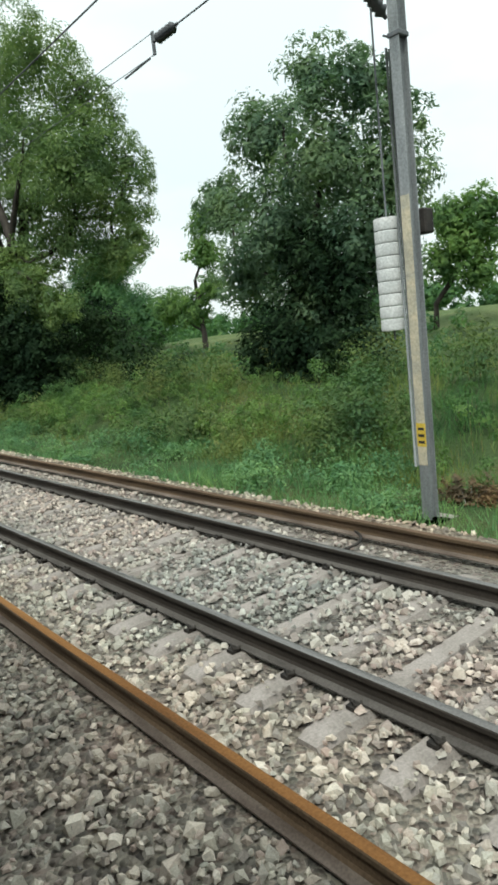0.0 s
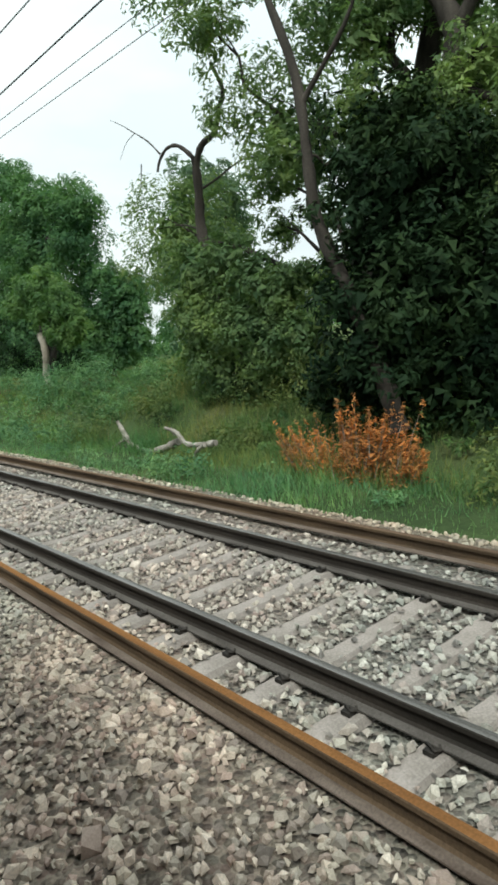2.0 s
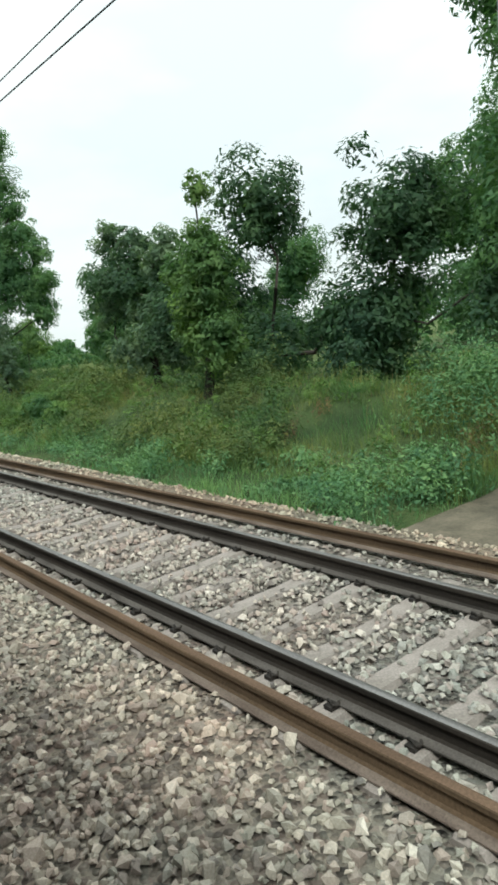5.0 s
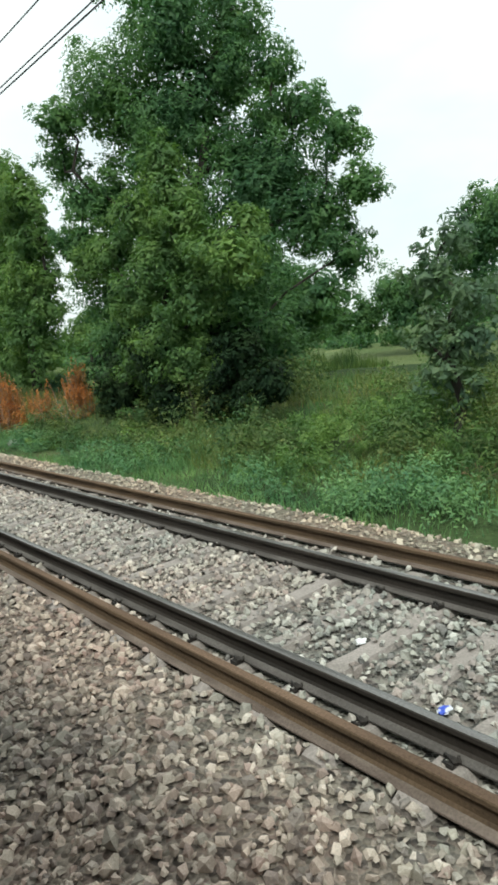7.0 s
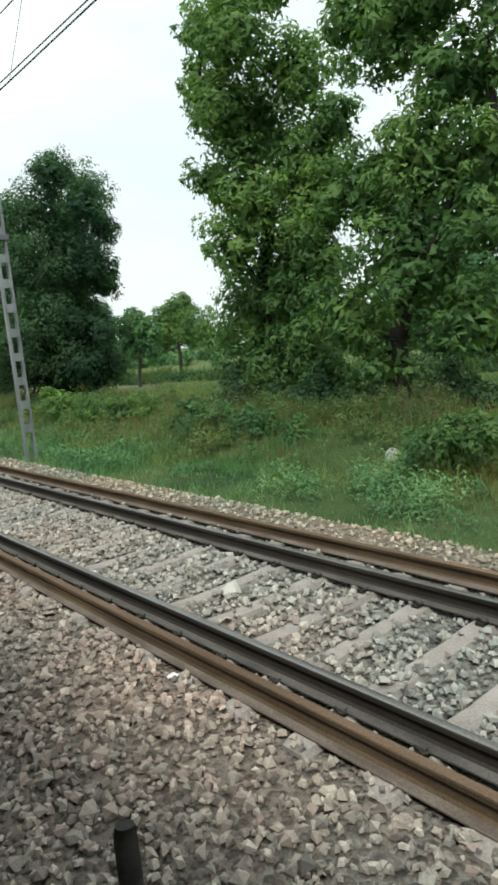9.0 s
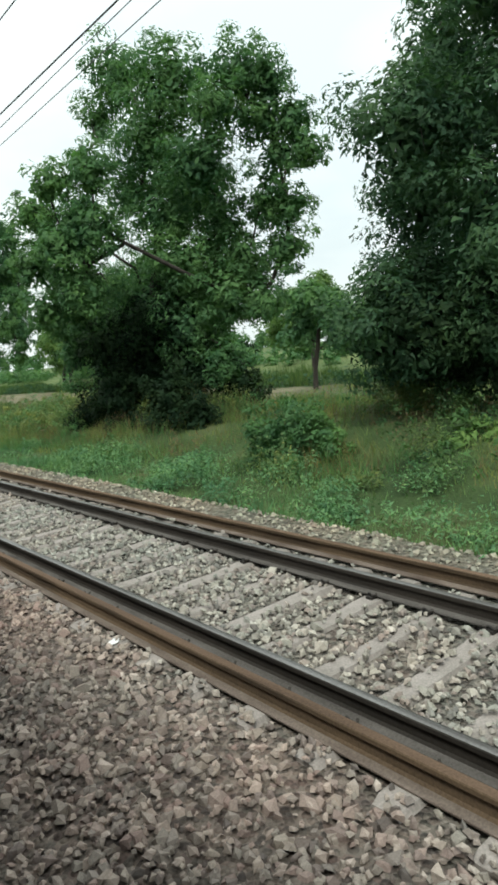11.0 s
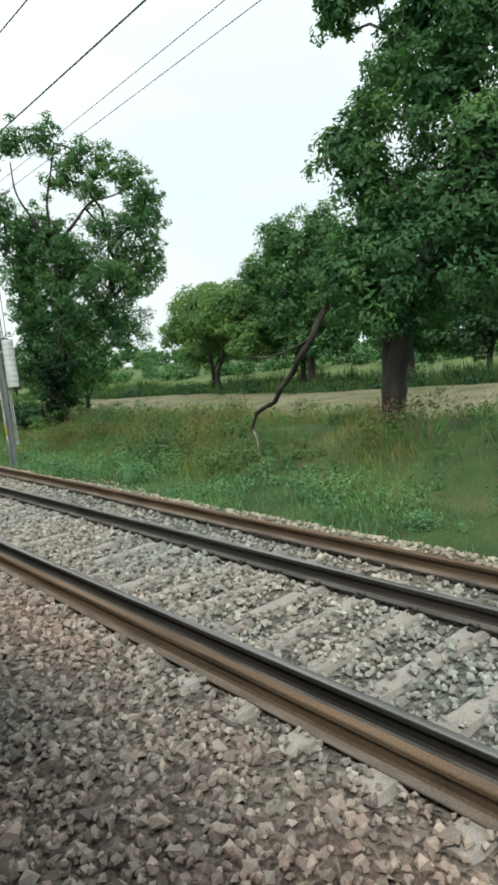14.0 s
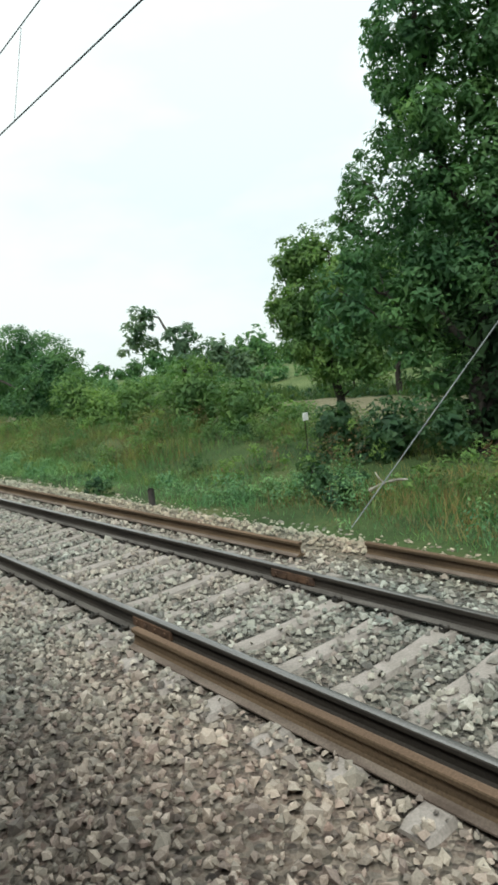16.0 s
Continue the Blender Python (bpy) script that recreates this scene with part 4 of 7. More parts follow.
tree("big_ivy_tree", "tall multi-stemmed tree, dark ivy round its trunks", "olive", (12.4, 33.0), [
    (11.5, 35.3, 11.4, 1.83), (14.0, 32.6, 10.9, 2.12), (15.5, 29.4, 9.6, 2.13), (16.5, 27.3, 8.5, 1.45), (12.0, 32.8, 8.8, 1.25), (14.5, 29.2, 7.0, 1.63),
    (16.0, 27.8, 6.4, 1.34), (16.5, 26.4, 6.9, 1.14), (10.8, 35.9, 9.3, 0.85), (14.0, 31.0, 8.8, 1.71), (13.0, 30.9, 6.3, 1.38), (12.4, 35.2, 7.1, 1.58),
    (12.4, 28.6, 5.0, 1.50), (12.4, 26.7, 4.1, 0.88), (12.4, 40.2, 5.5, 1.68), (12.4, 28.8, 3.8, 1.25), (14.5, 29.8, 15.4, 2.02), (14.0, 35.2, 16.7, 2.84),
    (16.0, 28.5, 13.3, 1.53), (14.0, 27.1, 10.1, 1.92), (14.0, 35.5, 13.9, 2.13), (15.0, 31.1, 12.5, 2.03), (16.0, 28.5, 11.3, 1.76), (17.0, 27.2, 10.2, 1.31),
    (11.5, 32.0, 7.6, 0.79), (11.3, 31.8, 6.3, 0.84), (11.0, 33.8, 5.9, 0.62), (12.0, 29.7, 6.7, 0.66), (11.6, 30.2, 5.9, 0.73), (12.0, 31.5, 8.3, 0.78),
    (13.0, 36.5, 6.1, 0.64), (13.0, 34.8, 6.2, 0.65), (13.0, 36.2, 4.9, 0.64), (13.0, 34.4, 4.9, 0.62), (12.5, 33.9, 3.6, 0.57), (12.5, 35.0, 3.4, 0.54)], ivy_shade=[(10.6, 30.9, 4.5, 1.42), (11.0, 29.7, 2.8, 1.80), (10.2, 30.8, 2.4, 1.42), (12.0, 28.6, 2.0, 1.38), (12.4, 27.2, 1.5, 1.06), (10.8, 30.1, 1.1, 1.43), (10.2, 31.5, 1.0, 1.04), (12.0, 28.8, 0.8, 1.13), (11.0, 30.0, 4.9, 1.10), (11.0, 30.7, 4.7, 0.95), (11.5, 29.8, 4.8, 0.93), (10.4, 31.1, 3.7, 0.75), (11.0, 29.9, 3.0, 1.13), (10.6, 30.9, 2.2, 1.19), (11.0, 29.3, 1.6, 0.91), (10.8, 31.3, 5.6, 1.10), (11.2, 28.3, 3.4, 1.30), (11.6, 27.4, 2.5, 1.10), (14.5, 29.2, 1.6, 1.60), (14.5, 24.8, 1.6, 1.43), (14.5, 22.1, 1.1, 0.89), (14.5, 27.5, 3.4, 1.39), (14.5, 32.5, 3.3, 2.00), (10.6, 30.3, 5.9, 0.60), (10.6, 29.9, 4.9, 0.94), (10.4, 31.2, 4.6, 0.78), (9.9, 31.6, 2.8, 0.61), (9.8, 30.9, 1.7, 0.60), (10.2, 32.6, 0.9, 0.56), (10.8, 27.6, 0.9, 0.61), (10.8, 26.4, 0.8, 0.50)], stems=[
    ([(9.70, 30.23, 0.20), (9.70, 30.55, 1.21), (9.70, 31.07, 2.49), (9.70, 31.82, 4.11), (9.70, 31.95, 5.04), (9.70, 32.11, 6.85), (9.70, 32.82, 8.81), (9.70, 33.05, 10.23), (9.70, 33.15, 11.55)], 0.19, 0.04),
    ([(9.70, 32.82, 8.81), (9.70, 33.80, 9.37), (9.70, 34.97, 10.04), (9.70, 36.31, 10.37)], 0.06, 0.02),
    ([(9.70, 31.96, 6.35), (9.70, 30.86, 7.24), (9.70, 30.33, 8.07)], 0.06, 0.02),
    ([(12.40, 32.97, 0.23), (12.40, 31.65, 3.43), (12.40, 30.89, 5.53), (12.40, 30.44, 7.44), (12.40, 31.04, 8.81), (12.40, 31.59, 10.58), (12.40, 31.80, 11.88), (12.40, 32.16, 13.27)], 0.34, 0.05),
    ([(12.40, 30.94, 6.44), (12.40, 29.66, 6.55), (12.40, 28.86, 6.26), (12.40, 28.12, 6.32)], 0.11, 0.03),
    ([(12.40, 30.46, 7.36), (12.40, 29.55, 8.49), (12.40, 28.58, 9.56), (12.40, 27.83, 10.33), (12.40, 27.42, 11.03)], 0.16, 0.03),
    ([(12.40, 30.84, 8.51), (12.40, 33.02, 10.26), (12.40, 33.98, 11.07)], 0.07, 0.02)])
tree("round_tree", "dense round-crowned grey-green tree", "grey", (14.5, 13.6), [
    (14.5, 13.1, 8.8, 0.92), (14.5, 11.6, 8.2, 0.87), (14.5, 10.6, 7.2, 0.70), (14.5, 15.4, 7.9, 1.27), (14.5, 12.8, 6.7, 1.61), (14.5, 10.9, 5.7, 1.15),
    (14.5, 17.6, 6.4, 1.11), (14.5, 15.0, 5.1, 1.79), (14.5, 11.8, 4.3, 1.43), (14.5, 16.8, 4.0, 1.19), (14.5, 13.9, 2.6, 1.50), (14.5, 12.3, 1.5, 1.26),
    (14.5, 14.2, 0.6, 1.37), (14.5, 15.6, 1.3, 1.08)], ivy_shade=[(13.9, 13.9, 2.6, 1.57), (13.9, 13.0, 1.2, 1.63), (13.9, 14.7, 0.6, 1.55), (13.9, 12.1, 3.3, 1.09), (13.9, 12.7, 0.2, 1.14), (13.9, 15.5, 1.7, 1.16), (13.9, 13.3, 4.1, 1.13)])
tree("field_tree", "small slender field tree", "light", (43.0, 29.2), [
    (43.0, 27.4, 8.7, 1.79), (43.0, 25.8, 6.9, 1.94), (43.0, 28.1, 5.7, 1.62), (43.0, 24.8, 8.6, 1.52), (43.0, 25.5, 4.6, 1.56)])
tree("eucalyptus", "slim eucalyptus at the field edge", "grey", (53.6, 51.4), [
    (53.6, 51.6, 14.5, 2.48), (53.6, 48.5, 11.2, 2.14), (53.6, 51.4, 9.1, 2.79), (53.6, 56.4, 12.2, 1.87), (53.6, 57.9, 9.5, 1.56), (53.6, 51.8, 5.3, 2.15),
    (53.6, 53.3, 12.1, 1.98)])
tree("field_tree", "narrow pale field tree", "light", (40.0, 53.9), [
    (40.0, 52.3, 13.0, 1.36), (40.0, 52.3, 10.2, 1.76), (40.0, 51.8, 6.8, 1.47), (40.0, 55.1, 5.2, 1.95), (40.0, 58.8, 5.6, 2.04)])
tree("leafy_tree", "low leafy tree under a dead stem", "olive", (11.7, 37.3), [
    (11.7, 38.2, 4.0, 0.88), (11.7, 37.0, 4.1, 0.80), (11.7, 38.9, 3.0, 0.83), (11.7, 36.0, 3.6, 0.81), (11.7, 37.7, 2.6, 1.09), (11.7, 38.7, 1.6, 0.77),
    (11.7, 36.3, 2.3, 1.01), (11.7, 37.5, 1.2, 0.85), (11.7, 35.4, 1.8, 0.85), (11.7, 35.2, 3.1, 0.88), (11.7, 36.1, 0.8, 0.68), (11.7, 34.5, 2.1, 0.81)], ivy_shade=[(12.0, 36.9, 0.9, 0.84), (12.0, 35.8, 0.8, 0.79), (12.0, 37.8, 0.8, 0.63)])
tree("sparse_tree", "thin grey-leaved tree behind a dead stem", "grey", (15.6, 43.7), [
    (15.6, 43.3, 8.0, 0.85), (15.6, 42.2, 7.6, 0.85), (15.6, 44.1, 6.9, 0.90), (15.6, 43.1, 6.0, 0.95), (15.6, 44.7, 5.4, 0.90), (15.6, 43.7, 4.0, 0.95),
    (15.6, 41.2, 6.9, 0.80), (15.6, 42.4, 5.0, 0.95), (15.6, 41.6, 5.8, 0.85), (15.6, 42.6, 3.4, 0.90), (15.6, 44.2, 2.8, 0.85), (15.6, 43.2, 2.0, 0.90)])
tree("field_tree", "dark rounded tree at the back of the meadow", "mid", (44.0, 77.4), [
    (44.0, 80.5, 12.8, 3.25), (44.0, 75.7, 13.4, 2.55), (44.0, 84.5, 9.6, 3.43), (44.0, 78.6, 8.8, 3.74), (44.0, 73.7, 6.1, 3.54), (44.0, 68.5, 5.1, 3.08),
    (44.0, 72.7, 2.1, 3.03), (44.0, 81.7, 4.3, 3.92)])
tree("tall_tree", "tall dense tree with two crowns", "mid", (17.0, 60.2), [
    (17.0, 63.1, 12.5, 1.59), (17.0, 60.2, 10.2, 2.11), (17.0, 56.2, 9.9, 1.35), (17.0, 58.3, 9.7, 1.35), (17.0, 64.2, 8.8, 1.70), (17.0, 54.6, 9.2, 1.24), (17.0, 65.3, 10.2, 1.50), (17.0, 62.9, 7.4, 2.20),
    (17.0, 58.9, 7.6, 2.17), (17.0, 55.5, 7.6, 1.57), (17.0, 64.6, 4.9, 2.22), (17.0, 60.8, 4.0, 2.46), (17.0, 58.7, 2.1, 1.70), (17.0, 63.4, 2.4, 1.94)], ivy_shade=[(16.5, 62.9, 3.3, 1.88), (16.5, 60.1, 2.2, 1.75), (16.0, 57.3, 2.1, 1.39)])
tree("pale_trunk_tree", "tree with a pale bent trunk", "light", (12.4, 50.4), [
    (12.4, 52.9, 4.6, 0.81), (12.4, 51.4, 5.1, 0.75), (12.4, 50.0, 5.1, 0.77), (12.4, 48.8, 4.3, 0.79), (12.4, 48.0, 3.8, 0.64), (12.4, 50.4, 4.0, 0.79),
    (12.4, 49.2, 3.1, 0.75), (12.4, 48.2, 2.9, 0.65), (12.4, 47.5, 3.2, 0.51)])
tree("meadow_tree", "leafy green tree behind a pale bent trunk", "mid", (17.5, 54.1), [
    (17.5, 56.8, 5.3, 0.99), (17.5, 55.1, 5.9, 0.94), (17.5, 53.6, 5.7, 0.92), (17.5, 52.1, 4.9, 0.93), (17.5, 53.8, 4.4, 1.08), (17.5, 52.4, 3.4, 1.04),
    (17.5, 51.3, 3.8, 0.74), (17.5, 56.1, 3.9, 1.02), (17.5, 54.7, 3.0, 1.09), (17.5, 52.7, 2.1, 0.92), (17.5, 56.5, 2.4, 0.92), (17.5, 54.3, 1.7, 0.90),
    (17.5, 51.2, 2.5, 0.75)])
tree("dark_bush", "tall dark thicket beside the meadow", "dark", (16.0, 74.6), [
    (16.0, 74.1, 6.4, 1.65), (16.0, 68.3, 5.1, 1.72), (16.0, 77.3, 3.6, 2.43), (16.0, 69.6, 2.3, 2.07), (16.0, 64.9, 2.8, 1.35), (16.0, 82.1, 5.0, 2.12),
    (16.0, 74.3, 1.3, 1.85)])
tree("broadleaf_tree", "broad-leaved tree with hanging branches", "light", (12.0, 72.7), [
    (12.0, 72.2, 6.4, 0.46), (12.0, 72.4, 5.1, 0.63), (12.0, 73.3, 4.2, 0.73), (12.0, 72.5, 3.4, 0.97), (12.0, 73.1, 2.6, 0.68), (12.0, 73.8, 4.5, 0.40),
    (12.0, 71.9, 4.3, 0.82), (12.0, 71.9, 2.2, 0.95)])
tree("airy_tree", "open-crowned tree above dark scrub", "grey", (15.0, 80.0), [
    (15.0, 82.6, 6.8, 0.83), (15.0, 81.0, 6.5, 0.73), (15.0, 78.5, 6.0, 0.80), (15.0, 77.5, 5.1, 0.69), (15.0, 79.5, 5.2, 0.75), (15.0, 82.0, 4.9, 0.82),
    (15.0, 83.3, 4.0, 0.87), (15.0, 77.9, 4.0, 0.79), (15.0, 80.3, 2.1, 1.41), (15.0, 78.0, 2.1, 1.37), (15.0, 76.8, 2.8, 0.99), (15.0, 82.4, 1.8, 0.95),
    (15.0, 79.6, 3.7, 0.85)])
tree("field_tree", "distant round tree at the field edge", "mid", (31.0, 111.9), [
    (31.0, 110.3, 4.6, 1.87), (31.0, 113.0, 3.4, 1.80), (31.0, 107.4, 4.4, 1.94), (31.0, 109.6, 2.9, 1.79)])
tree("young_tree", "pale young tree in the weeds", "grey", (10.9, 85.6), [
    (10.9, 85.5, 3.6, 0.42), (10.9, 86.0, 3.0, 0.50), (10.9, 85.2, 2.6, 0.52), (10.9, 86.1, 2.0, 0.55), (10.9, 85.1, 1.8, 0.50), (10.9, 85.7, 1.2, 0.62)])
tree("spreading_tree", "large spreading tree with dark lower boughs", "mid", (16.0, 100.8), [
    (14.0, 97.4, 12.3, 1.83), (16.0, 96.4, 12.3, 1.34), (16.0, 94.9, 10.5, 0.84), (13.0, 99.7, 10.8, 1.74), (14.5, 97.6, 9.9, 2.18), (11.0, 99.9, 9.8, 0.84),
    (16.0, 92.3, 7.9, 0.84), (16.0, 93.6, 9.0, 0.87), (15.0, 95.5, 7.9, 1.27), (15.5, 94.3, 7.3, 1.24), (15.0, 96.0, 10.5, 1.11), (15.5, 94.6, 8.9, 0.89),
    (14.0, 99.5, 9.1, 1.40), (16.0, 91.6, 6.3, 0.74), (16.0, 93.5, 5.8, 1.50), (16.0, 92.2, 4.4, 0.77), (16.0, 99.7, 15.5, 1.84), (16.0, 96.6, 14.5, 1.07),
    (13.0, 96.8, 3.1, 2.13), (13.5, 98.0, 5.9, 2.11), (15.0, 95.2, 6.6, 1.81), (13.5, 95.1, 4.4, 1.58), (13.0, 100.3, 7.6, 1.25), (12.5, 100.2, 3.9, 1.40),
    (12.5, 99.4, 2.0, 1.81), (14.0, 94.7, 2.2, 1.69), (13.0, 95.6, 0.9, 1.54), (14.5, 94.0, 1.2, 1.07), (11.5, 101.0, 8.8, 0.81), (11.5, 100.0, 7.3, 0.86),
    (11.5, 101.2, 6.1, 0.72), (11.5, 101.0, 4.9, 0.35), (11.5, 100.1, 5.9, 0.80)], ivy_shade=[(13.0, 96.9, 2.4, 1.87), (12.5, 99.5, 1.6, 1.62), (13.5, 94.8, 1.4, 1.59), (13.0, 96.6, 0.7, 1.50)])
tree("front_tree", "yellow-green tree before a larger dark one", "light", (11.2, 95.7), [
    (11.2, 94.7, 7.3, 0.66), (11.2, 94.4, 6.4, 0.78), (11.2, 96.0, 6.0, 0.92), (11.2, 93.8, 5.4, 0.80), (11.2, 97.9, 5.3, 0.90), (11.2, 95.1, 4.7, 1.06),
    (11.2, 93.0, 4.5, 0.82), (11.2, 99.4, 5.1, 0.80), (11.2, 91.9, 4.1, 0.74), (11.2, 96.5, 3.7, 1.04), (11.2, 93.7, 3.4, 0.93), (12.0, 92.2, 5.1, 0.59),
    (11.2, 95.2, 2.4, 1.08), (11.2, 96.6, 1.8, 0.97), (11.2, 94.3, 1.6, 0.89), (11.2, 95.5, 0.9, 0.77)])
tree("wood_edge_tree", "dark tree at the far edge of the meadow", "mid", (52.0, 114.3), [
    (52.0, 117.6, 5.1, 2.37), (52.0, 113.3, 5.6, 2.24), (52.0, 121.1, 3.3, 1.93), (52.0, 109.4, 7.8, 2.82), (52.0, 107.3, 10.1, 2.72), (52.0, 110.6, 3.3, 2.18),
    (52.0, 116.5, 2.4, 2.09), (52.0, 124.8, 3.1, 1.73)])
tree("twin_tree", "tall narrow light-green tree", "light", (14.6, 116.7), [
    (13.0, 114.8, 10.5, 1.23), (13.0, 115.6, 8.9, 1.04), (14.6, 116.0, 8.4, 1.47), (13.5, 115.3, 6.4, 1.32), (13.0, 115.5, 4.9, 0.91), (14.6, 117.1, 3.1, 1.40),
    (14.6, 116.2, 1.4, 1.28), (14.6, 114.2, 9.6, 1.19), (14.6, 116.6, 13.1, 1.20), (14.6, 114.8, 12.2, 0.96), (14.6, 114.0, 6.9, 1.21), (14.6, 114.2, 5.1, 1.24),
    (14.6, 114.3, 2.8, 1.18), (14.6, 113.0, 7.9, 0.92), (14.6, 113.4, 6.3, 1.11), (14.6, 113.9, 4.1, 1.15), (14.6, 114.2, 1.5, 1.19), (14.6, 115.4, 3.9, 1.22),
    (14.6, 113.8, 0.4, 1.01), (14.0, 117.3, 11.6, 0.80), (14.0, 117.7, 10.2, 0.75), (14.0, 117.6, 7.4, 0.75)])
tree("twin_tree", "tall forked light-green tree", "light", (13.2, 110.0), [
    (13.2, 109.7, 8.6, 1.12), (13.2, 110.9, 9.3, 0.79), (13.2, 108.3, 7.3, 0.99), (13.2, 109.0, 5.8, 1.29), (13.2, 110.9, 5.5, 1.09), (13.2, 107.8, 4.4, 1.00),
    (13.2, 109.7, 3.6, 1.37), (13.2, 111.5, 2.6, 1.08), (13.2, 110.4, 1.3, 0.90), (13.2, 108.2, 2.3, 0.86), (13.2, 108.5, 9.3, 1.04), (13.2, 110.5, 10.4, 0.89),
    (13.2, 107.6, 5.6, 0.80), (13.2, 107.5, 8.7, 0.52), (13.2, 107.1, 7.9, 0.50), (13.2, 107.5, 7.1, 0.46), (13.2, 106.3, 7.2, 0.34), (13.2, 105.6, 6.8, 0.30), (13.2, 105.4, 6.3, 0.22), (13.2, 108.6, 10.3, 0.55)])
# dark shrubs added to stand for the shade under the twin trees
tree("thicket", "dark shrubs standing in for the shade under tall trees", "dark", (13.9, 112.9), [
    (13.9, 116.9, 0.7, 0.92), (13.9, 115.1, 0.3, 0.86), (13.9, 113.4, 0.5, 0.81), (13.9, 112.0, 0.4, 0.76), (13.9, 110.5, 0.4, 0.72), (13.9, 109.2, 0.5, 0.74),
    (13.9, 108.3, 0.3, 0.58)])
tree("thicket", "low green shrubs at the foot of tall trees", "mid", (11.3, 113.1), [
    (11.3, 114.9, 0.1, 0.57), (11.3, 113.5, 0.0, 0.57), (11.3, 112.2, -0.2, 0.48), (11.3, 111.1, -0.3, 0.43), (11.3, 116.2, 0.3, 0.50)])
tree("thicket", "low rounded shrubs beside a mast on the bank", "light", (11.5, 123.9), [
    (11.5, 125.7, 0.3, 0.87), (11.5, 123.1, -0.0, 0.76), (11.5, 120.7, 0.2, 0.63), (11.5, 128.5, -0.3, 0.84)])
tree("meadow_tree", "broad dark tree in the meadow", "mid", (40.0, 125.3), [
    (40.0, 124.3, 10.5, 2.05), (40.0, 128.5, 9.8, 2.11), (40.0, 121.7, 8.2, 2.09), (40.0, 127.2, 6.3, 3.13), (40.0, 122.9, 4.6, 2.94), (40.0, 119.3, 5.9, 1.32),
    (40.0, 129.1, 3.2, 2.08), (40.0, 125.0, 1.6, 3.07), (40.0, 118.6, 2.3, 1.77)])
tree("dark_tree", "dense dark round tree beside a mast", "dark", (15.5, 132.1), [
    (15.5, 131.5, 11.3, 0.99), (15.5, 129.0, 9.6, 1.28), (15.5, 131.1, 8.8, 1.30), (15.5, 130.7, 7.2, 1.61), (15.5, 127.5, 7.8, 0.86), (15.5, 128.2, 5.6, 0.93),
    (15.5, 132.0, 5.6, 1.49), (15.5, 130.5, 3.8, 1.71), (15.5, 132.7, 3.2, 1.39), (15.5, 132.0, 1.5, 1.65), (15.5, 128.5, 1.7, 1.14), (13.0, 127.0, 9.8, 0.84),
    (14.0, 126.1, 8.4, 0.98), (12.5, 128.0, 8.5, 1.31), (13.5, 127.8, 6.5, 1.59), (14.5, 126.8, 6.1, 0.98), (12.5, 130.1, 6.4, 1.53), (13.0, 128.3, 4.2, 1.61),
    (14.5, 127.4, 3.5, 1.06), (12.5, 130.8, 2.6, 1.58), (13.5, 128.1, 1.9, 1.39)], ivy_shade=[(15.5, 131.9, 2.9, 1.64), (15.5, 131.7, 1.5, 1.64), (12.5, 129.9, 2.3, 1.55), (13.5, 128.6, 1.9, 1.54)])
tree("field_tree", "far rounded tree on the field", "light", (45.0, 165.3), [
    (45.0, 166.5, 5.4, 2.61), (45.0, 161.3, 4.3, 2.23), (45.0, 164.0, 7.1, 1.65), (45.0, 169.2, 3.7, 2.01)])
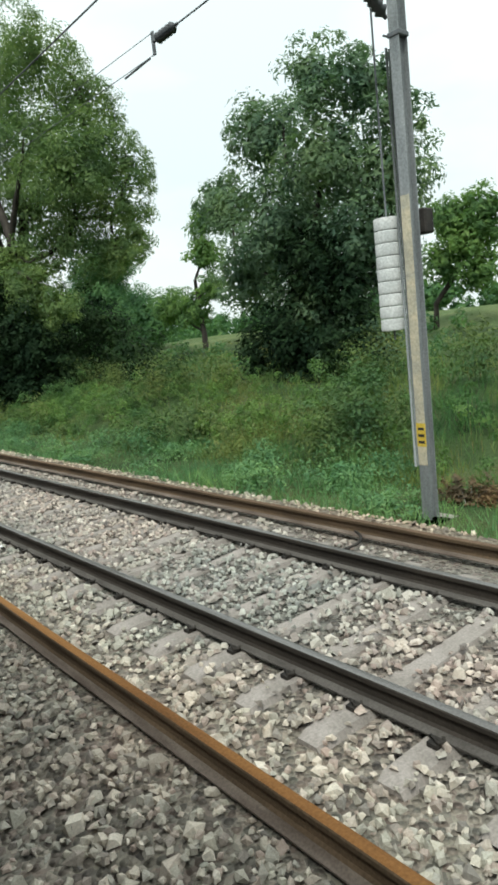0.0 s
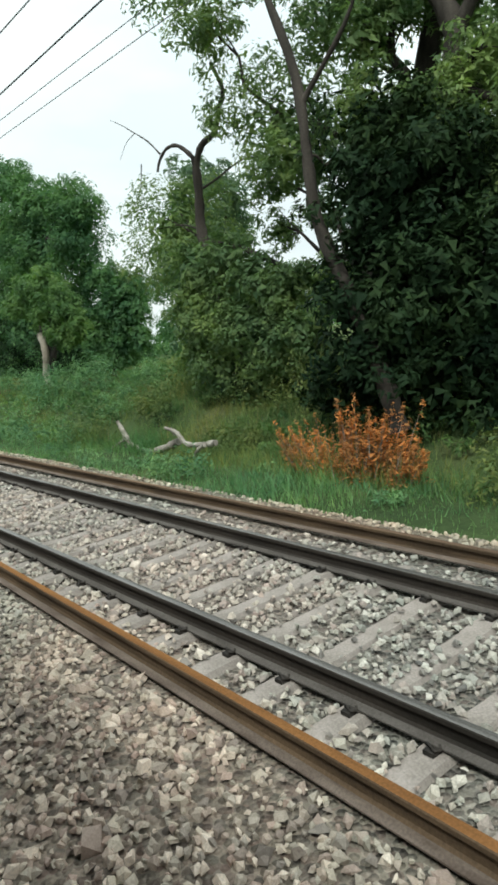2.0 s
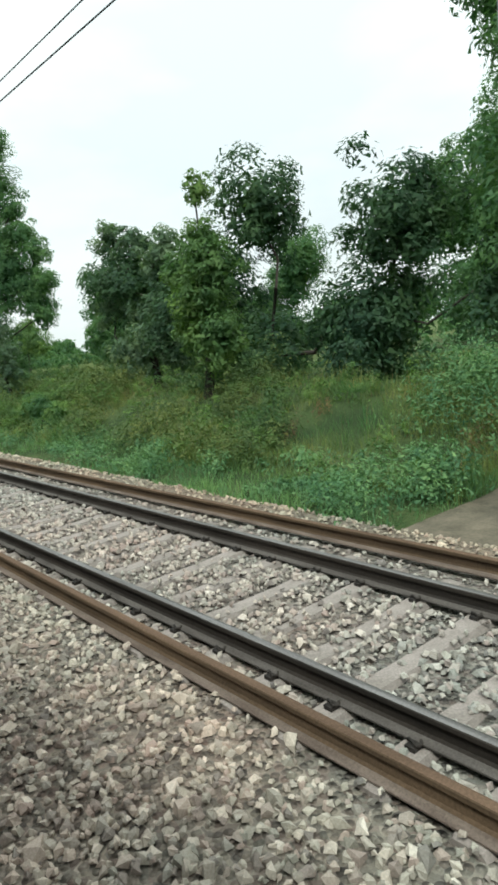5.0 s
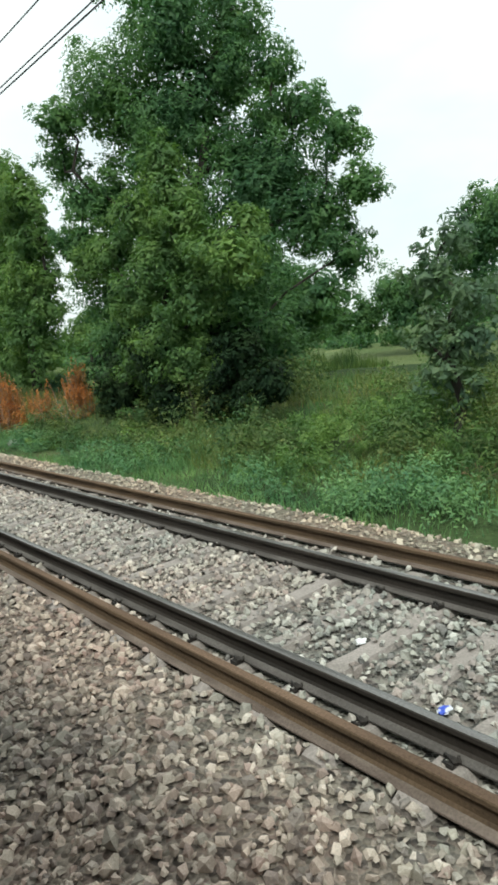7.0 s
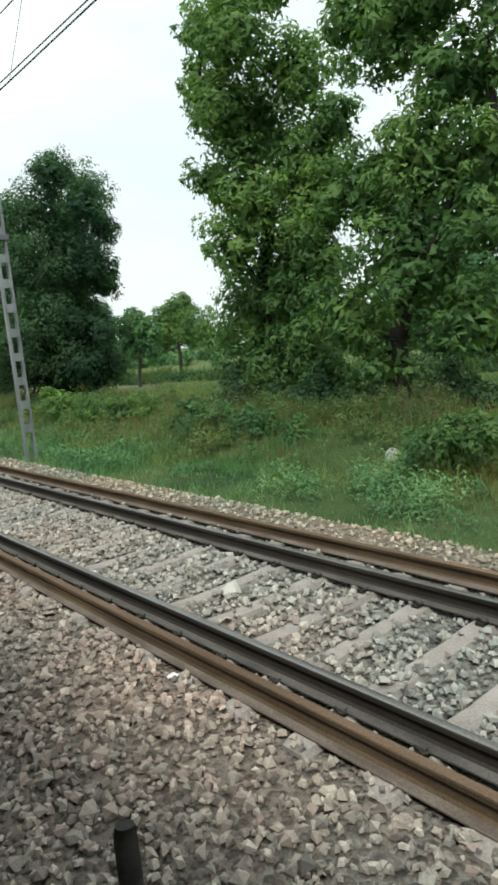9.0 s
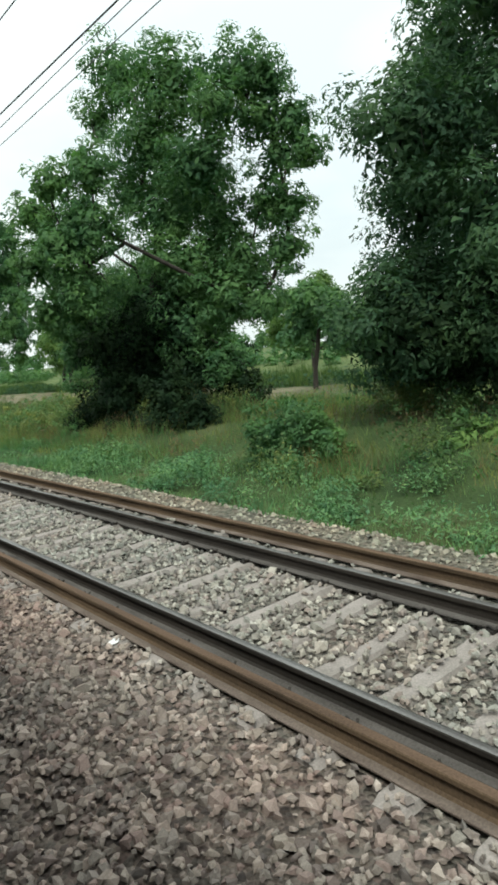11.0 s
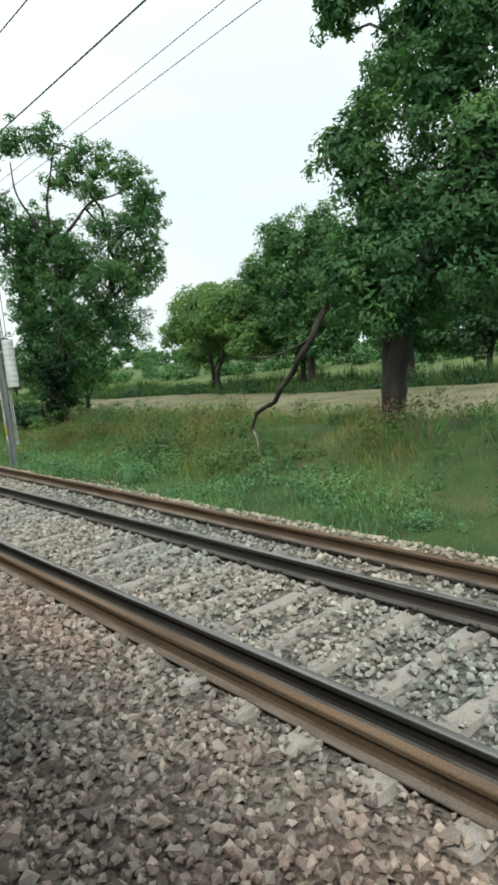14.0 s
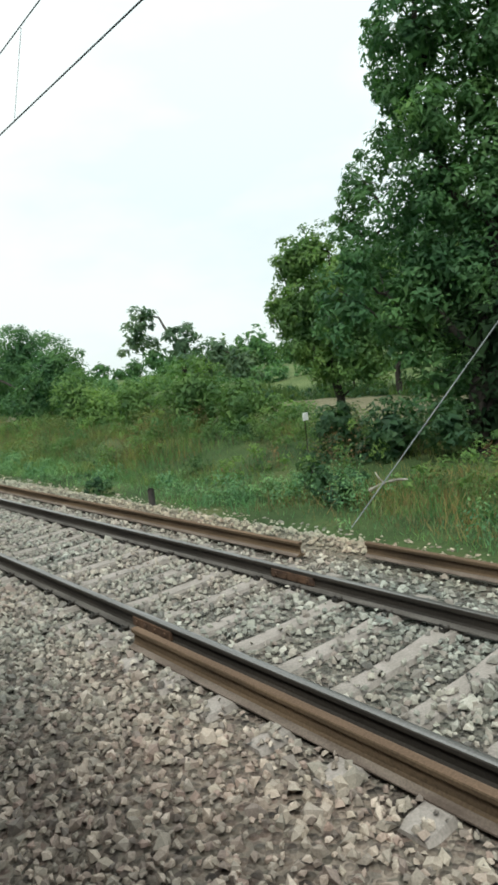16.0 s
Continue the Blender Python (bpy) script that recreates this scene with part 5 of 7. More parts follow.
tree("shade_tree", "big green tree over deep shade", "mid", (13.5, 143.2), [
    (13.5, 142.9, 12.1, 1.30), (13.5, 139.9, 11.0, 1.32), (13.5, 137.7, 9.5, 1.07), (15.0, 137.3, 9.3, 0.92), (15.5, 137.1, 8.1, 0.78), (13.5, 144.7, 11.3, 0.84),
    (13.5, 141.4, 9.5, 1.58), (13.5, 138.7, 8.0, 1.28), (15.5, 138.0, 6.8, 0.87), (13.5, 141.0, 7.0, 1.42), (14.5, 139.1, 6.3, 0.96), (13.5, 143.1, 8.2, 0.98),
    (8.9, 139.9, 7.4, 0.64), (8.9, 141.6, 6.9, 0.64), (8.9, 140.0, 5.6, 0.85), (8.9, 142.1, 5.4, 0.70), (9.6, 140.1, 4.4, 0.94), (8.9, 141.3, 3.9, 0.80),
    (15.0, 138.8, 5.1, 1.14), (15.5, 137.3, 5.3, 0.86), (13.5, 140.0, 5.2, 1.30), (10.0, 139.5, 7.7, 0.85), (10.0, 139.6, 6.1, 0.92), (15.0, 138.1, 3.8, 0.96),
    (14.0, 138.8, 4.0, 1.11), (15.5, 137.0, 6.6, 0.76), (15.5, 136.0, 8.0, 0.65), (15.5, 136.5, 9.0, 0.73), (14.5, 137.7, 10.6, 1.03), (15.0, 137.0, 10.3, 0.73),
    (13.5, 142.9, 4.1, 1.92), (13.5, 140.1, 3.1, 1.32), (13.5, 144.9, 2.0, 1.88), (13.5, 138.6, 1.8, 0.79), (10.5, 144.2, 7.3, 0.63), (10.8, 143.8, 6.4, 0.72),
    (10.5, 144.1, 5.5, 0.59), (11.0, 143.4, 5.1, 0.73), (10.3, 144.4, 6.3, 0.39), (11.0, 143.8, 4.2, 0.70), (11.2, 143.3, 7.1, 0.71), (11.2, 143.6, 3.3, 0.71),
    (10.8, 144.2, 3.4, 0.46), (11.0, 144.3, 2.5, 0.53), (16.5, 142.1, 4.8, 1.64), (16.5, 145.9, 3.3, 2.02), (16.5, 143.3, 8.6, 1.72), (12.0, 143.7, 9.3, 0.61),
    (12.0, 144.0, 7.8, 0.68), (12.0, 144.3, 6.2, 0.67), (12.0, 144.2, 4.8, 0.68)], ivy_shade=[(12.5, 143.8, 0.5, 1.21), (14.0, 137.9, 0.7, 0.78), (14.0, 138.9, 1.5, 0.97), (11.5, 142.8, 2.8, 1.04), (13.0, 141.2, 3.6, 1.36), (13.5, 140.4, 2.1, 1.35), (13.5, 140.2, 0.4, 1.35), (13.0, 142.4, -0.4, 1.27), (14.0, 139.3, 0.0, 1.00), (13.0, 142.5, 2.6, 1.61), (13.0, 144.4, 1.1, 1.73), (13.5, 141.8, 0.4, 1.61), (14.0, 142.7, 2.2, 1.67)])
tree("field_tree", "small tree at the field corner", "mid", (31.0, 151.6), [
    (31.0, 151.5, 4.8, 1.49), (31.0, 149.5, 3.6, 1.34), (31.0, 152.5, 2.9, 1.36), (31.0, 149.2, 2.3, 0.96)])
tree("leaning_tree", "large leaning tree with a low dead bough", "mid", (12.0, 162.2), [
    (12.0, 162.2, 10.7, 0.67), (12.3, 160.8, 10.5, 0.67), (12.0, 163.0, 9.5, 0.56), (12.3, 160.8, 9.3, 0.80), (13.6, 159.4, 10.0, 0.97), (14.2, 157.7, 9.6, 0.85),
    (14.2, 156.3, 8.9, 0.61), (13.6, 159.4, 8.7, 1.29), (14.2, 157.0, 7.9, 0.99), (14.2, 156.2, 6.2, 0.59), (12.2, 160.8, 7.1, 1.14), (13.8, 159.1, 6.8, 1.48),
    (14.2, 156.8, 6.0, 0.84), (12.0, 162.3, 5.7, 0.80), (12.7, 160.4, 4.8, 1.59), (14.2, 158.5, 4.6, 1.16), (14.2, 157.0, 4.6, 0.85), (14.2, 156.8, 3.6, 0.50),
    (14.2, 157.5, 3.0, 0.58), (10.9, 162.5, 3.7, 0.54), (11.5, 162.3, 4.4, 0.67), (10.4, 162.3, 3.3, 0.30), (12.2, 162.5, 3.4, 0.77), (12.5, 162.1, 4.7, 0.75),
    (12.7, 160.4, 8.4, 0.98), (14.2, 158.4, 7.4, 1.13), (13.0, 160.0, 6.0, 1.15), (14.2, 155.9, 7.2, 0.41), (12.0, 161.9, 3.4, 1.39), (13.2, 159.8, 3.3, 1.10),
    (12.0, 162.9, 6.5, 0.82), (12.0, 161.7, 3.3, 0.85), (12.4, 162.0, 10.7, 0.51), (12.4, 161.5, 9.8, 0.57), (12.4, 162.4, 9.6, 0.43), (12.4, 163.0, 9.2, 0.35),
    (12.4, 160.4, 9.6, 0.57), (12.4, 161.2, 8.6, 0.59), (12.4, 161.8, 8.0, 0.64), (12.4, 162.5, 7.2, 0.60), (12.4, 160.1, 7.4, 0.71)], stems=[
    ([(12.00, 162.16, -0.10), (12.00, 162.16, 0.81), (12.00, 161.85, 2.00), (12.10, 161.36, 3.33), (12.20, 160.54, 4.50), (12.20, 159.65, 5.50)], 0.31, 0.12)])
tree("hedge_tree", "dark tree in the row behind the field", "mid", (40.0, 184.0), [
    (40.0, 182.5, 10.2, 2.10), (40.0, 179.4, 10.6, 1.68), (40.0, 184.6, 6.5, 2.48), (40.0, 180.9, 5.1, 2.23), (40.0, 179.1, 7.8, 1.92), (40.0, 186.9, 7.8, 2.39),
    (40.0, 184.3, 3.4, 2.33), (40.0, 180.6, 2.6, 2.08)])
tree("hedge_tree", "dark rounded tree in the row behind the field", "dark", (41.0, 176.9), [
    (41.0, 176.2, 6.9, 1.87), (41.0, 174.5, 5.3, 1.65), (41.0, 176.6, 3.7, 1.99), (41.0, 178.5, 4.8, 1.74), (41.0, 177.7, 2.3, 1.83), (41.0, 174.8, 2.6, 1.39)])
tree("hedge_tree", "low tree in the row behind the field", "mid", (40.0, 193.8), [
    (40.0, 193.9, 5.3, 2.90), (40.0, 189.6, 7.7, 2.47), (40.0, 197.3, 4.5, 2.41), (40.0, 189.4, 3.8, 2.21), (40.0, 193.3, 3.3, 2.43), (40.0, 199.1, 6.4, 2.45)])
tree("hedge_tree", "light small tree in the row behind the field", "light", (37.0, 201.8), [
    (37.0, 198.9, 6.0, 2.50), (37.0, 202.7, 5.1, 2.36), (37.0, 197.2, 3.5, 2.05)])
tree("open_tree", "tall open-crowned tree with bare limbs", "mid", (11.9, 180.6), [
    (10.3, 180.5, 11.1, 0.80), (11.4, 179.7, 11.6, 0.72), (12.4, 179.0, 11.7, 0.72), (13.4, 178.5, 10.9, 0.73), (14.3, 177.9, 10.6, 0.74), (15.1, 177.4, 10.0, 0.83),
    (15.7, 177.1, 9.2, 0.67), (13.0, 179.0, 10.1, 0.82), (13.9, 178.4, 9.7, 0.75), (10.9, 180.7, 9.0, 0.75), (11.1, 180.9, 7.8, 0.85), (11.4, 181.0, 6.5, 0.87),
    (11.6, 181.1, 5.1, 0.88), (11.9, 180.1, 8.6, 0.75), (12.4, 179.9, 7.6, 1.02), (13.2, 179.3, 7.3, 1.11), (14.3, 178.3, 8.0, 0.93), (15.4, 177.5, 7.9, 0.85),
    (15.8, 177.3, 7.0, 0.60), (14.6, 178.3, 6.5, 1.12), (13.6, 179.2, 6.2, 1.21), (12.6, 180.1, 6.0, 1.22), (15.1, 178.0, 5.6, 0.78), (14.2, 179.0, 4.8, 1.06),
    (13.1, 179.9, 4.6, 1.24), (12.2, 181.0, 3.7, 1.08), (11.8, 181.5, 3.1, 0.91), (12.7, 180.7, 2.6, 1.09), (13.6, 179.8, 2.8, 0.91), (14.4, 178.9, 3.7, 0.80),
    (12.2, 181.5, 1.4, 0.93), (11.5, 181.9, 2.4, 0.74), (13.0, 180.7, 1.2, 0.74), (10.6, 182.4, 3.9, 0.51), (10.6, 182.7, 3.1, 0.70), (11.9, 181.2, 7.9, 0.76),
    (12.2, 180.5, 6.5, 0.80), (11.9, 181.7, 7.1, 0.56), (12.5, 180.2, 7.9, 0.79), (11.9, 180.9, 5.2, 0.77), (12.5, 182.6, 6.5, 0.64), (13.0, 184.0, 6.0, 0.61),
    (12.5, 182.5, 4.8, 0.92), (17.0, 179.7, 9.2, 1.08), (17.0, 180.2, 6.6, 1.17), (17.0, 182.6, 4.4, 1.23), (12.2, 181.1, 3.5, 0.91), (13.0, 183.3, 3.5, 0.86),
    (13.0, 184.6, 5.3, 0.50), (12.5, 182.8, 8.9, 0.44), (12.5, 182.6, 7.8, 0.51), (13.0, 184.0, 4.5, 0.68)], ivy_shade=[(11.9, 180.3, 0.7, 0.74), (11.9, 180.1, 2.2, 1.01)], stems=[
    ([(12.20, 181.02, -0.14), (12.40, 180.21, 2.90), (12.47, 179.65, 5.40), (12.40, 179.29, 7.44)], 0.22, 0.10),
    ([(12.40, 179.32, 7.29), (12.20, 179.12, 8.95), (12.40, 178.69, 10.36), (12.54, 178.42, 11.32)], 0.065, 0.02),
    ([(12.40, 179.29, 7.44), (13.07, 178.64, 8.24), (13.61, 178.13, 8.96), (14.41, 177.52, 9.18), (15.02, 177.04, 9.49)], 0.075, 0.02),
    ([(12.43, 179.33, 7.13), (11.60, 179.59, 8.72), (11.19, 179.64, 9.61), (11.06, 179.45, 10.71)], 0.065, 0.02),
    ([(13.47, 178.26, 8.75), (13.94, 178.02, 8.15), (14.55, 177.58, 8.08)], 0.05, 0.02)])
tree("hedge_tree", "rounded tree with a bent trunk behind the field", "light", (40.4, 207.1), [
    (40.4, 209.3, 7.2, 2.29), (40.4, 205.0, 7.6, 2.32), (40.4, 203.0, 5.4, 1.92), (40.4, 212.5, 5.3, 2.04), (40.4, 206.3, 4.7, 2.11), (40.4, 209.1, 3.3, 1.97),
    (40.4, 203.7, 3.2, 1.64)])
tree("hedge_tree", "broad tree with a dark trunk behind the field", "mid", (39.5, 192.2), [
    (39.5, 194.4, 11.4, 1.97), (39.5, 189.9, 11.2, 1.96), (39.5, 192.4, 8.9, 2.78), (39.5, 188.2, 8.5, 2.20), (39.5, 197.3, 8.9, 2.07), (39.5, 196.5, 4.7, 1.93),
    (39.5, 190.0, 5.6, 2.07), (39.5, 187.5, 4.9, 1.80), (39.5, 194.0, 5.3, 2.12), (39.5, 197.6, 6.6, 1.85), (39.5, 191.9, 3.3, 1.72), (39.5, 188.7, 2.8, 1.47)])
tree("hedge_tree", "tall tree at the end of the row", "mid", (38.0, 181.2), [
    (38.0, 180.8, 11.7, 1.43), (38.0, 182.8, 10.6, 1.49), (38.0, 179.8, 9.2, 1.51), (38.0, 181.8, 7.6, 1.93), (38.0, 180.1, 4.9, 1.89), (38.0, 183.6, 5.8, 1.46),
    (38.0, 181.4, 3.1, 1.77)])
tree("bent_tree", "drooping light-green tree at the meadow edge", "light", (18.0, 189.9), [
    (18.0, 191.6, 5.7, 0.95), (18.0, 190.4, 5.9, 0.81), (18.0, 190.9, 4.1, 1.15), (18.0, 189.2, 4.7, 1.18), (18.0, 189.2, 2.9, 1.09), (18.0, 192.5, 4.3, 0.65),
    (18.0, 191.3, 2.7, 0.95), (18.0, 190.1, 1.8, 0.92), (18.0, 188.5, 1.9, 0.97), (18.0, 188.1, 3.4, 0.95), (18.0, 191.9, 3.6, 0.78)])
tree("thicket", "rounded green thicket at the meadow edge", "mid", (16.0, 212.1), [
    (16.0, 214.0, 4.3, 1.84), (16.0, 209.2, 3.2, 1.52), (16.0, 212.2, 1.3, 1.98), (16.0, 221.5, 3.2, 2.93), (16.0, 207.0, 1.5, 1.30)])
tree("big_leaf_shrub", "open shrub with large grey leaves", "grey", (16.7, 198.2), [
    (16.7, 200.5, 4.9, 0.68), (16.7, 201.4, 3.9, 0.87), (16.7, 197.9, 3.4, 0.96), (16.7, 195.1, 2.9, 0.80), (16.7, 193.7, 2.2, 0.73), (16.7, 196.4, 2.3, 0.88)])
tree("thicket", "bright rounded shrubs in tall grass", "light", (13.5, 195.2), [
    (13.5, 196.6, 1.2, 1.03), (13.5, 193.4, 0.7, 1.17), (13.5, 190.3, 0.6, 0.90), (13.5, 199.1, 0.6, 1.30), (13.5, 188.0, 0.4, 0.80), (13.2, 192.0, 1.5, 1.10), (12.8, 189.2, 1.0, 0.85), (13.5, 201.5, 1.4, 1.30)])
# the next three are near-black to put deep shade into their leaves
tree("thicket", "brambles coloured near-black for shade under a big tree", "ivy_shade", (11.3, 140.2), [
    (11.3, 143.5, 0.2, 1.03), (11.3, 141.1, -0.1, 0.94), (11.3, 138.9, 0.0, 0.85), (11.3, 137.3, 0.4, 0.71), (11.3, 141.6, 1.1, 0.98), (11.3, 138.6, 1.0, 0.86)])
tree("thicket", "undergrowth coloured near-black for shade under a spreading tree", "ivy_shade", (10.9, 93.9), [
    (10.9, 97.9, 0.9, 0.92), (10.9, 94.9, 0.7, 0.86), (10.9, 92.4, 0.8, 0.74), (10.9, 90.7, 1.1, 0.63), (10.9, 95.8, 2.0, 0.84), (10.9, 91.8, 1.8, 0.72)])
tree("thicket", "undergrowth coloured near-black for shade below a round tree", "ivy_shade", (13.6, 12.7), [
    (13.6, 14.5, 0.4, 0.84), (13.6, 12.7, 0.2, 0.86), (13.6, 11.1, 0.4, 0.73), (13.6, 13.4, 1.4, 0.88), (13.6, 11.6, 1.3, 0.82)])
tree("thicket", "low dark brambles by the bank", "dark", (11.0, 182.5), [
    (11.0, 183.7, 0.6, 0.59), (11.0, 182.0, 0.5, 0.62), (11.0, 182.9, 0.0, 0.50), (11.0, 180.7, 0.6, 0.51)])


def dead_stem(name, label, at, stems, mat, cat="tree"):
    """Bare wood: tubes through given points, heights over the ground at its foot."""
    z = float(ground_z(*at))
    ob = empty(name, (*at, z))
    tagged(ob, label, cat)
    for i, (pts, r0, r1) in enumerate(stems):
        pts = curved(pts)
        part("stem" if i == 0 else "branch", add_tube(bmesh.new(), [(p[0] - at[0], p[1] - at[1], p[2] - z) for p in pts], knotty(len(pts), r0, r1), 8), mat, ob)
    return ob


dead_stem("dead_tree", "bare dead tree stem with broken crooked branches", (12.0, 38.2), [
    ([(12, 38.2, 0.2), (12, 37.8, 2.8)] + [(12.00, 38.38, 5.05), (12.00, 38.34, 6.15), (12.00, 38.34, 7.18)], 0.182, 0.119),
    ([(12.00, 38.33, 7.01), (12.00, 37.99, 7.40), (12.00, 37.39, 7.57), (12.00, 37.13, 8.05), (12.00, 36.89, 8.46), (12.00, 37.26, 9.23)], 0.105, 0.049), ([(12.00, 38.32, 7.06), (12.00, 38.69, 7.41), (12.00, 39.16, 7.70), (12.00, 39.68, 7.73), (12.00, 40.07, 7.49), (12.00, 40.23, 7.23)], 0.070, 0.035), ([(12.20, 40.29, 7.78), (12.20, 40.85, 8.28), (12.20, 41.62, 8.77), (12.20, 42.22, 9.14), (12.20, 42.87, 9.48)], 0.027, 0.007), ([(12.20, 41.52, 8.70), (12.20, 42.08, 8.56), (12.20, 42.56, 8.16)], 0.013, 0.005), ([(11.90, 40.90, 7.61), (11.90, 41.12, 6.90), (11.90, 41.72, 6.38), (11.90, 41.95, 6.19)], 0.018, 0.005), ([(12.10, 38.24, 6.34), (12.10, 37.55, 6.45), (12.10, 36.85, 6.61), (12.10, 36.33, 6.65), (12.10, 35.73, 6.55)], 0.036, 0.011), ([(12.00, 37.39, 7.52), (12.00, 37.16, 7.35)], 0.045, 0.018), ([(12.00, 38.39, 5.23), (12.00, 39.30, 5.53), (12.00, 40.48, 5.63)], 0.036, 0.011)], BARK)
dead_stem("fallen_branch", "pale fallen branch lying in the grass", (8.6, 37.2), [
    ([(8.60, 38.92, -0.56), (8.60, 37.96, -0.31), (8.60, 37.29, -0.46), (8.60, 36.37, -0.30), (8.60, 35.73, -0.10)], 0.05, 0.10),
    ([(8.60, 37.96, -0.34), (8.60, 38.21, -0.02), (8.60, 38.47, 0.28)], 0.09, 0.05), ([(8.50, 37.99, -0.14), (8.50, 38.34, -0.28), (8.50, 38.73, -0.41)], 0.05, 0.02),
    ([(8.40, 35.92, 0.25), (8.40, 35.48, 0.16), (8.40, 35.11, -0.08), (8.40, 34.48, -0.06), (8.40, 34.04, 0.01)], 0.035, 0.075), ([(8.30, 34.31, -0.03), (8.30, 34.57, -0.17), (8.30, 34.73, -0.32)], 0.06, 0.03), ([(8.50, 35.86, 0.22), (8.50, 35.69, 0.09), (8.50, 35.53, 0.16)], 0.04, 0.02)], WOOD_DEAD, "branch")
dead_stem("bare_trunk_tree", "pale bent tree trunk stripped of bark", (12.1, 49.85), [
    ([(12.1, 49.85, 0.2), (12.1, 50.1, 0.75), (12.1, 50.42, 1.25), (12.1, 50.3, 1.8), (12.1, 50.2, 2.3), (12.1, 50.45, 3.1)], 0.13, 0.15)], BARK_PALE, "trunk")
dead_stem("bare_trunk_tree", "ragged brown trunk beside a pale one", (12.4, 50.8), [
    ([(12.4, 50.8, 0.2), (12.4, 50.75, 1.2), (12.4, 50.7, 2.4), (12.4, 50.8, 3.6)], 0.24, 0.16)], BARK, "trunk")
dead_stem("hanging_bough", "broken bough hanging to the grass, bark peeling", (10.0, 163.0), [
    ([(10.70, 162.58, 3.30), (10.38, 162.50, 2.95), (10.20, 162.60, 2.62), (10.10, 162.72, 2.34), (10.02, 163.05, 1.96), (10.06, 163.30, 1.70), (9.98, 163.66, 1.36), (10.02, 163.93, 1.08), (10.00, 164.26, 0.96), (9.98, 164.60, 0.80)], 0.075, 0.050),
    ([(10.00, 164.57, 0.83), (10.00, 164.73, 0.58), (10.00, 164.81, 0.35)], 0.04, 0.02),
    ([(10.10, 162.70, 2.39), (10.00, 163.32, 2.18), (10.00, 164.05, 2.08), (10.00, 164.47, 2.12), (10.00, 164.76, 2.09)], 0.028, 0.012)], BARK, "branch")
dead_stem("stripped_twig", "pale barkless tip of a broken bough", (10.0, 165.5), [
    ([(10.00, 164.78, 0.43), (10.00, 164.66, 0.13), (10.00, 164.69, -0.10), (10.00, 164.89, -0.21), (10.00, 165.00, -0.37)], 0.026, 0.010), ([(10.00, 164.40, 0.88), (10.00, 164.38, 0.68)], 0.012, 0.006)], WOOD_DEAD, "twig")
dead_stem("bare_field_tree", "leafless forked tree on the pasture", (48.0, 41.6), [
    ([(48.00, 41.63, 1.06), (48.00, 41.54, 2.61), (48.00, 41.65, 4.17)], 0.24, 0.16), ([(48.00, 41.66, 3.95), (48.00, 42.69, 6.30), (48.00, 43.06, 8.56), (48.00, 43.27, 10.79)], 0.13, 0.04), ([(48.00, 41.56, 3.94), (48.00, 40.06, 5.91), (48.00, 39.35, 8.32), (48.00, 39.77, 10.89), (48.00, 39.97, 12.37)], 0.15, 0.05), ([(48.00, 39.47, 7.92), (48.00, 38.33, 10.16), (48.00, 37.76, 12.63)], 0.08, 0.02), ([(48.00, 42.93, 8.10), (48.00, 41.68, 10.03), (48.00, 41.01, 11.16)], 0.06, 0.02), ([(48.00, 39.63, 10.03), (48.00, 40.82, 11.95)], 0.05, 0.015), ([(48.00, 38.85, 9.05), (48.00, 36.99, 10.27)], 0.05, 0.015)], BARK, "tree")
dead_stem("broken_stake", "pale broken stake leaning in the weeds", (9.4, 99.0), [([(9.40, 99.18, -0.17), (9.40, 98.94, 0.17), (9.40, 98.72, 0.45)], 0.035, 0.025)], WOOD_DEAD, "stake")


def dead_bush(at, lobes, label, mat=LEAF["dead"]):
    """A dry bush of many upright plumes, each a thin stalk set with small withered leaves."""
    z = float(ground_z(*at))
    t = empty("dead_bush", (*at, z))
    tagged(t, label, "bush", "dry rust-coloured bushes")
    wood, C, O = bmesh.new(), [], []
    for x, y, h, r in lobes:
        for _ in range(int(34 * (0.4 + r))):
            tip = np.array([x - at[0], y - at[1], h - z]) + rng.normal(0, 0.42 * r, 3) + [0, 0, 0.35 * r + rng.exponential(0.10)]
            foot = np.array([tip[0] * 0.75 + rng.normal(0, 0.04), tip[1] * 0.75 + rng.normal(0, 0.04), max(-0.03, tip[2] - rng.uniform(0.7, 1.1))])
            add_tube(wood, [foot, (foot + tip) / 2 + rng.normal(0, 0.02, 3), tip], [0.009, 0.006, 0.003], 4)
            q = 70
            s = rng.uniform(-0.05, 1.06, q)[:, None]
            w = rng.normal(0, 1, (q, 3))
            C.append(foot + (tip - foot) * s + w * 0.060 * (1.25 - 0.95 * s))
            O.append(w * 0.45 + [0, 0, 1.0])
    part("stalks", wood, WOOD_DEAD, t, "thin dry stalks")
    C, O = np.concatenate(C), np.concatenate(O)
    v, f = leaves(C, rng.uniform(0.05, 0.12, len(C)), O, -0.4, 0.30)
    c = new("withered_leaves", mesh_np("withered_leaves", v, f, mat))
    c.parent = t
    return t


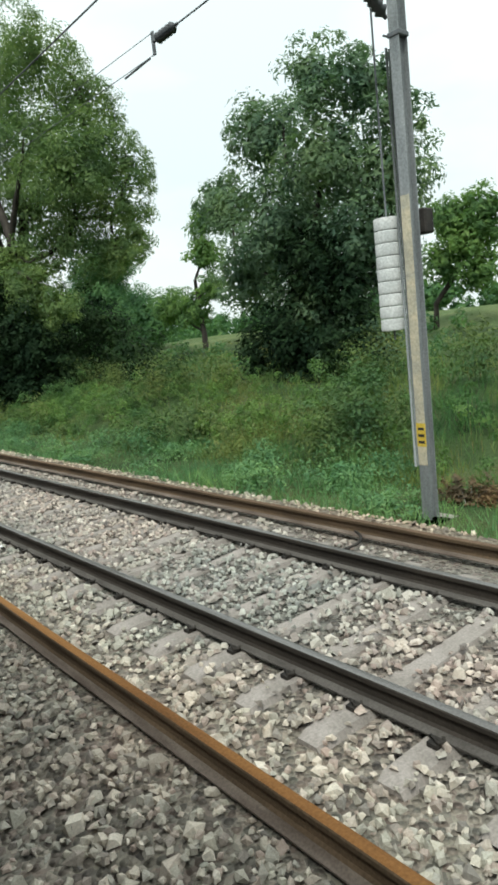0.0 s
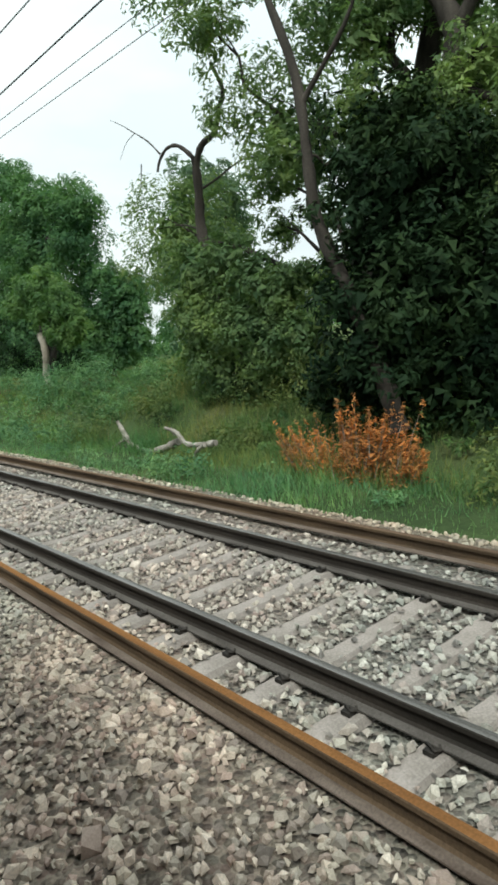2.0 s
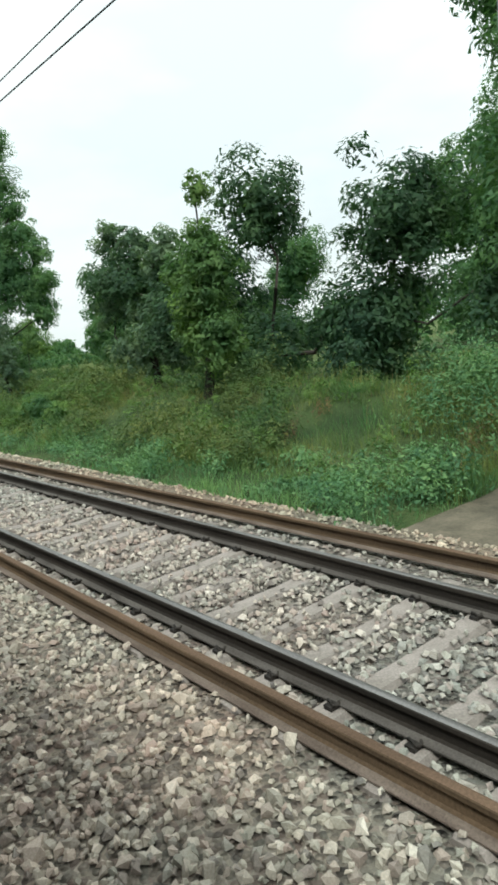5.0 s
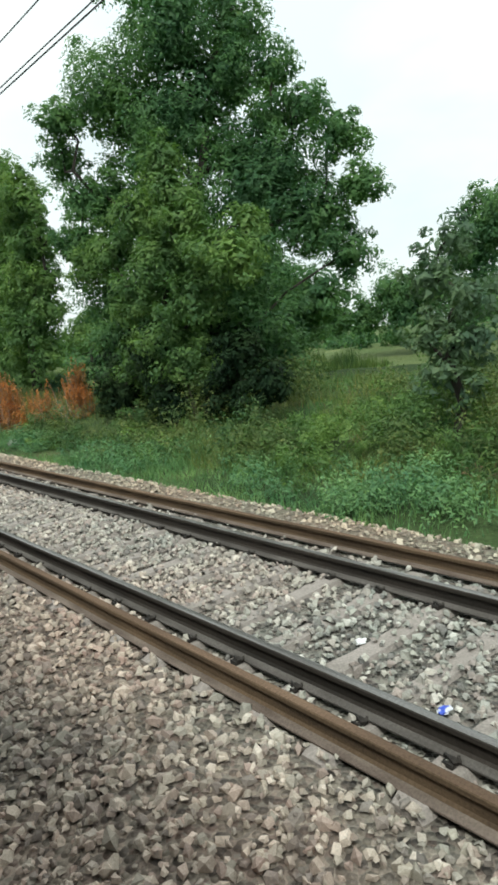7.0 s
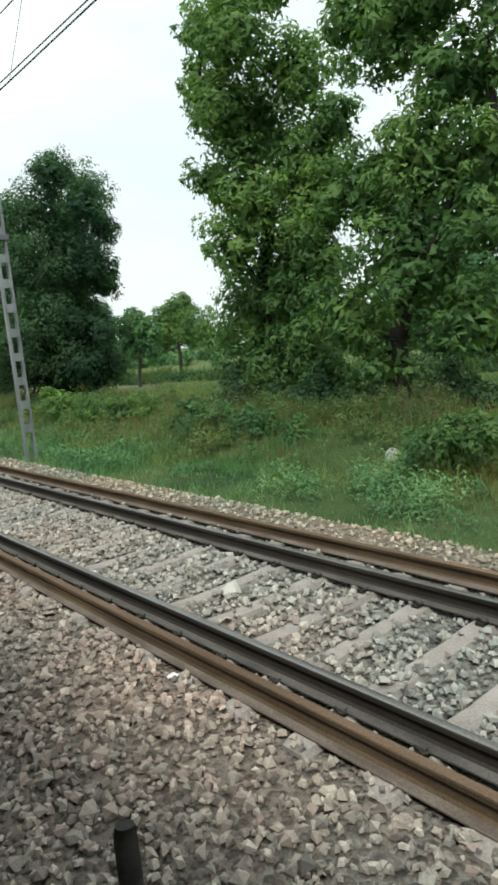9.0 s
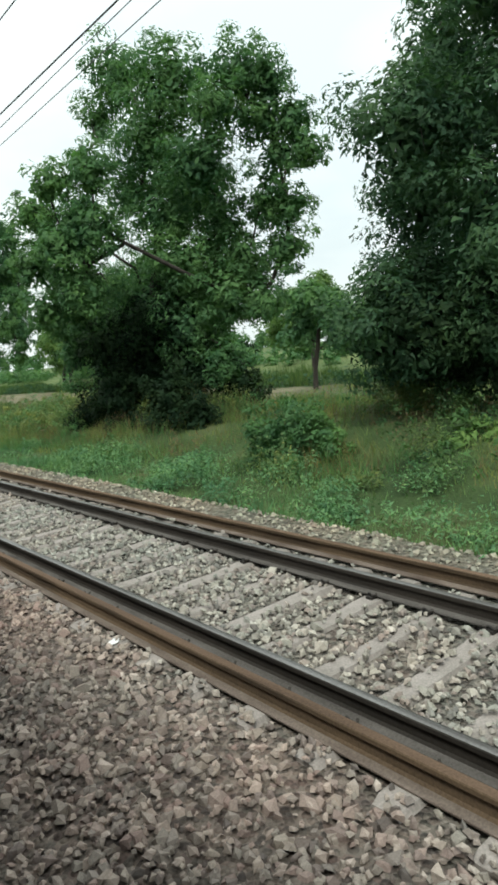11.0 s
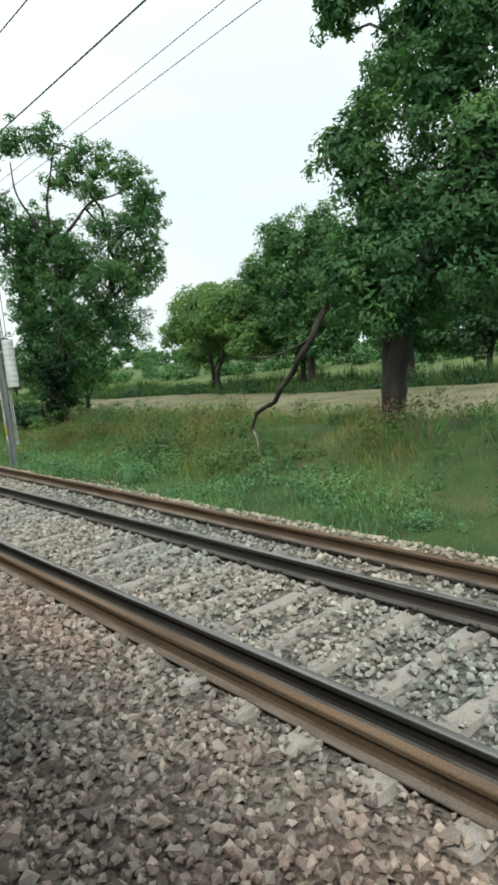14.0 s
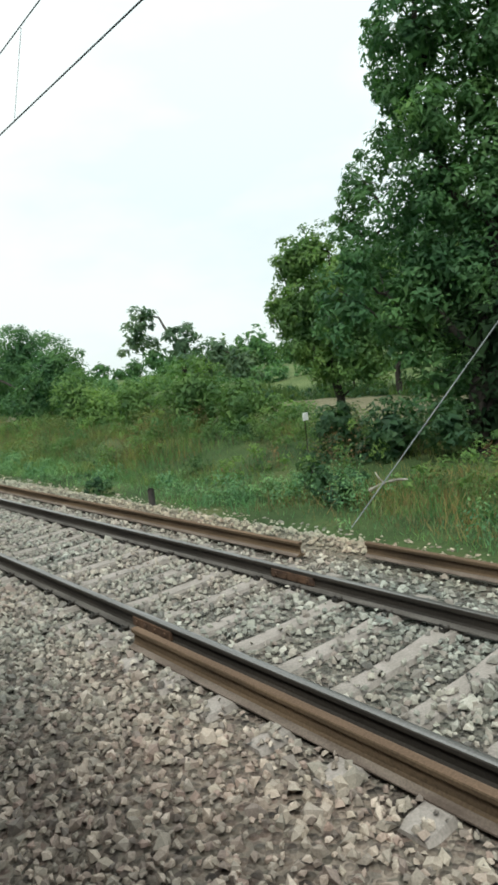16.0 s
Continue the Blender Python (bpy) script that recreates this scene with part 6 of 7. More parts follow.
dead_bush((8.6, 30.4), [(8.5, 30.2, 0.28, 0.42), (8.6, 29.5, 0.12, 0.48), (8.5, 29.9, 0.05, 0.5), (8.5, 31.3, -0.05, 0.42), (8.6, 30.6, -0.2, 0.45), (8.6, 32.0, -0.1, 0.35), (8.5, 29.0, -0.15, 0.36)], "dry rust-orange bush under the ivy-grown tree")
dead_bush((9.1, 103.3), [(9.1, 103.3, 0.30, 0.62), (9.1, 102.7, 0.75, 0.50), (9.1, 103.8, 0.70, 0.48), (9.1, 103.2, 1.20, 0.36), (9.1, 104.2, 0.25, 0.45), (9.1, 102.4, 0.25, 0.45), (9.1, 104.7, 0.0, 0.38), (9.1, 102.0, 0.0, 0.38)], "tall dry rust-orange bush by the bank")
dead_bush((10.8, 101.0), [(10.8, 101.5, 0.75, 0.46), (10.8, 101.0, 1.05, 0.46), (10.8, 100.5, 0.95, 0.46), (10.8, 100.7, 1.45, 0.34), (10.8, 100.1, 0.75, 0.46), (10.8, 100.9, 0.6, 0.50)], "tall dry rust-orange bush beside the spreading tree")
dead_bush((10.2, 102.3), [(10.2, 102.0, 0.40, 0.42), (10.2, 102.8, 0.35, 0.40), (10.2, 103.4, 0.3, 0.36)], "small dry rust-brown bush between two larger ones")


dead_bush((7.9, 4.9), [(7.9, 4.75, -0.40, 0.26), (7.8, 5.15, -0.42, 0.24), (8.1, 4.4, -0.38, 0.26)], "low dry brown weeds behind a mast", GRASS_SEED)
dead_stem("fallen_branch", "short pale fallen branch beside a guy wire", (8.7, 180.6), [
    ([(8.75, 180.95, -0.22), (8.90, 180.72, -0.10), (9.05, 180.55, -0.06), (9.20, 180.44, -0.08)], 0.030, 0.020),
    ([(8.90, 180.72, -0.10), (8.85, 180.80, 0.02), (8.88, 180.88, 0.10)], 0.018, 0.008)], WOOD_DEAD, "branch")


def bush(at, lobes, kind, label, ln=0.10, per=3200):
    z = float(ground_z(*at))
    t = empty("bush", (*at, z))
    tagged(t, label, "bush", "bushes on the bank")
    low = [(x - at[0], y - at[1], h - z, r) for x, y, h, r in lobes]
    part("twigs", limbs((0, 0, 0), low, 0.025, 0.03), BARK, t)
    v, f = foliage(low, per, ln, ragged=0.3, inner=0.15, tufts=12)
    c = new("crown", mesh_np("crown", v, f, LEAF[kind]))
    c.parent = t
    return t


bush((9.3, 106.2), [(9.3, 106.3, 0.30, 0.60), (9.3, 105.7, 0.45, 0.50), (9.4, 106.8, 0.15, 0.45)], "light", "bright green leafy bush on the bank")
bush((10.6, 112.5), [(10.6, 112.3, 0.1, 0.5), (10.8, 113.4, 0.15, 0.5), (10.6, 111.2, 0.0, 0.45), (11.0, 114.6, 0.2, 0.5)], "mid", "low green shrubs below the tall trees")
bush((11.0, 122.0), [(11.0, 121.5, 0.3, 0.7), (11.3, 123.0, 0.4, 0.7), (11.2, 124.8, 0.3, 0.7), (11.8, 119.5, 0.4, 0.6)], "light", "tall weeds and shrubs near a mast")
bush((9.8, 132.4), [(9.8, 132.3, 0.20, 0.75), (9.9, 131.5, 0.45, 0.75), (10.1, 133.0, 0.1, 0.55), (9.9, 131.0, 0.1, 0.65)], "mid", "rounded dark green bush at the verge")
bush((9.6, 79.5), [(9.6, 79.3, 0.2, 0.6), (9.8, 80.4, 0.4, 0.55), (9.7, 78.4, 0.2, 0.55), (10.4, 81.5, 0.4, 0.6)], "mid", "dense green bush in the weeds")
bush((8.4, 181.3), [(8.4, 181.2, -0.15, 0.35), (8.5, 181.9, -0.1, 0.35), (9.3, 182.8, 0.0, 0.4)], "dark", "low dark bush by the gravel verge")
bush((6.9, 187.5), [(6.9, 187.3, -0.25, 0.28), (7.0, 188.0, -0.25, 0.25)], "dark", "small weed tuft at the edge of the gravel")


# ---------------------------------------------------------------- grass and weeds
def plant_z(x, y):
    """Height of whatever plants root in: the ground, or the gravel shelf lying over it."""
    x = np.asarray(x, float)
    return np.where(x < 6.9, np.maximum(ground_z(x, y), bed_z(x)), ground_z(x, y))


def green_edge(y):
    """Where the gravel ends and the green begins."""
    return 6.30 + 0.75 * smoothstep(np.asarray(y, float), 164, 176) + 0.10 * np.sin(np.asarray(y, float) * 1.7) + 0.07 * np.sin(np.asarray(y, float) * 4.3)


def lush(x, y):
    """How rank the growth is, from 0 to 1, in mounds a few metres across."""
    x, y = np.asarray(x, float), np.asarray(y, float)
    v = np.sin(x * 1.1 + 1.3 * np.sin(y * 0.41)) + np.sin(y * 0.83 + 1.1 * np.sin(x * 0.9)) + 0.7 * np.sin(y * 2.1 - x * 1.7)
    return smoothstep(v, -1.7, 1.9)


def open_spot(x, y):
    """Spots that the rank growth leaves free: fallen wood, the dry bushes, the footpath."""
    x, y = np.asarray(x, float), np.asarray(y, float)
    free = (np.abs(x - 8.1) < 0.8) & (y > 33.6) & (y < 39.6)
    free |= (x < 9.6) & (y > 27.9) & (y < 32.9)
    free |= (x < 11.4) & (y > 99.4) & (y < 105.2)
    return free | ((x < 9.4) & (y > 54.6) & (y < 62.0))


def blades(name, label, n, xr, yr, high, width, mat, bias=1.0, clumpy=0.6, lean=0.35):
    """Grass: single tapering blades in drifts, thicker where the drift noise is high."""
    x = xr[0] + (xr[1] - xr[0]) * rng.random(n) ** bias
    y = rng.uniform(*yr, n)
    drift = np.sin(x * 1.3 + 1.7 * np.sin(y * 0.37)) * np.sin(y * 0.9 + 0.8 * np.sin(x * 0.7)) + 0.5 * np.sin(y * 0.23)
    keep = (rng.random(n) < np.clip(0.55 + clumpy * drift, 0.08, 1)) & (x > green_edge(y)) & ~((y > 54.9) & (y < 61.8) & (x < 9.3))
    x, y, drift = x[keep], y[keep], drift[keep]
    n = len(x)
    z = plant_z(x, y) - 0.04
    h = rng.uniform(*high, n) * (1 + 0.28 * drift) * (0.62 + 0.72 * lush(x, y))
    a = rng.uniform(0, 6.283, n)
    b = rng.uniform(0, 6.283, n)
    s = lean * h * rng.random(n)
    base = np.stack([x, y, z], -1)
    w = (width * rng.uniform(0.6, 1.4, n))[:, None]
    side = np.stack([np.cos(a), np.sin(a), np.zeros(n)], -1) * w * 0.5
    bend = np.stack([np.cos(b) * s, np.sin(b) * s, h], -1)
    v = np.stack([base - side, base + side, base + bend], 1).reshape(-1, 3)
    ob = new(name, mesh_np(name, v, np.arange(3 * n).reshape(-1, 3), mat))
    return tagged(ob, label, "grass", kind="stuff")


def weeds(name, label, n, xr, yr, kind_mat, size, ln, per, lift=0.1, least=30):
    """Leafy weeds as one drift of many small leafy lumps."""
    x, y = rng.uniform(*xr, n), rng.uniform(*yr, n)
    if xr[0] > 3:
        keep = (x > green_edge(y) + 0.12) & ~open_spot(x, y)
        x, y = x[keep], y[keep]
    z = plant_z(x, y)
    n = len(x)
    r = rng.uniform(*size, n)
    v, f = foliage([(x[i], y[i], z[i] + r[i] * lift + 0.04, r[i]) for i in range(n)], per, ln, ragged=0.4, inner=0.0, tufts=7, least=least)
    v[:, 2] = np.maximum(v[:, 2], plant_z(v[:, 0], v[:, 1]) - 0.02)
    ob = new(name, mesh_np(name, v, f, kind_mat))
    return tagged(ob, label, "weeds", kind="stuff")


def plumes(name, label, n, xr, yr, mat, high, ln, per, spread=0.09, company=7, rank=1.0):
    """Upright herbs in companies: each a leaning stalk set with small narrow leaves, taller and thicker where growth is rank."""
    c = max(1, n // company)
    cx, cy = rng.uniform(*xr, c * 2), rng.uniform(*yr, c * 2)
    keep = rng.random(c * 2) < 0.12 + 0.88 * lush(cx, cy) ** 1.3
    cx, cy = cx[keep][:c], cy[keep][:c]
    tall = (high[0] + (high[1] - high[0]) * np.clip(lush(cx, cy) * rank + rng.normal(0, 0.18, len(cx)), 0, 1.15))
    x = np.repeat(cx, company) + rng.normal(0, 0.22, len(cx) * company)
    y = np.repeat(cy, company) + rng.normal(0, 0.26, len(cx) * company)
    h = np.repeat(tall, company) * rng.uniform(0.65, 1.15, len(x))
    keep = (x > green_edge(y) + 0.08) & ~(open_spot(x, y) & ((h > 0.25) | ((y > 54.6) & (y < 62.0))))
    x, y, h = x[keep], y[keep], h[keep]
    k = len(x)
    foot = np.stack([x, y, plant_z(x, y)], -1)
    axis = np.stack([rng.normal(0, 0.16, k) * h, rng.normal(0, 0.16, k) * h, h], -1)
    s = rng.uniform(0.04, 1.0, (k, per, 1)) ** 0.8
    w = rng.normal(0, 1, (k, per, 3))
    w[..., 2] *= 0.5
    C = foot[:, None] + axis[:, None] * s + w * spread * (1.25 - 0.85 * s) * (0.5 + h[:, None, None])
    O = w * 0.6 + np.array([0, 0, 0.55])
    C, O = C.reshape(-1, 3), O.reshape(-1, 3)
    v, f = leaves(C, ln * rng.uniform(0.6, 1.4, len(C)), O, -0.7, 0.42)
    ob = new(name, mesh_np(name, v, f, mat))
    return tagged(ob, label, "weeds", kind="stuff")


blades("verge_grass", "short bright green grass along the gravel edge", 210000, (6.25, 9.6), (-2, 212), (0.06, 0.26), 0.018, GRASS_LOW, 1.0, 0.4, 0.9)
blades("tall_grass", "olive-green meadow grass on the bank", 280000, (8.0, 13.2), (-2, 225), (0.14, 0.55), 0.017, GRASS_TALL, 1.0, 0.7, 0.9)
blades("bank_top_grass", "olive-green grass along the top of the bank", 60000, (13.0, 18.0), (-2, 235), (0.2, 0.55), 0.03, GRASS_TALL, 1.0, 0.5, 0.9)
plumes("verge_herbs", "soft blue-green herbs at the foot of the bank", 5600, (6.4, 9.2), (-2, 206), HERB, (0.16, 0.55), 0.066, 32, 0.13, 14)
plumes("bank_herbs", "tall olive-green herbs crowding the bank", 2000, (8.0, 13.6), (-2, 41), HERB_TALL, (0.35, 1.35), 0.085, 44, 0.17, 16)
plumes("bank_herbs", "tall fresh green herbs crowding the bank", 1200, (8.0, 13.6), (41, 66), HERB, (0.35, 1.35), 0.085, 44, 0.17, 16)
plumes("bank_herbs", "tall olive-green herbs crowding the bank", 1500, (8.0, 13.6), (66, 98), HERB_TALL, (0.35, 1.35), 0.085, 44, 0.17, 16)
plumes("bank_herbs", "rank olive-brown herbs on the bank", 2800, (8.4, 13.8), (98, 216), HERB_TALL, (0.25, 0.85), 0.078, 36, 0.14, 14)
plumes("seeding_herbs", "brown seeding herbs standing above the bank grass", 1100, (9.0, 14.5), (104, 214), GRASS_SEED, (0.35, 0.95), 0.050, 26, 0.08, 12)
plumes("seeding_herbs", "brown seeding herbs among the green", 220, (9.0, 13.0), (26, 98), GRASS_SEED, (0.3, 0.8), 0.050, 26, 0.08, 12)
weeds("field_edge_weeds", "ragged weeds along the stubble edge", 240, (14.0, 20.0), (150, 215), GRASS_TALL, (0.25, 0.6), 0.10, 650, 0.5)
weeds("crop_row_weeds", "dark bushy weeds along the crop strip", 260, (34.8, 37.0), (118, 290), LEAF["dark"], (0.4, 0.9), 0.28, 130, 0.5)
weeds("bank_brambles", "olive-brown brambles and tall weeds on the bank", 130, (9.6, 14.5), (142.5, 152), GRASS_TALL, (0.25, 0.55), 0.09, 900, 0.7)
blades("dry_grass", "straw-coloured dry grass stalks among the green", 22000, (8.8, 16.0), (-2, 235), (0.25, 0.70), 0.010, GRASS_DRY, 1.0, 1.0, 0.6)
blades("dry_grass", "ochre dry grass at the foot of a guy wire", 7000, (7.3, 10.5), (174.0, 182.5), (0.15, 0.45), 0.014, GRASS_DRY, 1.0, 0.6, 0.9)
blades("seed_heads", "reddish-brown seeding grass in drifts on the bank", 40000, (8.8, 14.0), (105, 215), (0.25, 0.60), 0.012, GRASS_SEED, 1.0, 1.2, 0.7)
blades("meadow_grass", "coarse grass further out in the meadow", 50000, (18.0, 34.0), (0, 152), (0.15, 0.42), 0.06, GRASS_TALL, 1.0, 0.5, 0.9)
blades("crop_row", "dark strip of tall green crop before the tree row", 60000, (35.5, 44.0), (112, 290), (0.30, 1.2), 0.10, CROP, 1.0, 0.9)
weeds("bank_weeds", "waist-high leafy weeds on the bank", 120, (8.8, 13.5), (2, 34), LEAF["light"], (0.28, 0.58), 0.075, 1500, 0.5)
weeds("bank_weeds", "waist-high leafy weeds on the bank", 170, (7.4, 12.8), (40, 97), LEAF["light"], (0.26, 0.58), 0.075, 1500, 0.6)
weeds("bank_weeds", "leafy weeds and brambles on the bank", 140, (8.8, 14.5), (176, 215), LEAF["light"], (0.28, 0.62), 0.075, 1500, 0.6)
weeds("bank_shrubs", "dense waist-high shrubs with pale tips on the bank", 75, (9.2, 13.4), (77.0, 89.5), LEAF["light"], (0.35, 0.75), 0.075, 1300, 0.6)
weeds("bank_shrubs", "rounded leafy shrubs along the bank", 60, (9.2, 13.0), (9.0, 27.0), LEAF["light"], (0.30, 0.65), 0.070, 1400, 0.6)
weeds("bank_shrubs", "rounded leafy shrubs along the bank", 50, (10.2, 14.0), (40.0, 54.0), LEAF["mid"], (0.30, 0.60), 0.070, 1300, 0.6)
weeds("bank_top_shrubs", "dark low shrubs beyond the bank", 80, (15.5, 23.0), (14.0, 62.0), LEAF["mid"], (0.35, 0.85), 0.12, 420, 0.5)
weeds("bank_weeds", "scattered leafy weeds on the bank", 110, (8.8, 13.5), (98, 176), LEAF["mid"], (0.18, 0.42), 0.09, 800, 0.4)
weeds("track_weeds", "tall green weeds added in the ballast", 9, (0.88, 1.22), (73.8, 75.3), GRASS_LOW, (0.10, 0.20), 0.05, 3500, 0.9)
plumes("bank_herbs", "rank olive herbs crowding the foot of dry bushes", 420, (8.0, 9.3), (92.5, 103.2), HERB_TALL, (0.55, 1.05), 0.080, 44, 0.17, 12, 1.7)
plumes("verge_herbs", "thick blue-green herbs below dry bushes", 420, (7.2, 8.3), (92.0, 106.0), HERB, (0.22, 0.50), 0.066, 34, 0.14, 12, 1.6)
weeds("bank_shrubs", "low mounded shrubs on the bank under tall trees", 46, (9.4, 12.6), (108.0, 124.0), LEAF["olive"], (0.30, 0.60), 0.070, 1300, 0.6)
# the first two are added for a view corner that vignetting turns dark green
for wy, wx in ((36.9, 0.62), (38.3, 0.66), (126.6, 0.60)):
    weeds("track_weeds", "green weeds added in the ballast", 5, (wx - 0.15, wx + 0.12), (wy - 0.3, wy + 0.3), GRASS_LOW, (0.10, 0.20), 0.06, 2500, 0.9)

# scrub over the nearer part of the pasture
scrub = [(rng.uniform(30, 46), rng.uniform(-5, 112), 0.0, rng.uniform(0.5, 1.25)) for _ in range(85)]
scrub = [(x, y, float(ground_z(x, y)) + r * 0.3, r) for x, y, _, r in scrub if math.sin(x * 0.9 + y * 0.31) > -0.35]
v, f = foliage(scrub, 170, 0.36, inner=0.15, ragged=0.35)
tagged(new("field_scrub", mesh_np("field_scrub", v, f, LEAF["mid"])), "low scrub scattered over the pasture", "scrub", kind="stuff")
# an overgrown hedge along the pasture, and woods on the horizon
hedge = [(rng.uniform(57, 66), hy, 0.0, rng.uniform(0.9, 1.9)) for hy in np.arange(62, 335, 1.5)]
hedge = [(x, y, float(ground_z(x, y)) + r * rng.uniform(0.2, 0.9), r) for x, y, _, r in hedge]
v, f = foliage(hedge, 60, 0.7, inner=0.2)
tagged(new("field_hedge", mesh_np("field_hedge", v, f, LEAF["mid"])), "overgrown green hedge along the far pasture", "hedge", kind="stuff")
woods = []
for i in range(150):
    wx, wy = rng.uniform(95, 190), rng.uniform(-40, 470)
    if abs(math.sin(wy * 0.043 + 1.0)) < 0.28:
        continue
    wr = rng.uniform(2.2, 4.6)
    woods.append((wx, wy, float(ground_z(wx, wy)) + wr * rng.uniform(0.6, 1.5), wr))
v, f = foliage(woods, 26, 1.5, inner=0.3)
tagged(new("far_woods", mesh_np("far_woods", v, f, LEAF["mid"])), "distant belt of trees along the horizon", "woods", kind="stuff")
# the line ahead is closed by trees beside it
ahead = []
for i in range(60):
    wy = rng.uniform(225, 420)
    wx = rng.uniform(10, 34)
    wr = rng.uniform(1.6, 3.2)
    ahead.append((wx, wy, float(ground_z(wx, wy)) + wr * rng.uniform(0.5, 1.6), wr))
v, f = foliage(ahead, 75, 0.75, inner=0.3)
tagged(new("trackside_woods", mesh_np("trackside_woods", v, f, LEAF["mid"])), "belt of trees beside the line further on", "woods", kind="stuff")


# ---------------------------------------------------------------- small things by the track
def crumpled(name, at, size, mat, label, flat=0.35):
    bm = bmesh.new()
    bmesh.ops.create_icosphere(bm, subdivisions=2, radius=1)
    rr = random.Random(hash((round(at[0] * 100), round(at[1] * 100))) % 9999)
    for v in bm.verts:
        v.co *= rr.uniform(0.65, 1.15)
        v.co.x *= size[0] / 2
        v.co.y *= size[1] / 2
        v.co.z = v.co.z * flat * min(size) / 2
    ob = part(name, bm, mat)
    ob.location = (at[0], at[1], at[2])
    return tagged(ob, label, "litter", "litter between the rails")


crumpled("plastic_bag", (2.89 - 0.25, 8.6, -0.17), (0.30, 0.14), PAPER, "crumpled white plastic bag on the ballast")
crumpled("card_scrap", (2.62, 19.7, -0.165), (0.12, 0.10), CREAM_CARD, "yellowish card scrap on a sleeper end")
crumpled("paper_scrap", (2.58, 19.05, -0.165), (0.13, 0.11), PAPER, "white paper scrap on the ballast")
crumpled("plastic_wrapper", (2.66, 41.5, -0.16), (0.14, 0.16), ORANGE, "bright orange plastic wrapper on the ballast")
crumpled("plastic_bag", (4.42, 76.4, -0.13), (0.16, 0.15), PAPER, "white plastic bag against the rail", 0.9)
crumpled("paper_scrap", (3.64, 81.9, -0.18), (0.14, 0.09), PAPER, "flat white paper scrap between the rails")
crumpled("plastic_wrapper", (3.24, 80.9, -0.175), (0.13, 0.08), BLUE, "blue and white plastic wrapper between the rails")
crumpled("paper_scrap", (2.40, 104.2, -0.18), (0.10, 0.08), PAPER, "small white paper scrap beside the spare rail")
crumpled("paper_scrap", (2.45, 126.4, -0.18), (0.12, 0.10), PAPER, "white paper scrap beside the spare rail")
crumpled("plastic_wrapper", (2.40, 137.8, -0.175), (0.16, 0.10), BLUE, "blue and white plastic wrapper by the spare rail")
crumpled("plastic_bag", (2.40, 139.1, -0.17), (0.13, 0.11), PAPER, "crumpled white plastic beside the spare rail", 0.7)
crumpled("paper_scrap", (2.76, 168.3, -0.15), (0.10, 0.06), PAPER, "white scrap caught between two rails")
# a small yellow flower, built as a crumpled scrap
crumpled("yellow_flower", (1.20, 130.16, -0.20), (0.075, 0.065), YELLOW, "small bright yellow flower on the ballast")
crumpled("paper_scrap", (1.02, 37.7, -0.20), (0.10, 0.09), PAPER, "white scrap lying on loose ballast")


bond = part("bond_cable", add_tube(bmesh.new(), curved([(5.56, 5.30, -0.19), (5.50, 5.03, -0.165), (5.39, 4.82, -0.16), (5.20, 4.68, -0.165), (4.98, 4.69, -0.17), (4.70, 4.74, -0.165)], 5), 0.016, 7), DARK_IRON)
tagged(bond, "thick black cable looped on the ballast between two rails", "cable")


def short_post(at, size, top, label):
    bm = bmesh.new()
    z0 = -0.45
    add_tube(bm, [(0, 0, z0), (0.005, 0, top - 0.05), (0.01, 0.005, top)], [size, size * 0.95, size * 0.8], 9)
    ob = part("short_post", bm, DARK_IRON)
    ob.location = (at[0], at[1], 0)
    return tagged(ob, label, "post", "short posts by the track")


short_post((1.0, 102.35), 0.050, 0.42, "short dark rusty post standing in the ballast")
short_post((6.75, 184.9), 0.07, -0.05, "short dark stump post at the edge of the gravel")
bm = bmesh.new()
add_box(bm, -0.07, 0.07, -0.02, 0.02, 1.12, 1.28, 0.004)
board = empty("small_sign", (10.0, 183.6, float(ground_z(10.0, 183.6))))
tagged(board, "small white marker board on a thin post", "sign")
part("board", bm, WHITE, board)
part("post", tube_bm((0, 0.03, -0.1), (0, 0.03, 1.2), 0.010), DARK_IRON, board)
bm = bmesh.new()
bmesh.ops.create_icosphere(bm, subdivisions=3, radius=0.17)
for v in bm.verts:
    v.co *= 1 + 0.12 * math.sin(v.co.x * 11) * math.sin(v.co.y * 9 + 1) * math.sin(v.co.z * 10)
    v.co.x *= 0.6
stone = part("boundary_stone", bm, STONE_WHITE, None, "", True)
stone.location = (9.9, 107.9, -0.18)
tagged(stone, "whitewashed round stone at the foot of the bank", "stone")

bm = bmesh.new()
bmesh.ops.create_icosphere(bm, subdivisions=3, radius=0.24)
for v in bm.verts:
    v.co *= 1 + 0.16 * math.sin(v.co.x * 13 + 2) * math.sin(v.co.y * 11) + 0.05 * math.sin(v.co.z * 21)
    v.co.z *= 0.62
boulder = part("boulder", bm, STONE_WHITE, None, "", True)
boulder.location = (7.65, 99.1, -0.36)
tagged(boulder, "pale rough boulder lying among verge weeds", "stone")

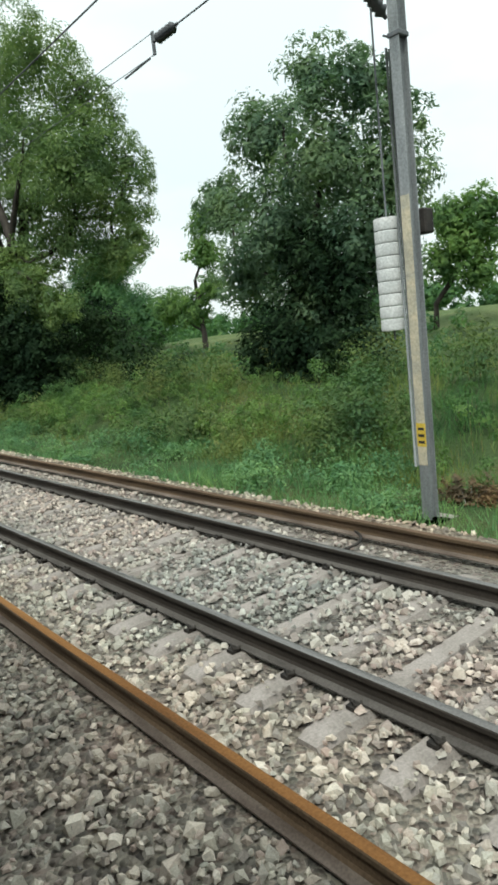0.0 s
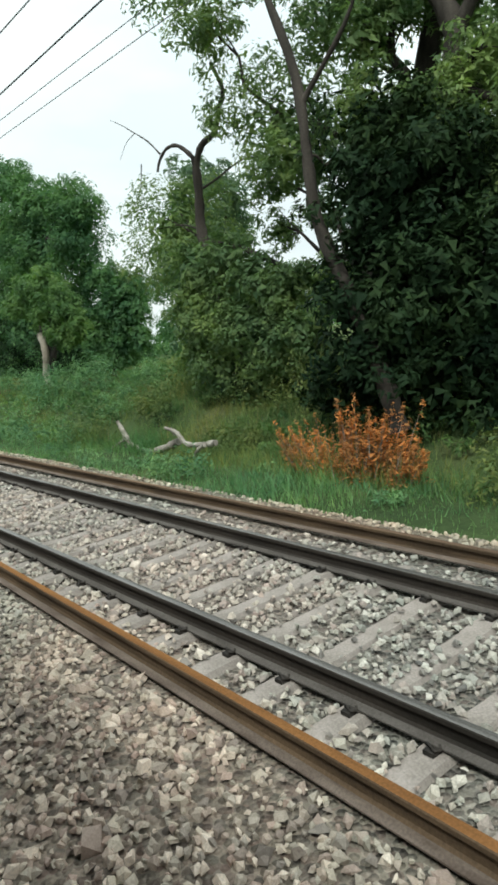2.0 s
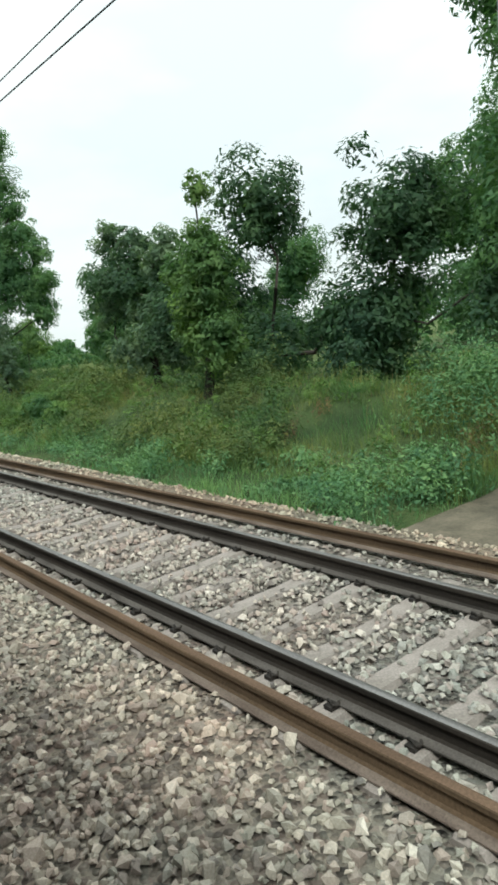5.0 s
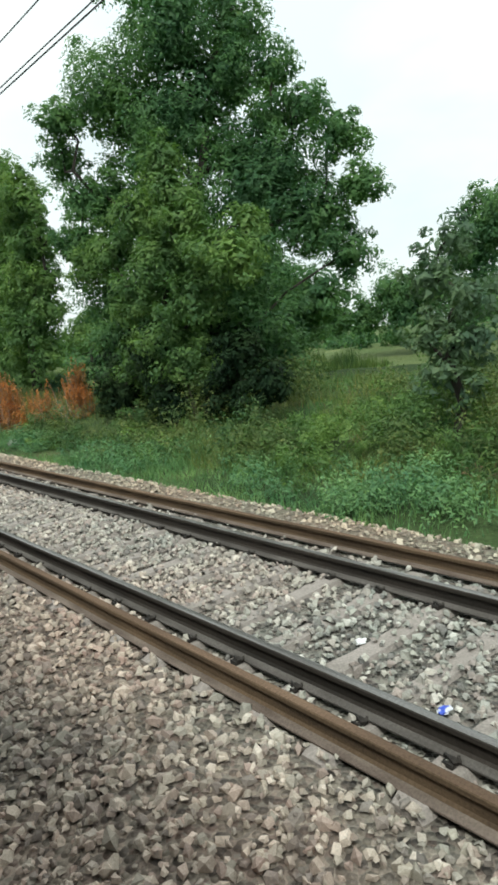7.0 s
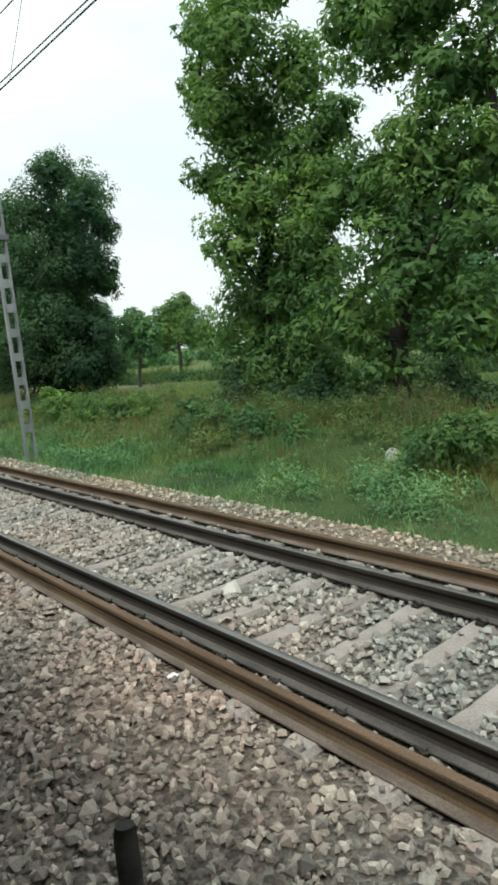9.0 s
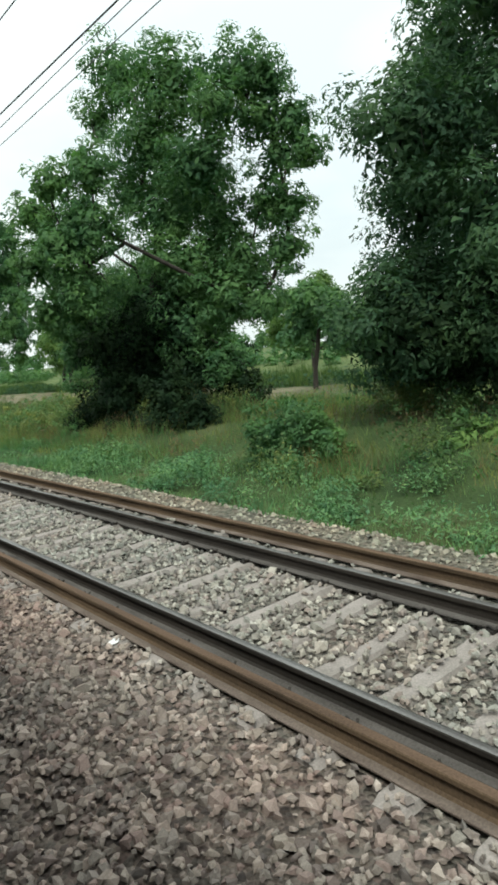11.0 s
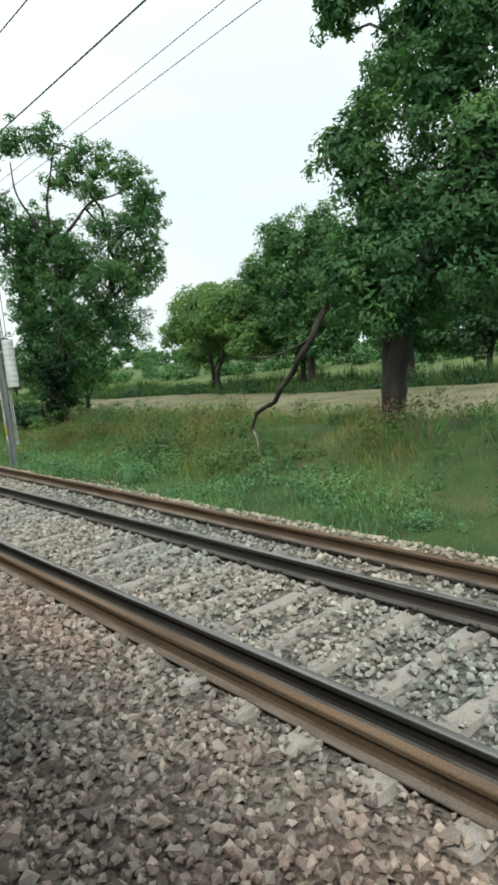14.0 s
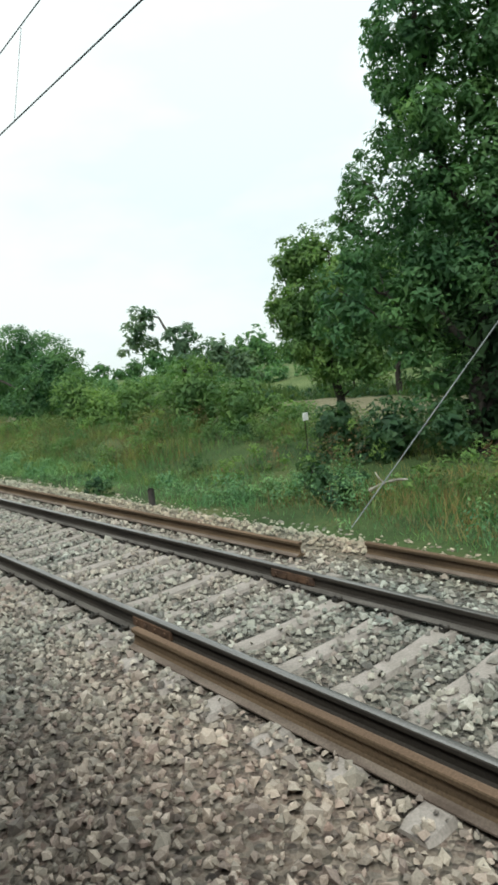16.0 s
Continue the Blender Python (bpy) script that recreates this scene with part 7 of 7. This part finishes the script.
# worn earth at a footpath, edged with white strips
earth = grid_mesh("bare_ground", np.linspace(6.4, 9.4, 12), np.linspace(54.9, 61.8, 20), lambda x, y: ground_z(x, y) + 0.012, EARTH)
tagged(earth, "worn bare earth of a footpath beside the track", "ground", kind="structure")
for a, b in (((6.38, 55.85), (8.93, 55.79)), ((8.93, 55.79), (8.87, 56.85))):
    bm = bmesh.new()
    d = Vector((b[0] - a[0], b[1] - a[1], 0))
    add_box(bm, 0, d.length, -0.05, 0.05, -0.08, 0.05, 0.008)
    k = part("path_edging", bm, WHITE)
    k.location, k.rotation_euler = (a[0], a[1], float(ground_z(*a)) + 0.03), (0, 0, math.atan2(d.y, d.x))
    tagged(k, "white painted edging strip of a footpath", "edging", "path edging")


# ---------------------------------------------------------------- the near track, and an unseen train added to shade the ballast
NEAR_X = -1.67
near_track = empty("near_railway_track", (NEAR_X, 0, 0))
tagged(near_track, "second railway track, under the standing train", "railway track")
for s in (-1, 1):
    part("rail", rail_bm([s * 0.8715] * 3, [-60, 100, 420]), [WORN, IRON, DUSTY, IRON], near_track)
near_v = [sv + (0, 0.6 * k, 0) for k in range(-60, 380)]
near_f = [[i + n * len(sv) for i in p] for n in range(len(near_v)) for p in sf]
rest = new("sleeper_row", mesh_np("sleeper_row", np.concatenate(near_v), np.array(near_f), CONCRETE))
rest.parent = near_track
tagged(rest, "row of concrete sleepers", kind="stuff")


def coach_body():
    """Straight sides and a cambered roof, swept along the coach."""
    prof = [(-1.60, 1.05), (-1.62, 1.30), (-1.62, 3.20), (-1.50, 3.60), (-1.10, 3.86), (-0.50, 3.98), (0.50, 3.98), (1.10, 3.86), (1.50, 3.60), (1.62, 3.20), (1.62, 1.30), (1.60, 1.05)]
    bm = bmesh.new()
    a = [bm.verts.new((x, 0.25, z)) for x, z in prof]
    b = [bm.verts.new((x, 23.2, z)) for x, z in prof]
    for k in range(len(prof)):
        bm.faces.new((a[k], b[k], b[(k + 1) % len(prof)], a[(k + 1) % len(prof)]))
    bm.faces.new(a[::-1])
    bm.faces.new(b)
    bmesh.ops.recalc_face_normals(bm, faces=bm.faces)
    return bm


# never in view; stands in for the camera's own train and its shade
def coach(y):
    c = empty("railway_coach", (NEAR_X, y, 0))
    tagged(c, "dark blue passenger coach, unseen, added to shade the ballast", "train coach", "coaches of the train")
    body = part("body", coach_body(), COACH_BLUE, c)
    for s in (-1, 1):
        for k in range(9):
            bm = bmesh.new()
            add_box(bm, s * 1.622 - 0.012, s * 1.622 + 0.012, 3.0 + 2.0 * k, 4.1 + 2.0 * k, 1.95, 2.75, 0.01)
            part("window", bm, INSULATOR, body, "dark window")
        for yy in (0.9, 21.6):
            bm = bmesh.new()
            add_box(bm, s * 1.622 - 0.010, s * 1.622 + 0.010, yy, yy + 0.8, 1.15, 3.05, 0.01)
            part("door", bm, GALV_DARK, body)
    part("underframe", add_box(bmesh.new(), -1.35, 1.35, 0.4, 23.0, 0.86, 1.06, 0.02), DARK_IRON, c)
    # boxes added to stop light passing beneath the coach
    for y0, y1 in ((6.4, 9.6), (10.2, 13.4), (13.9, 16.9)):
        part("shade_box", add_box(bmesh.new(), -1.30, 1.30, y0, y1, 0.38, 0.87, 0.05), DARK_IRON, c)
    for yy in (4.0, 19.4):
        bogie = part("bogie", add_box(bmesh.new(), -1.05, 1.05, yy - 1.6, yy + 1.6, 0.42, 0.72, 0.04), DARK_IRON, c)
        for w in (-1.3, 1.3):
            for s in (-1, 1):
                part("wheel", add_tube(bmesh.new(), [(s * 0.80, yy + w, 0.457), (s * 0.93, yy + w, 0.457)], 0.455, 20), IRON, bogie)
    return c


first = coach(-34.0)
for k in range(1, 11):
    copy_thing(first, pose(NEAR_X, -34.0 + 23.6 * k, 0))
